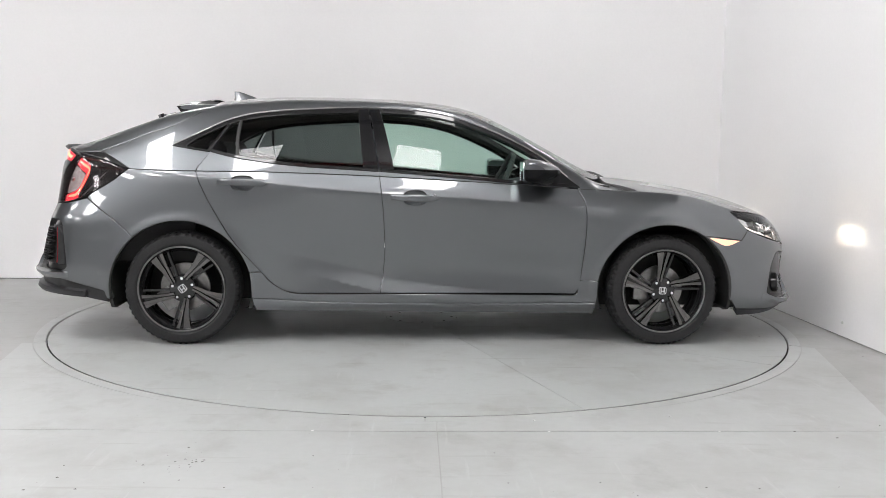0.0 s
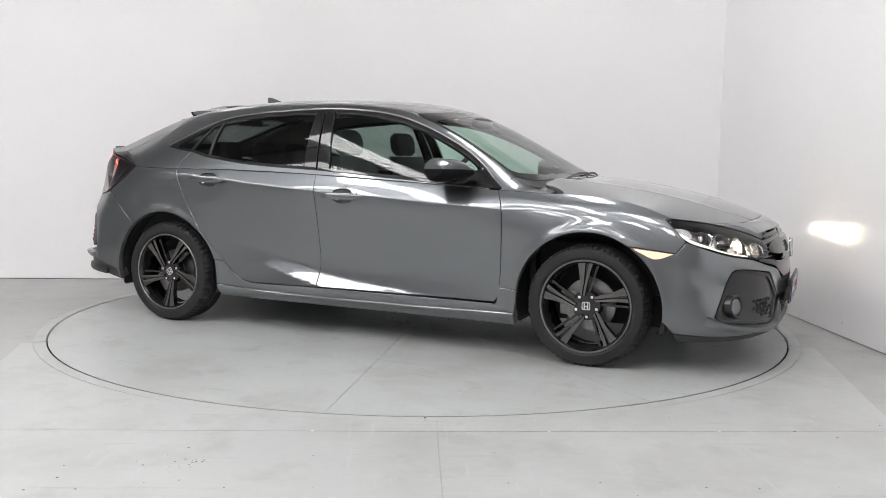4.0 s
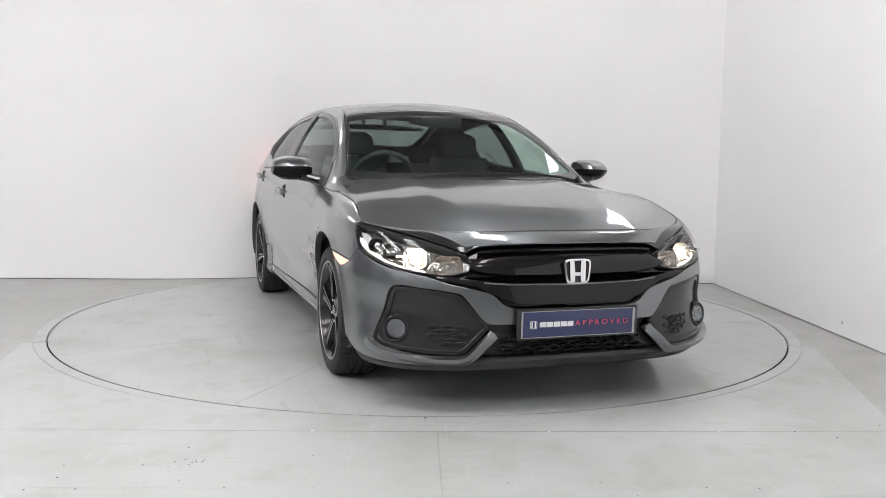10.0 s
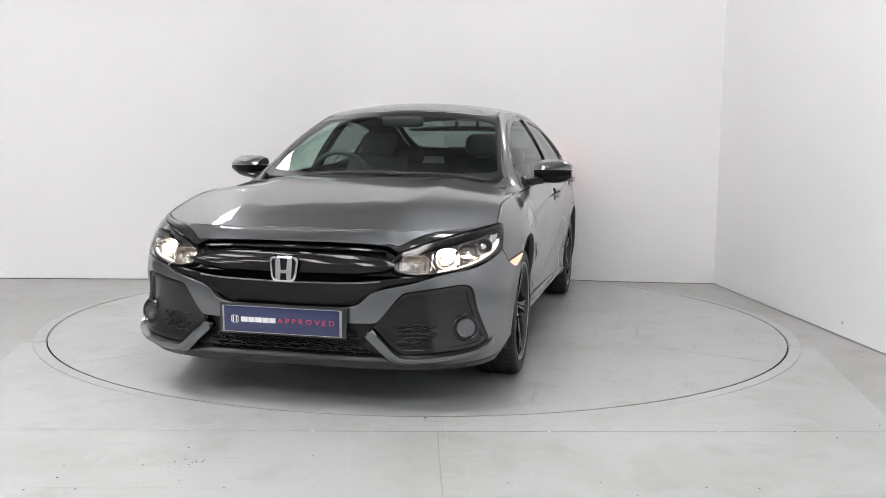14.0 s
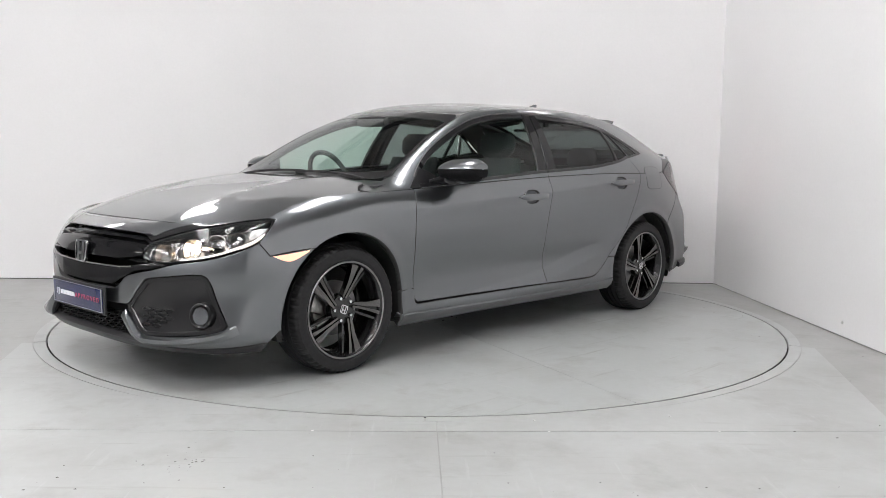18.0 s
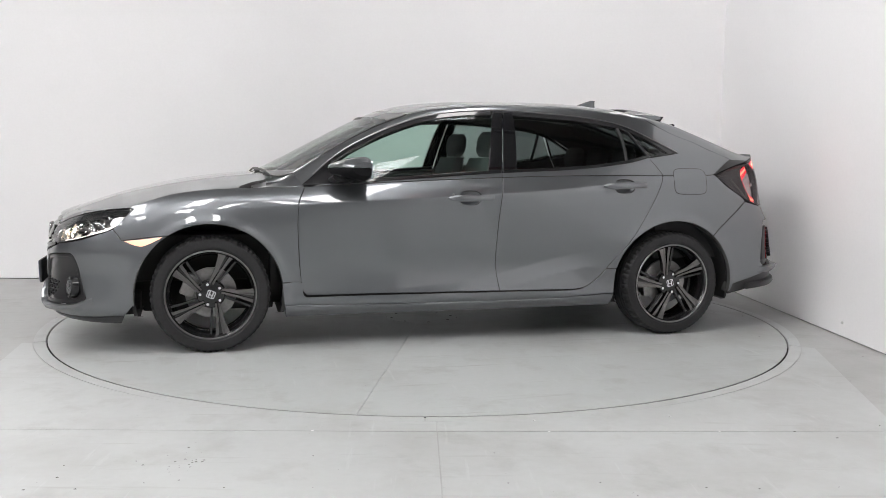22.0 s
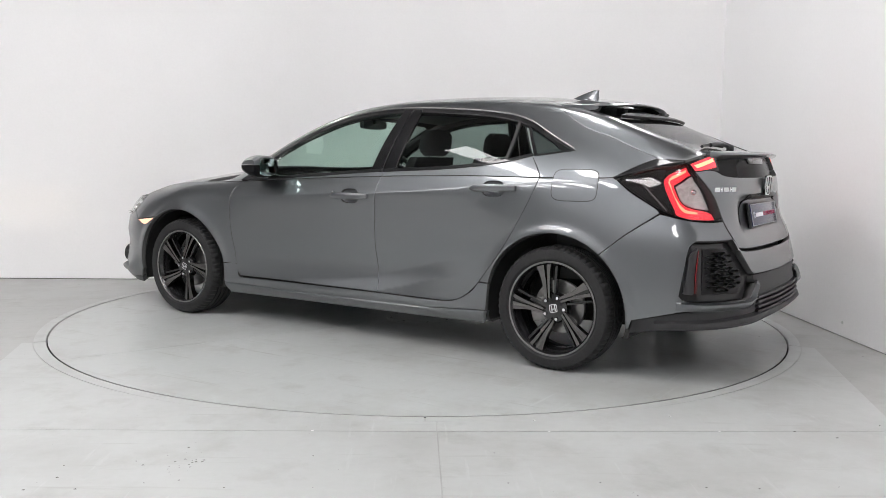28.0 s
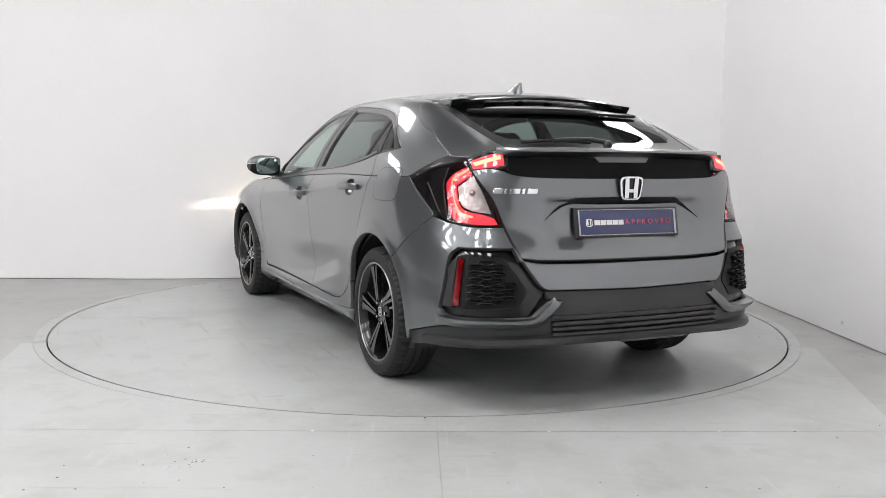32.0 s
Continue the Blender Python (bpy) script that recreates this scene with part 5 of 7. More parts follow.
for side in (1, -1):
    fd = Shell()
    fd.panel(loop([bx(*q) for q in F_EDGE], [bx(0.84, 0.290), bx(0.3, 0.291), bx(-0.259, 0.291)], [bx(*q) for q in B_GAP], shoulder_run(-0.268, 0.846)), body, step=0.015, depth=0.03, back=1, holes=cup_hole(-0.07, 0.826), lines=crease_lines)
    fd.panel(loop(shoulder_q(-0.268, 0.80), low_run(0.78, -0.272, 0.0, 14)), green, step=0.02, depth=0.02, back=1, gap=0.0, roll=0.001)
    front_door = fd.make("front_door", [PAINT, INNER], car, "grey metallic front door, shut", side)
    rd = Shell()
    rd.panel(loop([bx(*q) for q in B_GAP], shoulder_run(-0.270, -1.262), [bx(*q) for q in R_EDGE], [bx(-0.72, 0.290), bx(-0.45, 0.290), bx(-0.259, 0.291)]), body, step=0.015, depth=0.03, back=1, holes=cup_hole(-1.01, 0.896), lines=crease_lines)
    rd.panel(loop(shoulder_q(-0.272, -1.258, 14), [qs(-1.258, 0.972), qs(-1.225, 1.02), qs(-1.195, 1.060)], low_run(-1.19, -0.272, 0.0, 16)), green, step=0.02, depth=0.02, back=1, gap=0.0, roll=0.001)
    rear_door = rd.make("rear_door", [PAINT, INNER], car, "grey metallic rear door, shut", side)
    handle(front_door, -0.07, 0.826, side, True)
    handle(rear_door, -1.01, 0.896, side)
    # belt moulding and window surround
    for door, x0, x1 in ((front_door, -0.262, 0.80), (rear_door, -1.19, -0.275)):
        panel_of("belt_moulding", strip_q(x0, x1, low_at, 0.0, 0.016), green, GLOSS_BLACK, door, "", side, step=0.02, lift=0.006, depth=0.02, gap=0.0, roll=0.002)
    panel_of("window_frame", strip_q(-0.262, 0.70, top_at, -0.022, 0.001, 40), green, GLOSS_BLACK, front_door, "", side, step=0.02, lift=0.0, depth=0.03, gap=0.0, roll=0.002)
    panel_of("window_frame", strip_q(-1.20, -0.275, top_at, -0.022, 0.001, 30), green, GLOSS_BLACK, rear_door, "", side, step=0.02, lift=0.0, depth=0.03, gap=0.0, roll=0.002)
    panel_of("pillar_cover", loop([qs(-0.265, 0.968), qs(-0.330, 1.318)], [qs(-0.272, 1.316), qs(-0.238, 1.20), qs(-0.183, 0.966)]), green, GRILLE_BLACK, front_door, "gloss black pillar cover", side, step=0.03, lift=0.003, depth=0.02, gap=0.001)
    panel_of("pillar_cover", loop([qs(-0.272, 0.970), qs(-0.336, 1.318)], [qs(-0.395, 1.316), qs(-0.378, 1.15), qs(-0.356, 0.976)]), green, GRILLE_BLACK, rear_door, "gloss black pillar cover", side, step=0.03, lift=0.003, depth=0.02, gap=0.001)
    panel_of("mirror_base", loop([qs(0.865, 0.890), qs(0.70, 0.897), qs(0.60, 0.905)], [qs(0.60, 0.905), qs(0.735, 0.992)], [qs(0.735, 0.998), qs(0.865, 0.892)]), green, GLOSS_BLACK, front_door, "", side, step=0.02, lift=0.004, depth=0.02, gap=0.001)
    # panes
    panel_of("door_glass", loop(low_run(0.62, -0.185, 0.012, 12), [qs(-0.183, 0.975), qs(-0.238, 1.20), qs(-0.272, 1.306)], top_run(-0.272, 0.70, -0.018, 16), [qs(0.70, 1.005), qs(0.62, 0.92)]), green, GLASS_CLEAR, front_door,
             "green-tinted front door glass", side, step=0.04, lift=-0.008, depth=0.004, gap=0.0, roll=0.001)
    panel_of("door_glass", loop(low_run(-0.356, -1.04, 0.012, 12), [qs(-1.042, 1.05), qs(-1.05, 1.15), qs(-1.042, 1.24)], top_run(-1.04, -0.395, -0.018, 12), [qs(-0.395, 1.30), qs(-0.378, 1.15), qs(-0.356, 0.985)]), green, GLASS_DARK, rear_door,
             "dark privacy glass", side, step=0.04, lift=-0.008, depth=0.004, gap=0.0, roll=0.001)
    panel_of("fixed_pane", loop(low_run(-1.05, -1.19, 0.010, 6), [qs(-1.19, 1.068), qs(-1.085, 1.232)], top_run(-1.085, -1.055, -0.016, 3), [qs(-1.055, 1.24), qs(-1.062, 1.15), qs(-1.052, 1.06)]), green, GLASS_DARK, rear_door,
             "dark privacy glass", side, step=0.03, lift=-0.008, depth=0.004, gap=0.0, roll=0.001)
    panel_of("glass_divider", loop([qs(-1.038, 1.032), qs(-1.046, 1.15), qs(-1.038, 1.262)], [qs(-1.052, 1.258), qs(-1.062, 1.15), qs(-1.054, 1.036)]), green, SEAL, rear_door, "", side, step=0.02, lift=-0.001, depth=0.02, gap=0.0, roll=0.001)

    # body side above the shoulder: rear quarter, roof rail and screen pillar in one pressing
    sf = Shell()
    sf.panel(loop([(x, 0.001) for x in np.linspace(-1.262, -1.625, 8)], [qs(-1.625, 0.968), qs(-1.72, 1.022), qs(-1.805, 1.061)], [qs(-1.805, 1.062), qs(-1.75, 1.087), qs(-1.594, 1.150), qs(-1.436, 1.205), qs(-1.34, 1.252), qs(-1.268, 1.296), qs(-1.235, 1.325)],
                  [qs(-1.235, 1.325), qt(-1.215, 0.545)], [qt(x, y) for x, y in ((-1.215, 0.545), (-1.0, 0.538), (-0.6, 0.532), (-0.2, 0.528), (0.05, 0.527), (0.19, 0.533))],
                  [qt(x, y) for x, y in ((0.19, 0.533), (0.25, 0.553), (0.4, 0.580), (0.53, 0.604), (0.70, 0.640), (0.815, 0.663), (0.90, 0.688))], [qt(0.90, 0.688), qs(0.864, 0.893)],
                  [qs(*q) for q in DLO_TOP], [qs(*q) for q in DLO_LOW[:3]], [qs(-1.195, 1.062), qs(-1.228, 1.02), qs(-1.262, 0.97)]), green, step=0.026, depth=0.03, back=1, gap=0.001)
    sf.panel(loop(shoulder_run(-1.266, -1.63, 10), [rr(4.49, 0.952), rr(4.56, 0.898), rr(4.69, 0.824), rr(4.705, 0.805)], [rr(4.70, 0.803), rr(4.55, 0.70), bx(-1.598, 0.600)],
                  arch(1, 130, 15.5, 0.384, 24), [bx(-0.979, 0.408), bx(-0.919, 0.408)], [bx(*q) for q in R_EDGE[4::-1]]), body, step=0.017, depth=0.03, back=1, lines=crease_lines[:3])
    quarter = sf.make("side_frame", [PAINT, INNER], car, "grey metallic rear quarter, roof rail and screen pillar", side)
    panel_of("quarter_trim", loop(low_run(-1.395, -1.20, 0.004, 6), [qs(-1.20, 1.064), qs(-1.10, 1.232)], [qs(-1.10, 1.236), qs(-1.12, 1.232), qs(-1.278, 1.152), qs(-1.395, 1.096)]), green, GLOSS_BLACK, quarter, "", side, step=0.02, lift=-0.002, depth=0.02, gap=0.0,
             holes=[loop([qs(-1.335, 1.094), qs(-1.212, 1.075)], [qs(-1.212, 1.075), qs(-1.118, 1.222)], [qs(-1.122, 1.222), qs(-1.278, 1.136), qs(-1.335, 1.096)])])
    panel_of("quarter_pane", loop([qs(-1.335, 1.094), qs(-1.212, 1.075)], [qs(-1.212, 1.075), qs(-1.118, 1.222)], [qs(-1.122, 1.222), qs(-1.278, 1.136), qs(-1.335, 1.096)]), green, GLASS_DARK, quarter, "dark privacy glass", side, step=0.03, lift=-0.006, depth=0.004, gap=-0.002, roll=0.001)
    # bright line round the windows
    line = [green(*map(np.array, qs(x, float(top_at(x)) + 0.004))) for x in np.linspace(-1.40, 0.80, 90)]
    part("window_line", tube([(p + n * 0.001) * np.array([1, side, 1]) for p, n in line], 0.0035, 6), SATIN, quarter, "thin bright strip over the windows")
    if side > 0:
        pts = [(1.450 + a, 0.926 + b) for a, b in oval(0, 0, 0.113, 0.075, 44, 5.0)]
        fq = Shell()
        rim = [tuple(q) for q in inset(pts, -0.0035)]
        fq.panel(rim, flank, step=0.02, lift=0.0012, depth=0.004, gap=0.0, roll=0.001, holes=[pts])
        fq.make("fuel_flap_gap", SEAL, quarter)
        panel_of("fuel_flap", pts, flank, PAINT, quarter, "grey fuel filler flap", 1, step=0.02, lift=0.0022, depth=0.006, gap=0.0005, roll=0.0015)

# roof, screen and tailgate glass
roof_half = [[qt(0.19, 0.527), qt(0.05, 0.521), qt(-0.2, 0.522), qt(-0.6, 0.526), qt(-1.0, 0.532), qt(-1.21, 0.538)], [qt(-1.21, 0.538), qt(-1.225, 0.30), qt(-1.235, 0.0)]]
roof_front = [qt(0.325, 0.0), qt(0.315, 0.2), qt(0.275, 0.40), qt(0.225, 0.50), qt(0.19, 0.527)]


def across(run):
    """The same run on the other side of the roof."""
    return [(a, 2 * QW - b) for a, b in run[::-1]]


roof = panel_of("roof", loop(roof_front, roof_half[0], roof_half[1], across(roof_half[1]), across(roof_half[0]), across(roof_front)), green, [PAINT, HEADLINER], car, "grey metallic roof skin", step=0.04, depth=0.035, back=1)
ws_side = [qt(x, y) for x, y in ((0.225, 0.515), (0.27, 0.548), (0.4, 0.573), (0.53, 0.597), (0.70, 0.633), (0.815, 0.656), (0.90, 0.680))]
ws_low = [qt(x, y) for x, y in ((0.90, 0.680), (0.97, 0.62), (1.05, 0.45), (1.085, 0.25), (1.10, 0.0))]
ws_top = [qt(x, y) for x, y in ((0.332, 0.0), (0.322, 0.2), (0.282, 0.40), (0.225, 0.515))]
ws = loop(ws_top, ws_side, ws_low, across(ws_low), across(ws_side), across(ws_top))
wi_side = [qt(x, y) for x, y in ((0.36, 0.547), (0.45, 0.565), (0.6, 0.594), (0.74, 0.624), (0.86, 0.650))]
wi_low = [qt(x, y) for x, y in ((0.90, 0.62), (0.99, 0.45), (1.03, 0.25), (1.045, 0.0))]
wi_top = [qt(x, y) for x, y in ((0.425, 0.0), (0.415, 0.2), (0.385, 0.40), (0.355, 0.50))]
wi = loop(wi_top, wi_side, wi_low, across(wi_low), across(wi_side), across(wi_top))
screen = panel_of("windscreen", ws, green, [GLOSS_BLACK, INNER], car, "clear windscreen with a black border", step=0.03, lift=-0.002, depth=0.006, holes=[wi], back=1, gap=0.001, roll=0.001)
panel_of("pane", wi, green, GLASS_SCREEN, screen, "clear glass", step=0.05, lift=-0.003, depth=0.004, gap=-0.002, roll=0.001)

# ---- tail ----
RED_GLOW = material("lit_red_lens", (0.6, 0.02, 0.03), rough=0.15, emit=1.0, emit_color=(1.0, 0.05, 0.075), coat=1.0)
RED_HOT = material("lit_red_strip", (1.0, 0.2, 0.1), emit=2.4, emit_color=(1.0, 0.20, 0.12))
RED_REFLECTOR = material("red_reflector", (0.28, 0.008, 0.012), rough=0.15, coat=0.6)
SMOKED = glass("smoked_lens", (0.74, 0.70, 0.70))
TL_TOP = [rr(4.482, 0.958), rr(4.56, 0.990), rr(4.68, 1.022), rr(4.845, 1.043)]
TL_SEAM = [rr(4.845, 1.043), rr(4.90, 1.000), rr(5.04, 0.889), rr(5.105, 0.772)]
TL_LOW = [rr(5.105, 0.772), rr(4.95, 0.772), rr(4.83, 0.781), rr(4.69, 0.828), rr(4.56, 0.902), rr(4.482, 0.958)]
tl_loop = loop(TL_TOP, TL_SEAM, TL_LOW)
for side in (1, -1):
    tail = panel_of("tail_light", tl_loop, body, GLOSS_BLACK, car, "lit red tail light with a bent light bar", side, step=0.02, lift=-0.058, depth=0.01, gap=-0.004)
    panel_of("lens_cover", tl_loop, body, SMOKED, tail, "smoked lamp cover", side, step=0.02, lift=0.002, depth=0.004, gap=0.002)
    panel_of("lens_rim", tl_loop, body, GLOSS_BLACK, tail, "", side, step=0.012, lift=0.0, depth=0.05, gap=0.002, holes=[[tuple(q) for q in inset(tl_loop, 0.008)]])
    panel_of("light_bar", loop([rr(4.850, 1.032), rr(4.745, 0.998), rr(4.705, 0.962)], [rr(4.702, 0.950), rr(4.720, 0.908), rr(4.775, 0.829), rr(4.821, 0.797), rr(5.085, 0.779)],
                               [rr(5.060, 0.808), rr(4.984, 0.824), rr(4.899, 0.834), rr(4.824, 0.860), rr(4.772, 0.932)], [rr(4.772, 0.946), rr(4.880, 0.992)]),
             body, RED_GLOW, tail, "glowing red light bar", side, step=0.012, lift=-0.034, depth=0.010, gap=0.0)
    panel_of("light_strip", loop([rr(4.848, 1.020), rr(4.755, 0.987)], [rr(4.738, 0.970), rr(4.780, 0.885), rr(4.830, 0.824), rr(4.90, 0.812), rr(4.93, 0.811)],
                                 [rr(4.93, 0.819), rr(4.90, 0.822), rr(4.84, 0.836), rr(4.782, 0.888), rr(4.740, 0.958)], [rr(4.745, 0.965), rr(4.852, 1.008)]),
             body, RED_HOT, tail, "bright red light strip", side, step=0.01, lift=-0.031, depth=0.01, gap=0.0)
    panel_of("clear_bowl", loop([rr(4.885, 0.985), rr(4.782, 0.938)], [rr(4.782, 0.936), rr(4.828, 0.868), rr(4.90, 0.842), rr(5.045, 0.826)], [rr(5.045, 0.828), rr(4.97, 0.925), rr(4.89, 0.985)]),
             body, CLEAR_SILVER, tail, "silvered reversing lamp", side, step=0.014, lift=-0.040, depth=0.01, gap=0.001)
    p, n = body(np.array(rr(4.90, 0.91)[0]), np.array(0.91))
    bm = bmesh.new()
    bmesh.ops.create_uvsphere(bm, u_segments=12, v_segments=8, radius=0.014, matrix=Matrix.Diagonal((1, side, 1, 1)) @ Matrix.Translation(Vector(p - n * 0.036)))
    part("reversing_bulb", bm, CHROME, tail)
    panel_of("lens_mask", loop([rr(4.500, 0.956), rr(4.56, 0.981), rr(4.68, 1.010), rr(4.722, 1.012)], [rr(4.722, 1.010), rr(4.716, 0.95), rr(4.735, 0.90), rr(4.782, 0.818)], [rr(4.78, 0.806), rr(4.69, 0.838), rr(4.57, 0.908), rr(4.500, 0.956)]),
             body, GLOSS_BLACK, tail, "dark lamp housing", side, step=0.02, lift=-0.007, depth=0.006, gap=0.001)
    panel_of("lens_divider", loop([rr(4.602, 0.945), rr(4.610, 0.945)], [rr(4.742, 0.820), rr(4.733, 0.820)]), body, LENS_GREY, tail, "", side, step=0.012, lift=-0.004, depth=0.01, gap=0.0, roll=0.001)
    panel_of("upper_cover", loop([qs(-1.632, 0.969), qs(-1.72, 1.020), qs(-1.805, 1.059)], [qs(-1.805, 1.058), qs(-1.90, 1.056), (-1.935, 0.001)], [(x, 0.001) for x in np.linspace(-1.93, -1.634, 10)]), green, GLOSS_BLACK, tail, "gloss black lamp top", side, step=0.02, depth=0.02, gap=0.001)

# tailgate: painted shell below, strips beside the glass, black spoiler panel
tg_half = [[rr(5.7215, 0.632), rr(5.45, 0.632), rr(5.25, 0.636), rr(5.173, 0.645)], [rr(5.173, 0.645), rr(5.136, 0.717), rr(5.106, 0.772), rr(5.04, 0.889), rr(4.905, 1.000)], [rr(4.905, 1.000), rr(5.02, 1.008), rr(5.09, 1.002), rr(5.15, 0.985), rr(5.25, 0.976), rr(5.45, 0.972), rr(5.7215, 0.972)]]


def both_rear(half):
    h = [q for q in half if q[0] < U_END - 0.004]
    i = max(range(len(h)), key=lambda k: math.dist(h[k], h[k - 1]))
    h = h[i:] + h[:i]
    return h + [(2 * U_END - a, b) for a, b in h[::-1]]


tg = Shell()
tg.panel(both_rear(loop(*tg_half)), body, step=0.022, depth=0.03, back=1)
tailgate = tg.make("tailgate", [PAINT, INNER], car, "grey metallic tailgate, shut")
for s in (0, 1):
    seam = [qs(-1.235, 1.320), qs(-1.272, 1.294), qs(-1.344, 1.250), qs(-1.44, 1.203), qs(-1.598, 1.148), qs(-1.754, 1.085), qs(-1.81, 1.060)]
    low = [qs(-1.812, 1.059), qs(-1.90, 1.057), (-1.94, 0.003), (-2.0, 0.004)]
    edge = [qt(x, y) for x, y in ((-2.0, 0.52), (-1.93, 0.52), (-1.75, 0.548), (-1.59, 0.556), (-1.42, 0.552), (-1.29, 0.545))]
    runs = [seam, low, edge]
    panel_of("tailgate_frame", loop(*runs) if s == 0 else loop(*[across(r) for r in runs[::-1]]), green, [PAINT, INNER], tailgate, "", step=0.025, depth=0.03, back=1, gap=0.001)
gl_edge = [qt(x, y) for x, y in ((-1.27, 0.543), (-1.42, 0.548), (-1.59, 0.552), (-1.75, 0.544), (-1.93, 0.516), (-1.99, 0.50))]
gl_low = [qt(-1.99, 0.50), qt(-2.0, 0.25), qt(-2.005, 0.0)]
gl_top = [qt(-1.25, 0.0), qt(-1.25, 0.3), qt(-1.27, 0.543)]
gin_edge = [qt(x, y) for x, y in ((-1.36, 0.50), (-1.48, 0.508), (-1.65, 0.505), (-1.80, 0.48))]
gin_low = [qt(-1.85, 0.44), qt(-1.875, 0.25), qt(-1.88, 0.0)]
gin_top = [qt(-1.34, 0.0), qt(-1.34, 0.3), qt(-1.35, 0.47)]
outer_g = loop(gl_top, gl_edge, gl_low, across(gl_low), across(gl_edge), across(gl_top))
inner_g = loop(gin_top, gin_edge, gin_low, across(gin_low), across(gin_edge), across(gin_top))
panel_of("glass_border", outer_g, green, [GLOSS_BLACK, INNER], tailgate, "", step=0.03, lift=-0.003, depth=0.008, holes=[inner_g], back=1, gap=0.001, roll=0.001)
panel_of("tailgate_glass", inner_g, green, GLASS_DARK, tailgate, "dark privacy glass", step=0.04, lift=-0.004, depth=0.004, gap=-0.002, roll=0.001)
for side in (1, -1):
    gl = panel_of("tailgate_lamp", loop([rr(4.872, 1.040), rr(4.98, 1.062), rr(5.10, 1.082)], [rr(5.105, 1.082), rr(5.115, 1.030)], [rr(5.11, 1.022), rr(5.02, 1.012), rr(4.912, 1.003)]), body, RED_GLOW, tailgate, "glowing red lamp", side, step=0.014, lift=-0.004, depth=0.008, gap=0.003)
    panel_of("lamp_back", loop([rr(4.85, 1.048), rr(4.98, 1.072), rr(5.11, 1.094)], [rr(5.13, 1.09), rr(5.135, 1.01)], [rr(5.10, 1.006), rr(5.02, 1.009), rr(4.90, 1.002)]), body, INNER, tailgate, "", side, step=0.03, lift=-0.030, depth=0.01, gap=0.0)
    panel_of("lamp_strip", loop([rr(4.90, 1.032), rr(5.09, 1.066)], [rr(5.095, 1.050), rr(4.925, 1.018)]), body, RED_HOT, gl, "", side, step=0.014, lift=-0.002, depth=0.004, gap=0.0)
    panel_of("lamp_frame", loop([rr(4.85, 1.048), rr(4.98, 1.072), rr(5.11, 1.094)], [rr(5.13, 1.09), rr(5.135, 1.01)], [rr(5.10, 1.006), rr(5.02, 1.009), rr(4.90, 1.002)]), body, GLOSS_BLACK, tailgate, "", side, step=0.014, lift=-0.006, depth=0.03, gap=0.001,
             holes=[loop([rr(4.872, 1.040), rr(4.98, 1.062), rr(5.10, 1.082)], [rr(5.105, 1.082), rr(5.115, 1.030)], [rr(5.11, 1.022), rr(5.02, 1.012), rr(4.912, 1.003)])])
sp_half = loop([rr(5.7215, 0.974), rr(5.45, 0.974), rr(5.25, 0.978), rr(5.15, 0.988), rr(5.125, 1.0)], [rr(5.13, 1.09), rr(5.45, 1.095), rr(5.7215, 1.095)])
panel_of("spoiler_panel", both_rear(sp_half), body, DEEP_BLACK, tailgate, "gloss black panel under the tail spoiler", step=0.03, lift=-0.028, depth=0.01, gap=-0.002)
rows = []
for w in np.linspace(-1, 1, 61):
    u = U_END - 0.655 * abs(w)
    k = 1 - abs(w) ** 8
    sgn = 1 if w < 0 else -1
    p, n = BODY(np.array(u), np.array(1.075))
    q = np.array([1, sgn, 1])
    sec = []
    for d, z in ((-0.11, 1.098), (-0.045, 1.104), (0.012 * k, 1.101), (0.034 * k, 1.092), (0.036 * k, 1.084), (0.020 * k, 1.074), (-0.02, 1.062), (-0.05, 1.052), (-0.12, 1.06)):
        sec.append((p + n * d * np.array([1, 1, 0]) + np.array([0, 0, z - 1.075 - 0.006 * abs(w) ** 3])) * q)
    rows.append(sec)
part("tail_spoiler", loft(bmesh.new(), rows), PAINT, tailgate, "grey spoiler lip", angle=40)
panel_of("spoiler_window", loop([rr(5.56, 1.078), rr(5.883, 1.078)], [rr(5.850, 1.046), rr(5.593, 1.046)]), body, LENS_GREY, tailgate, "grey clear strip in the black panel", step=0.02, lift=-0.018, depth=0.01, gap=0.0)
badge(tailgate, -2.148, 0.930, -1, 3, 0.98)
for i, (a, wd) in enumerate(((0.0, 0.048), (0.060, 0.012), (0.084, 0.050), (0.146, 0.012), (0.170, 0.048))):
    panel_of("name_bar", loop([rr(5.045 + a, 0.906), rr(5.045 + a + wd, 0.906)], [rr(5.052 + a + wd, 0.927), rr(5.052 + a, 0.927)]), body, CHROME, tailgate, "chrome name lettering as plain bars", step=0.01, lift=0.004, depth=0.004, gap=0.0, roll=0.001)
# brow over the plate hollow, its black standing in for the shade there
brow = []
for w in np.linspace(-1, 1, 41):
    u = 0.42 * w
    zz = 0.884 - 0.004 * abs(w) - 0.085 * max(0.0, (abs(w) - 0.66) / 0.34) ** 1.4
    p, n = body(np.array(U_END + u), np.array(zz))
    k = max(0.15, 1 - abs(w) ** 5)
    brow.append([p + n * d + np.array([0, 0, h]) for d, h in ((-0.004, 0.010 * k), (0.010 * k, 0.002), (0.006 * k, -0.012 * k), (-0.012, -0.024 * k - 0.004))])
part("plate_brow", loft(bmesh.new(), brow), [DEEP_BLACK], tailgate, "brow over the number plate, black for the shade under it", angle=40)

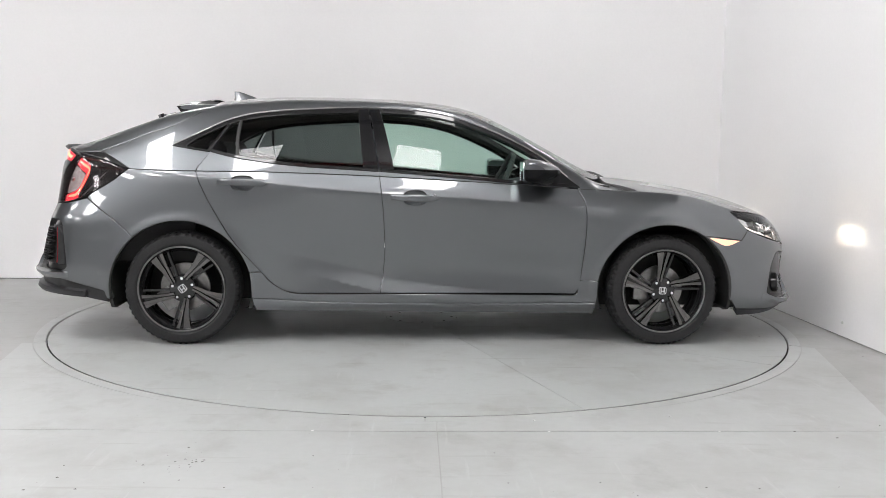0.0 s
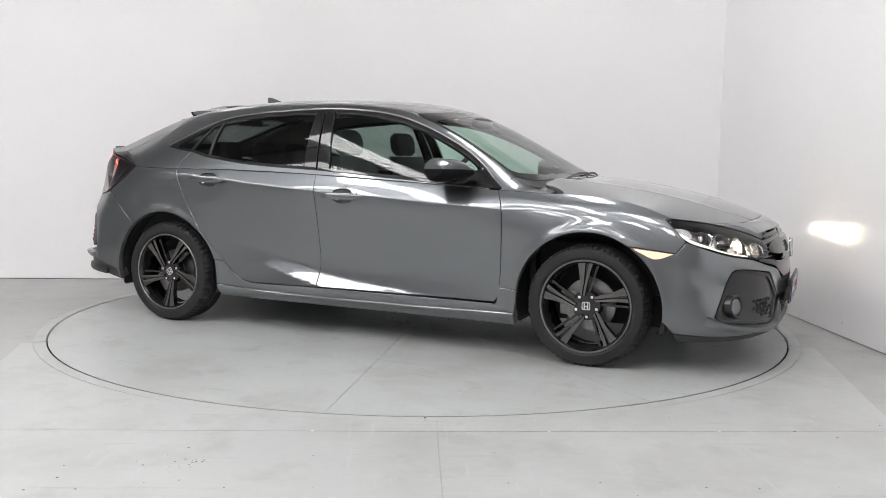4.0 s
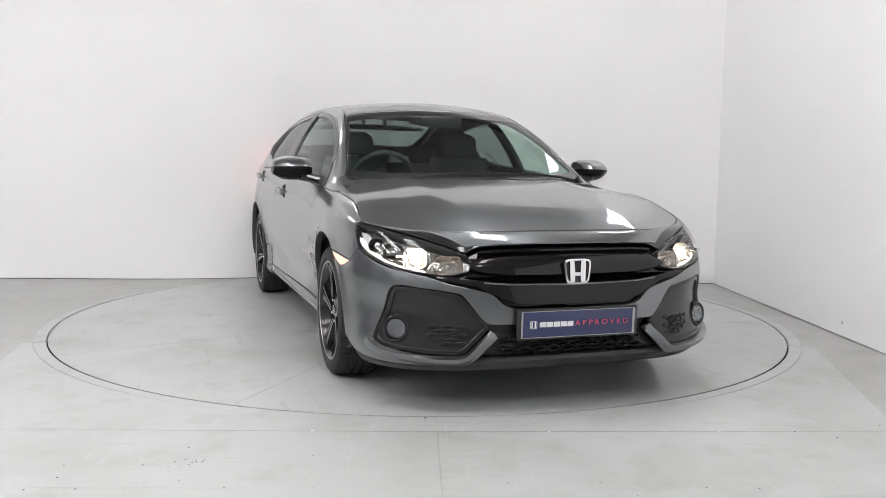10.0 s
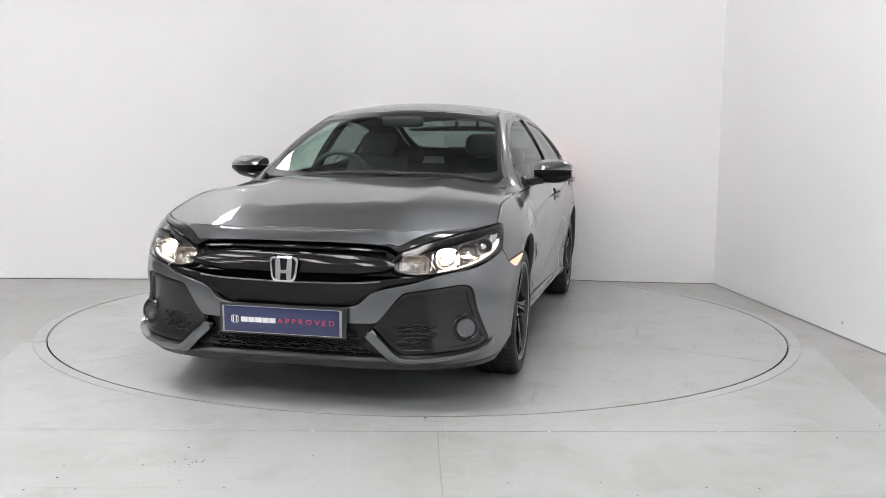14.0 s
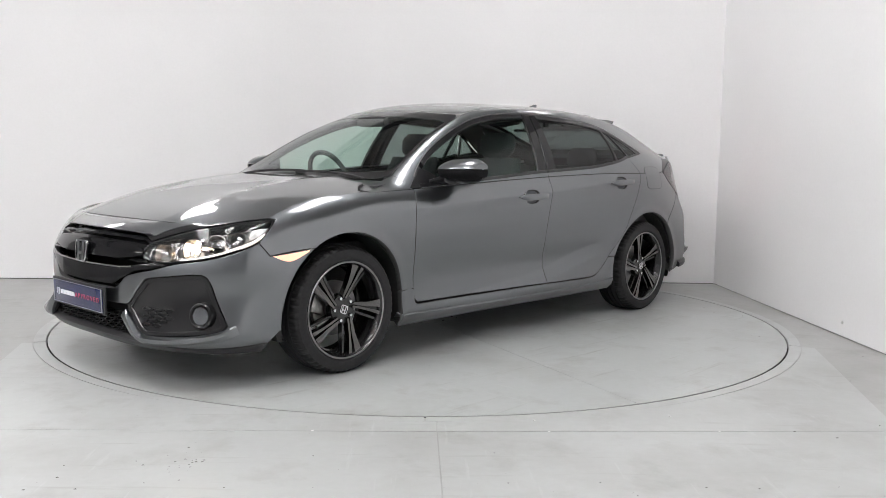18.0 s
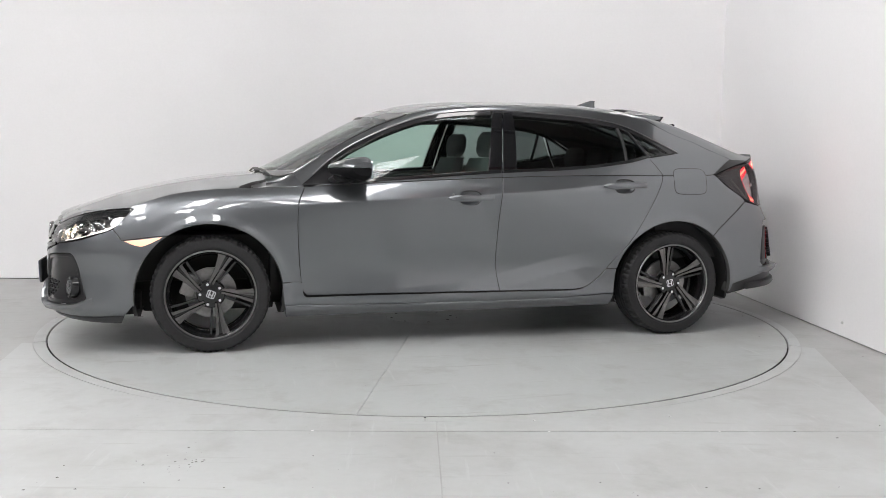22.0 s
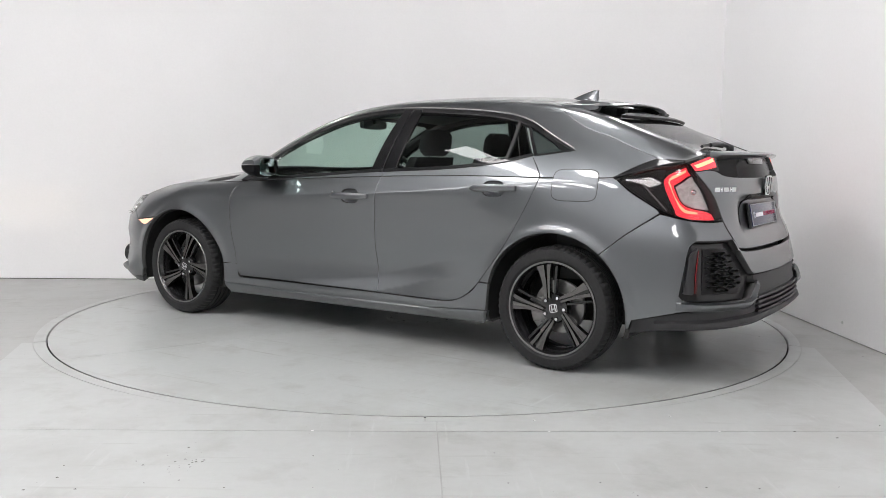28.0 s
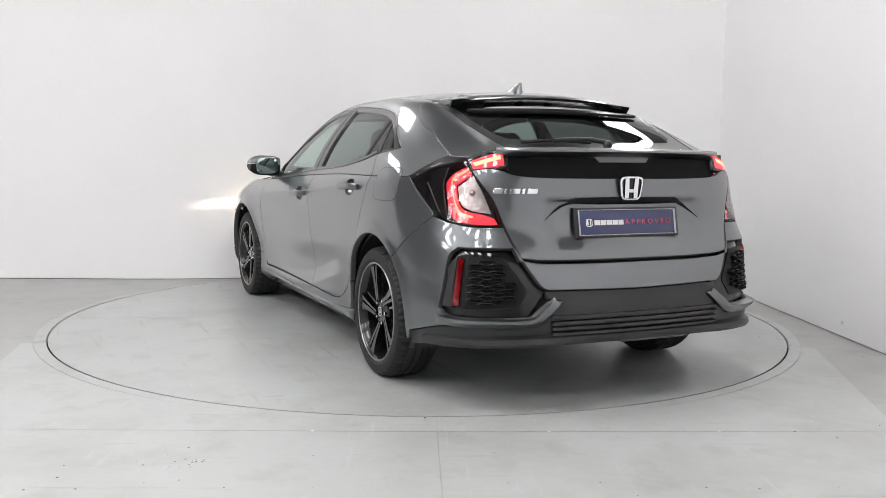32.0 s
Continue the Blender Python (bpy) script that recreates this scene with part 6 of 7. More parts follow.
# rear bumper
rb_half = [[rr(5.7215, 0.619), rr(5.45, 0.619), rr(5.25, 0.624), rr(5.165, 0.638)], [rr(5.165, 0.640), rr(5.10, 0.768)], [rr(5.10, 0.768), rr(4.95, 0.768), rr(4.83, 0.779), rr(4.706, 0.8025)], [rr(4.7035, 0.8015), rr(4.551, 0.699), bx(-1.5995, 0.599)],
           arch(1, 130.4, 188, 0.384, 12), [bx(-1.752, 0.26), bx(-1.765, 0.297)], [rr(4.60, 0.300), rr(4.70, 0.325), rr(4.80, 0.350), rr(4.876, 0.362), rr(5.05, 0.366), rr(5.20, 0.366)], [rr(5.215, 0.37), rr(5.344, 0.468)], [rr(5.344, 0.470), rr(5.285, 0.474)], [rr(5.285, 0.474), rr(5.205, 0.410)],
           [rr(5.195, 0.408), rr(5.05, 0.404), rr(4.86, 0.402), rr(4.822, 0.415)], [rr(4.810, 0.430), rr(4.83, 0.55), rr(4.852, 0.655), rr(4.885, 0.682)], [rr(4.89, 0.684), rr(5.137, 0.684)], [rr(5.145, 0.680), rr(5.245, 0.535), rr(5.27, 0.518)], [rr(5.28, 0.515), rr(5.45, 0.512), rr(5.7215, 0.508)]]
rear_bumper = panel_of("rear_bumper", both_rear(loop(*rb_half)), body, [PAINT, INNER], car, "grey metallic rear bumper with angular blades", step=0.022, depth=0.03, back=1, gap=0.0018)
VENT = [rr(4.848, 0.412), rr(5.19, 0.416), rr(5.262, 0.516), rr(5.133, 0.676), rr(4.888, 0.676), rr(4.85, 0.62), rr(4.815, 0.43)]
for side in (1, -1):
    vt = panel_of("vent", loop(VENT[:2], VENT[1:3], VENT[2:4], VENT[3:5], VENT[4:7]), body, GLOSS_BLACK, rear_bumper, "black angular vent panel", side, step=0.02, lift=-0.036, depth=0.02, gap=-0.012)
    panel_of("vent_plate", loop([rr(4.93, 0.655), rr(5.10, 0.655)], [rr(5.19, 0.53), rr(5.195, 0.51)], [rr(5.15, 0.44), rr(4.92, 0.437)]), body, MESH_BLACK, vt, "", side, step=0.02, lift=-0.030, depth=0.006, gap=0.0)
    panel_of("vent_facet", loop([rr(4.850, 0.612), rr(4.893, 0.655)], [rr(4.893, 0.645), rr(4.880, 0.54), rr(4.876, 0.444)], [rr(4.87, 0.436), rr(4.828, 0.440)], [rr(4.828, 0.445), rr(4.845, 0.56)]), body, BLACK_PLASTIC, vt, "", side, step=0.014, lift=-0.004, depth=0.032, gap=0.001)
    rows = []
    for t in np.linspace(0, 1, 14):
        u, z = 4.879 + 0.016 * t ** 1.6, 0.446 + 0.196 * t
        sec = []
        for du, d in ((0.0, -0.006), (0.002, -0.004), (0.017, -0.030), (0.012, -0.034)):
            p, n = body(np.array(u + du + RU), np.array(z))
            sec.append((p + n * d) * np.array([1, side, 1]))
        rows.append(sec)
    part("reflector", loft(bmesh.new(), rows), RED_REFLECTOR, vt, "red reflector strip")
    hx = mesh_infill(vt, "vent_mesh", [rr(4.93, 0.645), rr(5.09, 0.645), rr(5.18, 0.52), rr(5.14, 0.448), rr(4.93, 0.446)], body, 0.026, 0.020, MESH_BLACK, -0.006, 2.2)
    if side < 0:
        for v in hx.data.vertices:
            v.co.y = -v.co.y
        hx.data.flip_normals()
panel_of("bumper_liner", both_rear(loop([rr(5.7215, 0.74), rr(5.3, 0.74), rr(4.92, 0.72)], [rr(4.90, 0.70), rr(4.76, 0.60), rr(4.76, 0.36)], [rr(4.78, 0.34), rr(5.2, 0.33), rr(5.7215, 0.33)])), body, INNER, rear_bumper, step=0.06, lift=-0.07, depth=0.004)
blade(rear_bumper, [rr(5.315, 0.470), rr(5.26, 0.424), rr(5.21, 0.388), rr(5.05, 0.383), rr(4.90, 0.381), rr(4.80, 0.384)], 0.040, 0.028)
df_half = [[rr(5.7215, 0.505), rr(5.45, 0.509), rr(5.28, 0.512)], [rr(5.285, 0.48), rr(5.344, 0.465), rr(5.21, 0.362)], [rr(5.20, 0.362), rr(4.876, 0.358), rr(4.80, 0.346), rr(4.60, 0.296)], [rr(4.585, 0.23), rr(4.70, 0.252), rr(4.79, 0.280), rr(5.0, 0.288), rr(5.2, 0.292), rr(5.30, 0.302), rr(5.7215, 0.304)]]
diff = panel_of("diffuser", both_rear(loop(*df_half)), body, [BLACK_PLASTIC, INNER], rear_bumper, "black lower bumper", step=0.025, lift=-0.012, depth=0.06, back=1, gap=0.0)
for z in (0.335, 0.358, 0.381, 0.404):
    rows = []
    for u in np.linspace(-0.43, 0.43, 31):
        sec = []
        for dz, d in ((-0.009, -0.014), (-0.006, 0.006), (0.004, 0.004), (0.009, -0.014)):
            p, n = body(np.array(U_END + u), np.array(z + dz))
            sec.append(p + n * d)
        rows.append(sec)
    part("diffuser_slat", loft(bmesh.new(), rows), BLACK_PLASTIC, rear_bumper)
rows = []
for u in np.linspace(-1.02, 1.02, 71):
    w = abs(u)
    zz = 0.300 - 0.028 * max(0, (w - 0.60) / 0.42)
    out = 0.012 + 0.014 * math.exp(-((w - 0.55) / 0.2) ** 2)
    sec = []
    for dz, d in ((0.03, -0.012), (0.022, out * 0.5), (0.006, out), (-0.008, out * 0.8), (-0.012, -0.05)):
        p, n = body(np.array(U_END + u), np.array(zz + dz))
        sec.append(p + n * d)
    rows.append(sec)
part("rear_lip", loft(bmesh.new(), rows), BLACK_PLASTIC, rear_bumper, "black lower lip", angle=40)

# roof spoiler: a wing on two feet with a slot under it
rows = []
for w in np.linspace(-1, 1, 49):
    y = 0.520 * w
    k = abs(w)
    p, n = green(np.array(-1.225), np.array(qt(-1.225, y)[1]))
    x1 = -1.505 + 0.085 * k ** 2.5
    z1 = 1.352 - 0.030 * k ** 2
    z0 = p[2]
    free = min(1.0, max(0.0, (0.80 - k) / 0.06))
    if free > 0.5:
        # the middle stands clear of the roof's edge
        rows.append([(-1.262, y, z0 + 0.009), (-1.275, y, z0 + 0.013), (-1.38, y, (z0 * 0.4 + z1 * 0.6) + 0.010), (x1 + 0.012, y, z1 + 0.004), (x1, y, z1 - 0.004),
                     (x1 + 0.01, y, z1 - 0.010), (-1.40, y, z1 - 0.008), (-1.31, y, z0 * 0.75 + z1 * 0.25 - 0.002), (-1.27, y, z0 + 0.004)])
        continue
    rows.append([(-1.205, y, z0 + 0.001), (-1.26, y, z0 + 0.000), (-1.38, y, (z0 * 0.4 + z1 * 0.6) + 0.004), (x1 + 0.012, y, z1 + 0.003), (x1, y, z1 - 0.004),
                 (x1 + 0.01, y, z1 - 0.014), (-1.40, y, z1 - 0.016), (-1.31, y, z1 - 0.022), (-1.24, y, z0 - 0.022)])
# pale strip whose colour stands in for the light seen in the slot
slot = [qt(x, y) for x, y in ((-1.505, 0.0), (-1.505, 0.20), (-1.497, 0.33), (-1.507, 0.40))]
slot2 = [qt(x, y) for x, y in ((-1.517, 0.405), (-1.537, 0.38), (-1.560, 0.22), (-1.566, 0.0))]
panel_of("slot_light", loop(slot, slot2, across(slot2), across(slot)), green, SLOT_LIGHT, tailgate, "pale strip painted for the light in the roof spoiler slot", step=0.03, lift=0.002, depth=0.006, gap=0.0, roll=0.001)
sill = [qt(x, y) for x, y in ((-1.572, 0.0), (-1.567, 0.22), (-1.546, 0.39), (-1.520, 0.47))]
sill2 = [qt(x, y) for x, y in ((-1.532, 0.485), (-1.570, 0.40), (-1.600, 0.22), (-1.606, 0.0))]
panel_of("spoiler_base", loop(sill, sill2, across(sill2), across(sill)), green, DEEP_BLACK, tailgate, "black lower edge of the spoiler", step=0.03, lift=0.016, depth=0.014, gap=0.0, roll=0.003)
rs = part("roof_spoiler", loft(bmesh.new(), rows), PAINT, car, "grey roof spoiler with a slot", angle=40)
for side in (1, -1):
    bm = bmesh.new()
    rws = []
    for y, dz in ((0.518, 0.0), (0.50, -0.003), (0.44, -0.006), (0.34, -0.010)):
        pts = []
        for x, top in ((-1.24, 1), (-1.44 - 0.02 * (0.52 - y) / 0.18, 1), (-1.415, 0), (-1.24, 0)):
            g = green(np.array(x), np.array(qt(x, y)[1]))[0][2]
            zt = 1.335 + 0.012 * (0.52 - y) / 0.18 if x < -1.3 else g + 0.0
            pts.append((x, side * y, zt - 0.010 if top else g - 0.004))
        rws.append(pts)
    part("spoiler_foot", loft(bm, rws), GLOSS_BLACK, rs, "", angle=30)
for y in (-0.05, 0.12):
    part("spoiler_stem", boxes(((-1.40, y - 0.012, 1.29), (-1.36, y + 0.012, 1.335))), GLOSS_BLACK, rs)
bm = bmesh.new()
loft(bm, [[(x, y * 1.0, z) for x, y in oval(cx, 0, lx, wy, 20, 2.2)] for z, cx, lx, wy in ((1.378, -1.105, 0.096, 0.038), (1.394, -1.114, 0.086, 0.031), (1.414, -1.134, 0.062, 0.018), (1.434, -1.162, 0.034, 0.010), (1.446, -1.182, 0.016, 0.005))])
part("antenna_fin", bm, PAINT, car, "grey shark fin antenna")

# number plates with the dealer's lettering
PLATE_BLUE = material("plate_blue", (0.022, 0.030, 0.105), rough=0.22, coat=0.6, grain=0.05, scale=30)
PLATE_EDGE = material("plate_silver_edge", (0.42, 0.43, 0.45), rough=0.3, metal=0.6)
WHITE_INK = material("white_print", (0.80, 0.80, 0.82), rough=0.4)
PINK_INK = material("pink_print", (0.62, 0.06, 0.13), rough=0.4)


def number_plate(parent, at, label):
    """A blue plate in a dark tray; at maps the plate's own plane to its place on the car."""
    bm = boxes(((-0.275, -0.064, -0.012), (0.275, 0.064, -0.001), 0.002))
    bm.transform(at)
    tray = part("number_plate", bm, BLACK_PLASTIC, parent, label)
    for name, a, b, mat in (("plate_face", (-0.26, -0.0555, 0.0), (0.26, 0.0555, 0.004), PLATE_BLUE),):
        bm = boxes((a, b, 0.001))
        bm.transform(at)
        part(name, bm, mat, tray)
    for a in ((-0.2595, -0.252), (0.249, 0.2595)):
        bm = boxes(((a[0], -0.055, 0.0042), (a[1], 0.055, 0.0052)))
        bm.transform(at)
        part("plate_edge", bm, PLATE_EDGE, tray)
    for a in ((-0.0553, -0.0525), (0.0525, 0.0553)):
        bm = boxes(((-0.25, a[0], 0.0042), (0.248, a[1], 0.0050)))
        bm.transform(at)
        part("plate_edge", bm, PLATE_EDGE, tray)
    # emblem and maker's word as plain shapes
    bm = bmesh.new()
    o, i = oval(-0.205, -0.001, 0.016, 0.016, 28, 5), oval(-0.205, -0.001, 0.0135, 0.0135, 28, 5)
    loft(bm, [[(*q, 0.0042) for q in i], [(*q, 0.0050) for q in i], [(*q, 0.0050) for q in o], [(*q, 0.0042) for q in o]], True, False)
    for sg in (1, -1):
        box(bm, (-0.205 + sg * 0.0045, -0.012, 0.0042), (-0.205 + sg * 0.0095, 0.011, 0.0050))
    bm.transform(at)
    part("plate_emblem", bm, WHITE_INK, tray)
    x = -0.178
    for wd in (0.030, 0.027, 0.029, 0.027, 0.027):
        bm = boxes(((x, -0.0115, 0.0042), (x + wd, 0.0095, 0.0050)))
        bm.transform(at)
        part("plate_word_bar", bm, WHITE_INK, tray)
        x += wd + 0.003
    cu = bpy.data.curves.new("plate_word", "FONT")
    cu.body = "APPROVED"
    cu.size, cu.extrude, cu.space_character = 0.031, 0.0006, 1.55
    cu.align_x, cu.align_y = "LEFT", "CENTER"
    tmp = bpy.data.objects.new("plate_word", cu)
    scene.collection.objects.link(tmp)
    me = bpy.data.meshes.new_from_object(tmp.evaluated_get(bpy.context.evaluated_depsgraph_get()))
    bpy.data.objects.remove(tmp)
    w = max(v.co.x for v in me.vertices)
    me.transform(at @ Matrix.Translation((-0.018, -0.001, 0.0048)) @ Matrix.Diagonal((0.245 / w, 1, 1, 1)))
    me.materials.append(PINK_INK)
    ob = new("plate_word", me)
    ob.parent = tray
    tagged(ob, "pink word on the plate")
    return tray


def plate_at(x, z, facing, tilt):
    m = Matrix(((0, 0, facing, x), (facing, 0, 0, 0), (0, 1, 0, z), (0, 0, 0, 1)))
    return m @ Matrix.Rotation(radians(tilt), 4, "X")


number_plate(front_bumper, plate_at(2.283, 0.380, 1, 2), "blue show plate with white and pink print")
number_plate(tailgate, plate_at(-2.140, 0.783, -1, -11), "blue show plate with white and pink print")

# ---- wheels ----
def revolve(profile, n=72, wobble=None):
    """Turn a profile of (radius, y) round the wheel's axle."""
    bm = bmesh.new()
    rows = []
    for i in range(n):
        t = 2 * math.pi * i / n
        row = []
        for j, (r, y) in enumerate(profile):
            k = r - (wobble(i, j) if wobble else 0)
            row.append(bm.verts.new((k * math.cos(t), y, k * math.sin(t))))
        rows.append(row)
    for i in range(n):
        a, b = rows[i], rows[(i + 1) % n]
        for j in range(len(profile) - 1):
            bm.faces.new((a[j], b[j], b[j + 1], a[j + 1]))
    return bm


def extrude_y(pts, y0, y1, taper=1.0):
    """A solid over an outline in the wheel's plane."""
    bm = bmesh.new()
    cx, cz = sum(p[0] for p in pts) / len(pts), sum(p[1] for p in pts) / len(pts)
    a = [bm.verts.new((x, y1, z)) for x, z in pts]
    b = [bm.verts.new((cx + (x - cx) * taper, y0, cz + (z - cz) * taper)) for x, z in pts]
    bm.faces.new(a), bm.faces.new(b[::-1])
    for i in range(len(pts)):
        j = (i + 1) % len(pts)
        bm.faces.new((a[i], b[i], b[j], a[j]))
    return bm


R_TYRE, R_RIM = 0.3125, 0.238
RIM_BLACK = material("gloss_black_alloy", (0.012, 0.012, 0.013), rough=0.2, coat=0.35)
wheel = part("wheel", revolve([(0.212, -0.17), (0.225, -0.16), (0.212, -0.14), (0.205, -0.06), (0.210, -0.03), (0.222, 0.004), (0.229, 0.012), (R_RIM, 0.012), (R_RIM + 0.002, 0.004), (0.226, -0.005), (0.226, -0.17), (0.212, -0.17)]), RIM_BLACK, car,
             "five-spoke black and machined alloy wheel", angle=30)
part("rim_edge", revolve([(0.2290, 0.0105), (0.2315, 0.0145), (0.2365, 0.0150), (0.2390, 0.012)], 96), SATIN, wheel, "thin machined rim edge")
prof = [(0.226, -0.165), (0.236, -0.190), (0.262, -0.198), (0.290, -0.194), (0.303, -0.184), (0.310, -0.168)]
for c in (-0.140, -0.105, -0.070, -0.035):
    prof += [(R_TYRE, c - 0.010), (R_TYRE - 0.006, c - 0.008), (R_TYRE - 0.006, c - 0.002), (R_TYRE, c)]
prof += [(0.310, -0.010), (0.304, 0.004), (0.292, 0.014), (0.270, 0.019), (0.252, 0.018), (0.2395, 0.010), (R_RIM, 0.002), (0.226, -0.02)]
shoulder = {5, 6, len(prof) - 9, len(prof) - 8, len(prof) - 7}
part("tyre", revolve(prof, 180, lambda i, j: 0.0065 if j in shoulder and i % 3 == 0 else 0.0), RUBBER, wheel, "black road tyre", angle=25)
PX = 0.000952
wide = [(-50, 246), (-20, 252), (-4, 250), (-9, 190), (-12, 140), (-20, 90), (-26, 52), (-36, 62), (-36, 100), (-34, 140), (-40, 190)]
thin = [(20, 249), (41, 245), (27, 205), (11, 150), (1, 105), (-8, 54), (-18, 56), (-12, 100), (-2, 150), (8, 200)]
mid = [(-4, 248), (20, 249), (8, 195), (-6, 140), (-14, 90), (-18, 50), (-26, 52), (-20, 90), (-12, 140), (-9, 190)]
web = [(60, 244), (72, 240), (46, 160), (24, 90), (12, 60), (4, 66), (14, 95), (34, 165)]
for i in range(5):
    turn = Matrix.Rotation(radians(72 * i), 4, "Y")
    for name, pts, y0, y1, mat, tp in (("spoke_face", wide, -0.030, 0.004, SPOKE, 1.0), ("spoke_face", thin, -0.030, 0.004, SPOKE, 1.0), ("spoke_back", mid, -0.040, -0.010, RIM_BLACK, 1.1), ("spoke_web", web, -0.045, -0.014, RIM_BLACK, 1.1)):
        bm = extrude_y([(-x * PX, z * PX) for x, z in pts], y0, y1, tp)
        for v in bm.verts:
            r = math.hypot(v.co.x, v.co.z)
            v.co.y -= 0.020 * max(0.0, 1 - (r / 0.236)) ** 1.2
        bm.transform(turn)
        part(name, bm, mat, wheel, smooth=False)
    bm = revolve([(0.0005, -0.012), (0.0075, -0.012), (0.0085, -0.016), (0.009, -0.035)], 12)
    bm.transform(Matrix.Rotation(radians(72 * i - 32), 4, "Y") @ Matrix.Translation((0, 0, 0.056)))
    part("wheel_bolt", bm, CHROME, wheel)
part("wheel_hub", revolve([(0.0005, -0.016), (0.030, -0.016), (0.040, -0.019), (0.070, -0.022), (0.076, -0.032), (0.078, -0.055)], 40), RIM_BLACK, wheel)
bm = bmesh.new()
o, i_ = oval(0, 0, 0.022, 0.021, 28, 5), oval(0, 0, 0.018, 0.017, 28, 5)
loft(bm, [[(x, -0.015, z) for x, z in i_], [(x, -0.011, z) for x, z in i_], [(x, -0.011, z) for x, z in o], [(x, -0.015, z) for x, z in o]], True, False)
for sg in (1, -1):
    box(bm, (sg * 0.006, -0.015, -0.015), (sg * 0.012, -0.012, 0.015))
box(bm, (-0.007, -0.015, -0.006), (0.007, -0.0125, -0.001))
part("cap_badge", bm, CHROME, wheel, "chrome cap badge")
part("brake_disc", revolve([(0.07, -0.085), (0.135, -0.085), (0.135, -0.105), (0.07, -0.105)], 48), STEEL, wheel, "steel brake disc")
part("brake_drum", revolve([(0.0005, -0.075), (0.066, -0.075), (0.07, -0.11)], 32), STEEL, wheel)
bm = boxes(((0.075, -0.12, -0.06), (0.155, -0.065, 0.06), 0.01))
part("brake_caliper", bm, STEEL, wheel)
SPIN = {(0, 1): -22, (0, -1): 0, (1, 1): 12, (1, -1): 36}
TRACK = ((1.3485, 0.862), (-1.3485, 0.868))
for k, (wx, wy) in enumerate(TRACK):
    for side in (1, -1):
        m = pose(wx, side * (wy - 0.012), 0.3105) @ Matrix.Rotation(0 if side > 0 else math.pi, 4, "Z") @ Matrix.Rotation(radians(SPIN[(k, side)]), 4, "Y")
        if k == 0 and side == 1:
            wheel.matrix_basis = m
        else:
            copy_thing(wheel, m)

# wheel wells and underside
for k, (ax_, az_) in enumerate(ARCHES):
    for side in (1, -1):
        bm = bmesh.new()
        rows = []
        for a in np.linspace(-28, 208, 40):
            c, s = math.cos(radians(a)), math.sin(radians(a))
            rows.append([(ax_ + r * c, side * y, max(0.205, az_ + r * s)) for r, y in ((0.379, 0.845), (0.400, 0.835), (0.405, 0.50), (0.30, 0.495), (0.02, 0.495))])
        loft(bm, rows, False, False)
        part("wheel_liner", bm, LINER, car, "black wheel arch liner", smooth=True)
under = bmesh.new()
for lo, hi in (((-0.93, -0.74, 0.19), (0.93, 0.74, 0.30)), ((1.0, -0.50, 0.17), (1.72, 0.50, 0.36)), ((1.72, -0.62, 0.175), (2.10, 0.62, 0.30)), ((-1.78, -0.50, 0.20), (-0.93, 0.50, 0.42)), ((-2.08, -0.62, 0.27), (-1.76, 0.62, 0.45))):
    box(under, lo, hi, 0.02)
part("underbody", under, LINER, car, "dark underbody")
part("exhaust_box", boxes(((-1.98, -0.52, 0.20), (-1.80, -0.10, 0.30), 0.04)), STEEL, car, "dull steel exhaust silencer")
part("bulkhead", boxes(((1.0, -0.70, 0.30), (1.03, 0.70, 0.88)), ((1.03, -0.66, 0.36), (1.95, 0.66, 0.62), 0.03)), LINER, car)

# ---- cabin ----
def seat(x, y, rear=False):
    """A cloth seat with cushion, reclined back and headrest."""
    s = part("seat", boxes(((x - 0.24, y - 0.25, 0.38), (x + 0.28, y + 0.25, 0.56), 0.05)), FABRIC, car, "black cloth car seat")
    rows = []
    for t in np.linspace(0, 1, 9):
        zz = 0.50 + 0.55 * t
        w = 0.25 - 0.05 * t ** 3
        xx = x - 0.20 - 0.20 * t
        d = 0.075 - 0.02 * t
        rows.append([(xx + a, y + b, zz) for a, b in oval(0, 0, d, w, 20, 3.5)])
    part("seat_back", loft(bmesh.new(), rows), FABRIC, s)
    rows = []
    for t in np.linspace(0, 1, 7):
        k = 1 - abs(2 * t - 1) ** 4
        rows.append([(x - 0.415 - 0.02 * t + a, y + b, 1.055 + 0.155 * t) for a, b in oval(0, 0, 0.03 + 0.022 * k, 0.09 + 0.045 * k, 18, 3.0)])
    part("headrest", loft(bmesh.new(), rows), FABRIC, s, "cloth headrest")
    for o in (-0.05, 0.05):
        part("headrest_post", tube([(x - 0.405, y + o, 1.02), (x - 0.412, y + o, 1.075)], 0.006), CHROME, s)


for y in (0.37, -0.37):
    seat(0.10, y)
bench = part("rear_seat", boxes(((-0.98, -0.62, 0.36), (-0.50, 0.62, 0.56), 0.05)), FABRIC, car, "black cloth rear bench")
rows = [[(-0.95 - 0.26 * t + a, b, 0.52 + 0.48 * t) for a, b in oval(0, 0, 0.08, 0.62 - 0.04 * t, 24, 5)] for t in np.linspace(0, 1, 7)]
part("seat_back", loft(bmesh.new(), rows), FABRIC, bench)
for y in (0.40, 0.0, -0.40):
    rows = [[(-1.22 - 0.02 * t + a, y + b, 0.99 + 0.14 * t) for a, b in oval(0, 0, 0.045 * (1 - 0.5 * abs(2 * t - 1) ** 4), 0.12 * (1 - 0.3 * abs(2 * t - 1) ** 4), 18, 3)] for t in np.linspace(0, 1, 6)]
    part("headrest", loft(bmesh.new(), rows), FABRIC, bench)
rows = []
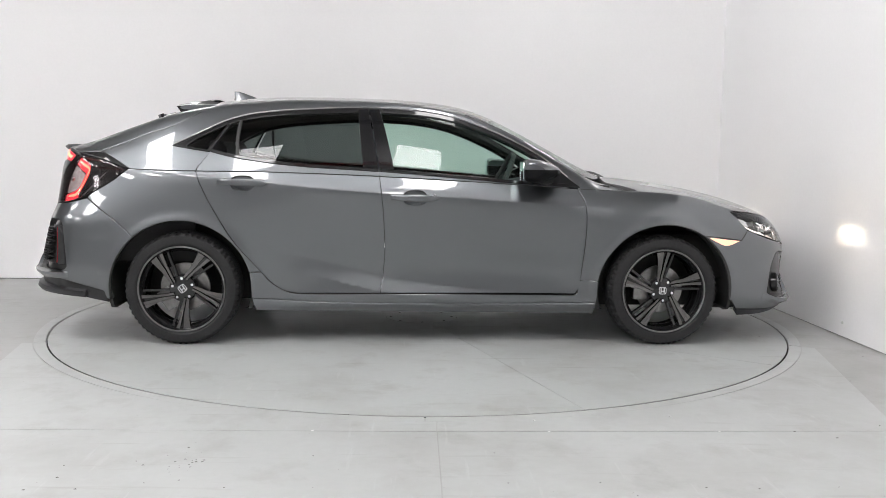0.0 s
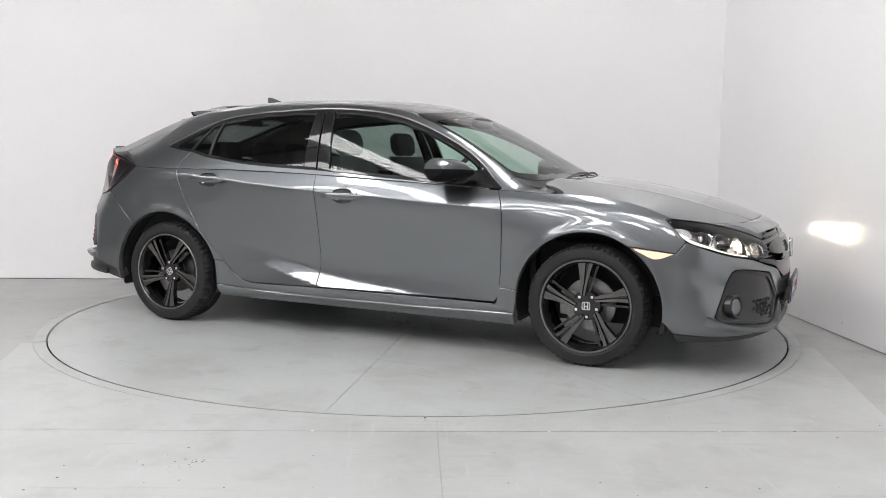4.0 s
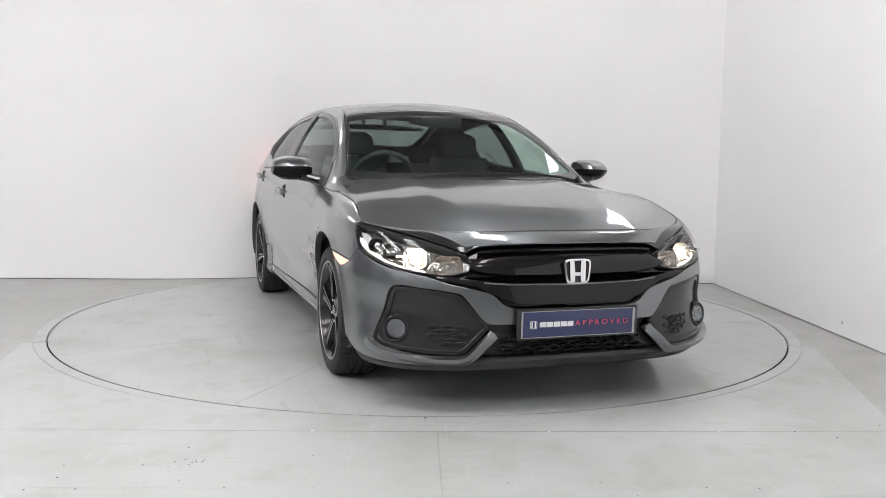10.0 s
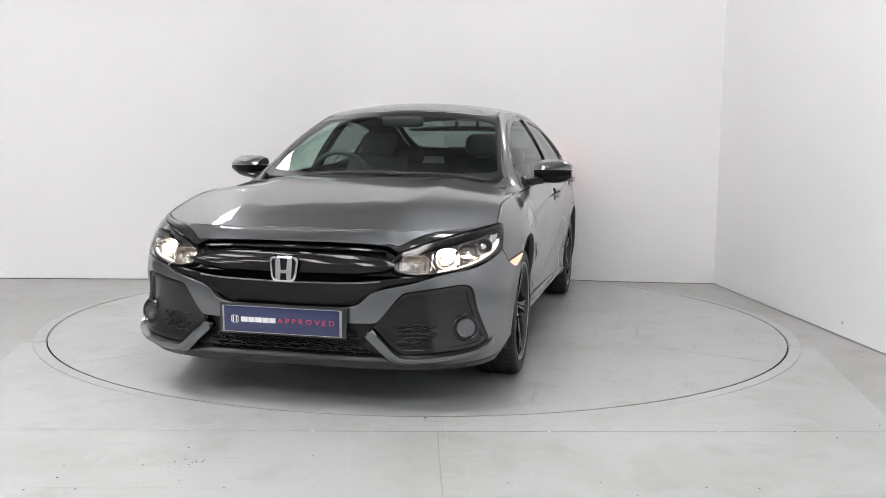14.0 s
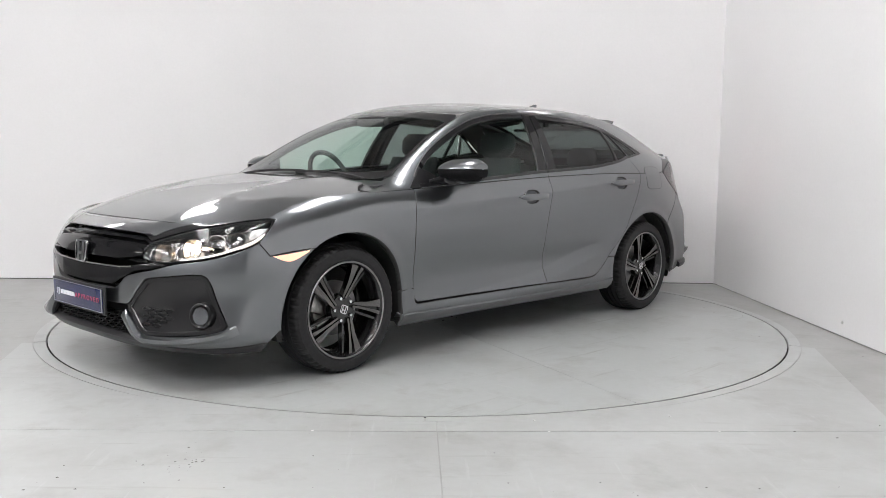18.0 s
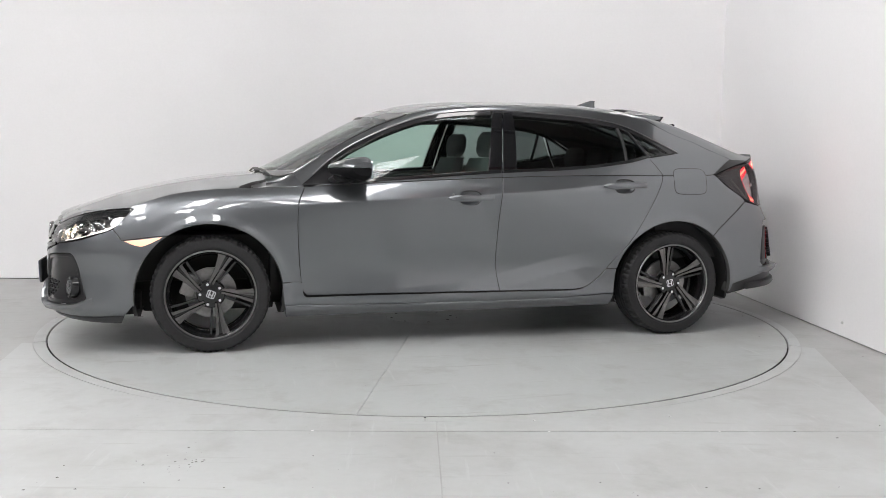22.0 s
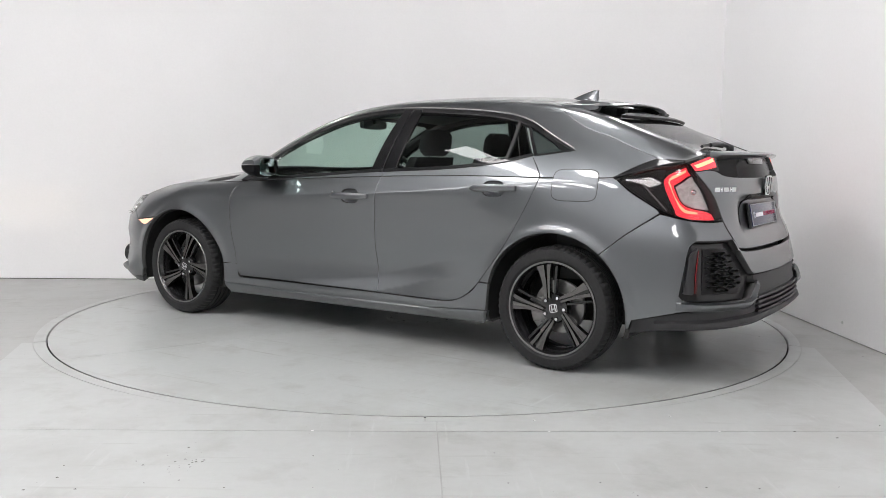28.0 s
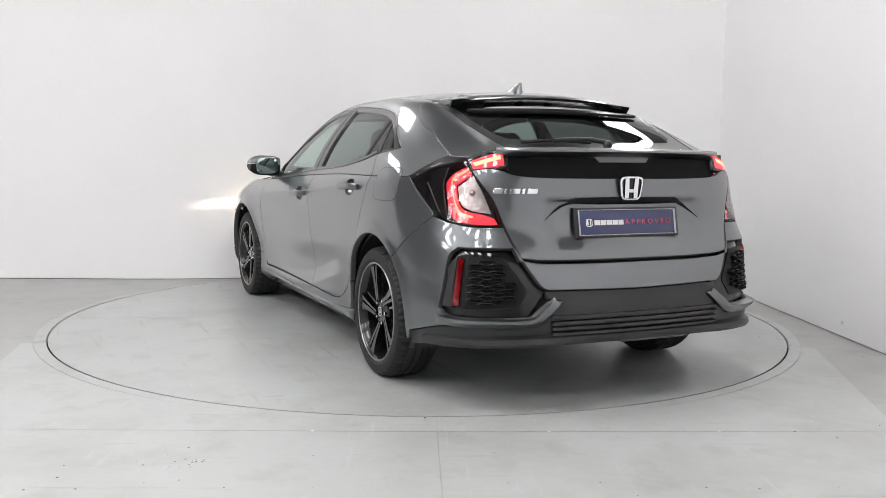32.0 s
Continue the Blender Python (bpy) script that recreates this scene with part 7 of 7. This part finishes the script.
for y in np.linspace(-0.72, 0.72, 25):
    hump = 0.035 * math.exp(-((y + 0.36) / 0.17) ** 2)
    rows.append([(1.06, y, 0.60), (1.05, y, 0.90), (0.92, y, 0.915 + hump * 0.3), (0.74, y, 0.915 + hump), (0.64, y, 0.895 + hump), (0.58, y, 0.80), (0.60, y, 0.56)])
dash = part("dashboard", loft(bmesh.new(), rows), DASH, car, "black plastic dashboard", angle=40)
part("centre_screen", boxes(((0.572, -0.13, 0.72), (0.59, 0.13, 0.86), 0.004)), GLOSS_BLACK, dash)
part("paper_note", boxes(((0.86, -0.16, 0.932), (0.96, -0.02, 0.934))), WHITE_INK, dash, "white paper lying on the dashboard")
m = pose(0.46, -0.37, 0.905) @ Matrix.Rotation(radians(-66), 4, "Y")
ringpts = [m @ Vector((0.183 * math.cos(t), 0.183 * math.sin(t), 0)) for t in np.linspace(0, 2 * math.pi, 40, endpoint=False)]
sw = part("steering_wheel", tube(ringpts, 0.0155, 10, True), DASH, car, "black steering wheel")
bm = boxes(((-0.06, -0.075, -0.03), (0.05, 0.075, 0.01), 0.015), ((-0.012, -0.18, -0.012), (0.02, 0.18, 0.0)), ((-0.18, -0.02, -0.012), (0.0, 0.02, 0.0)))
bm.transform(m)
part("wheel_boss", bm, DASH, sw)
rows = [[(0.425 + a, y, 1.262 + b) for a, b in oval(0, 0, 0.018, 0.034 * (1 - 0.25 * abs(y / 0.125) ** 4), 14, 3)] for y in np.linspace(-0.125, 0.125, 9)]
rv = part("inside_mirror", loft(bmesh.new(), rows), BLACK_PLASTIC, car, "black inside mirror")
part("mirror_stem", boxes(((0.385, -0.03, 1.265), (0.43, 0.03, 1.296), 0.006)), BLACK_PLASTIC, rv)
part("parcel_shelf", boxes(((-1.85, -0.58, 0.985), (-1.30, 0.58, 1.0), 0.004)), FABRIC, car, "black parcel shelf")
part("boot_lining", boxes(((-2.03, -0.50, 0.45), (-2.01, 0.50, 0.95)), ((-1.75, -0.72, 0.45), (-1.3, -0.70, 0.95)), ((-1.75, 0.70, 0.45), (-1.3, 0.72, 0.95))), INNER, car)

# ---- door mirrors, wipers ----
MIRROR_GLASS = material("mirror_glass", (0.55, 0.68, 0.66), rough=0.02, metal=1.0)
for side in (1, -1):
    def shell_rows(z0, z1, n=13):
        rows = []
        for t in np.linspace(0, 1, n):
            y = 0.826 + 0.198 * t
            front = 0.165 * (1 - 0.62 * t ** 2.2) * (0.70 + 0.30 * min(1, t / 0.2))
            back = 0.062 - 0.02 * t ** 3
            tall = 0.066 * (1 - 0.45 * max(0.0, (t - 0.55) / 0.45) ** 2.4) * (0.82 + 0.18 * min(1, t / 0.15))
            row = []
            for a in np.linspace(0, 2 * math.pi, 28, endpoint=False):
                c, s = math.cos(a), math.sin(a)
                xx = front * abs(c) ** 0.85 if c > 0 else -back * abs(c) ** 0.5
                slope = 1 - 0.42 * max(0.0, xx / front) ** 1.5
                zz = tall * slope * math.copysign(abs(s) ** 0.62, s)
                row.append((0.580 + xx - 0.02 * t, side * y, min(max(0.978 + 0.006 * t + zz, z0), z1)))
            rows.append(row)
        return rows
    top = part("door_mirror", loft(bmesh.new(), shell_rows(0.992, 1.2)), PAINT, car, "grey and black door mirror")
    part("mirror_shell", loft(bmesh.new(), shell_rows(0.5, 0.989)), DEEP_BLACK, top)
    bm = bmesh.new()
    loft(bm, [[(0.505 + h, side * (0.916 + a), 0.980 + b) for a, b in oval(0, 0, 0.074 * k, 0.054 * k, 26, 3.2)] for h, k in ((0.02, 1.0), (0.004, 0.98), (0.003, 0.9))])
    part("mirror_glass", bm, MIRROR_GLASS, top, "mirror glass")
    bm = bmesh.new()
    loft(bm, [[(0.645 + a, side * y, z + b) for a, b in oval(0, 0, w, h, 14, 2.5)] for y, z, w, h in ((0.74, 0.912, 0.085, 0.020), (0.80, 0.922, 0.075, 0.024), (0.88, 0.940, 0.060, 0.028))])
    part("mirror_arm", bm, GLOSS_BLACK, top)


def over_screen(x, y, h):
    p, n = green(np.array(x), np.array(qt(x, y)[1]))
    return p + n * h


for a, b in (((1.088, -0.44), (1.06, 0.15)), ((1.078, 0.10), (1.012, 0.60))):
    pts = [over_screen(a[0] + (b[0] - a[0]) * t, a[1] + (b[1] - a[1]) * t, 0.008 + 0.004 * math.sin(math.pi * t)) for t in np.linspace(0, 1, 12)]
    w = part("wiper", tube(pts, 0.005, 6), BLACK_PLASTIC, car, "black windscreen wiper")
    part("wiper_blade", tube([q - np.array([0.0, 0, 0.005]) for q in pts], 0.004, 6), SEAL, w)
pts = [over_screen(-1.945, -0.02, 0.012), over_screen(-1.930, 0.0, 0.018), over_screen(-1.915, 0.05, 0.020), over_screen(-1.912, 0.16, 0.018), over_screen(-1.915, 0.25, 0.014)]
w = part("rear_wiper", tube([tuple(q) for q in spline(pts, 0.03)] + [tuple(pts[-1])], 0.011, 8), BLACK_PLASTIC, tailgate, "black rear wiper")
pts = [over_screen(-1.925 + 0.02 * math.sin(3.14 * t), 0.06 + 0.36 * t, 0.010) for t in np.linspace(0, 1, 10)]
part("wiper_blade", tube(pts, 0.008, 6), SEAL, w)
bm = bmesh.new()
bmesh.ops.create_uvsphere(bm, u_segments=12, v_segments=8, radius=0.022, matrix=Matrix.Translation(Vector(over_screen(-1.945, -0.02, 0.008))))
part("wiper_cap", bm, BLACK_PLASTIC, w)
part("cowl", loft(bmesh.new(), [[(x, y, z) for x, z in ((1.02, 0.895), (1.08, 0.902), (1.13, 0.895), (1.13, 0.87), (1.02, 0.87))] for y in np.linspace(-0.66, 0.66, 15)]), BLACK_PLASTIC, car, "black cowl under the screen")


def motions():
    rows = []
    for t, a in TURN:
        c, s = math.cos(radians(a)), math.sin(radians(a))
        rows.append((t, pose(-c * AXIS[0] + s * AXIS[1], -s * AXIS[0] - c * AXIS[1], 0, 0, 0, a)))
    walk(car, rows)
    walk(disc, [(t, pose(0, 0, 0, 0, 0, a)) for t, a in TURN])


motions()
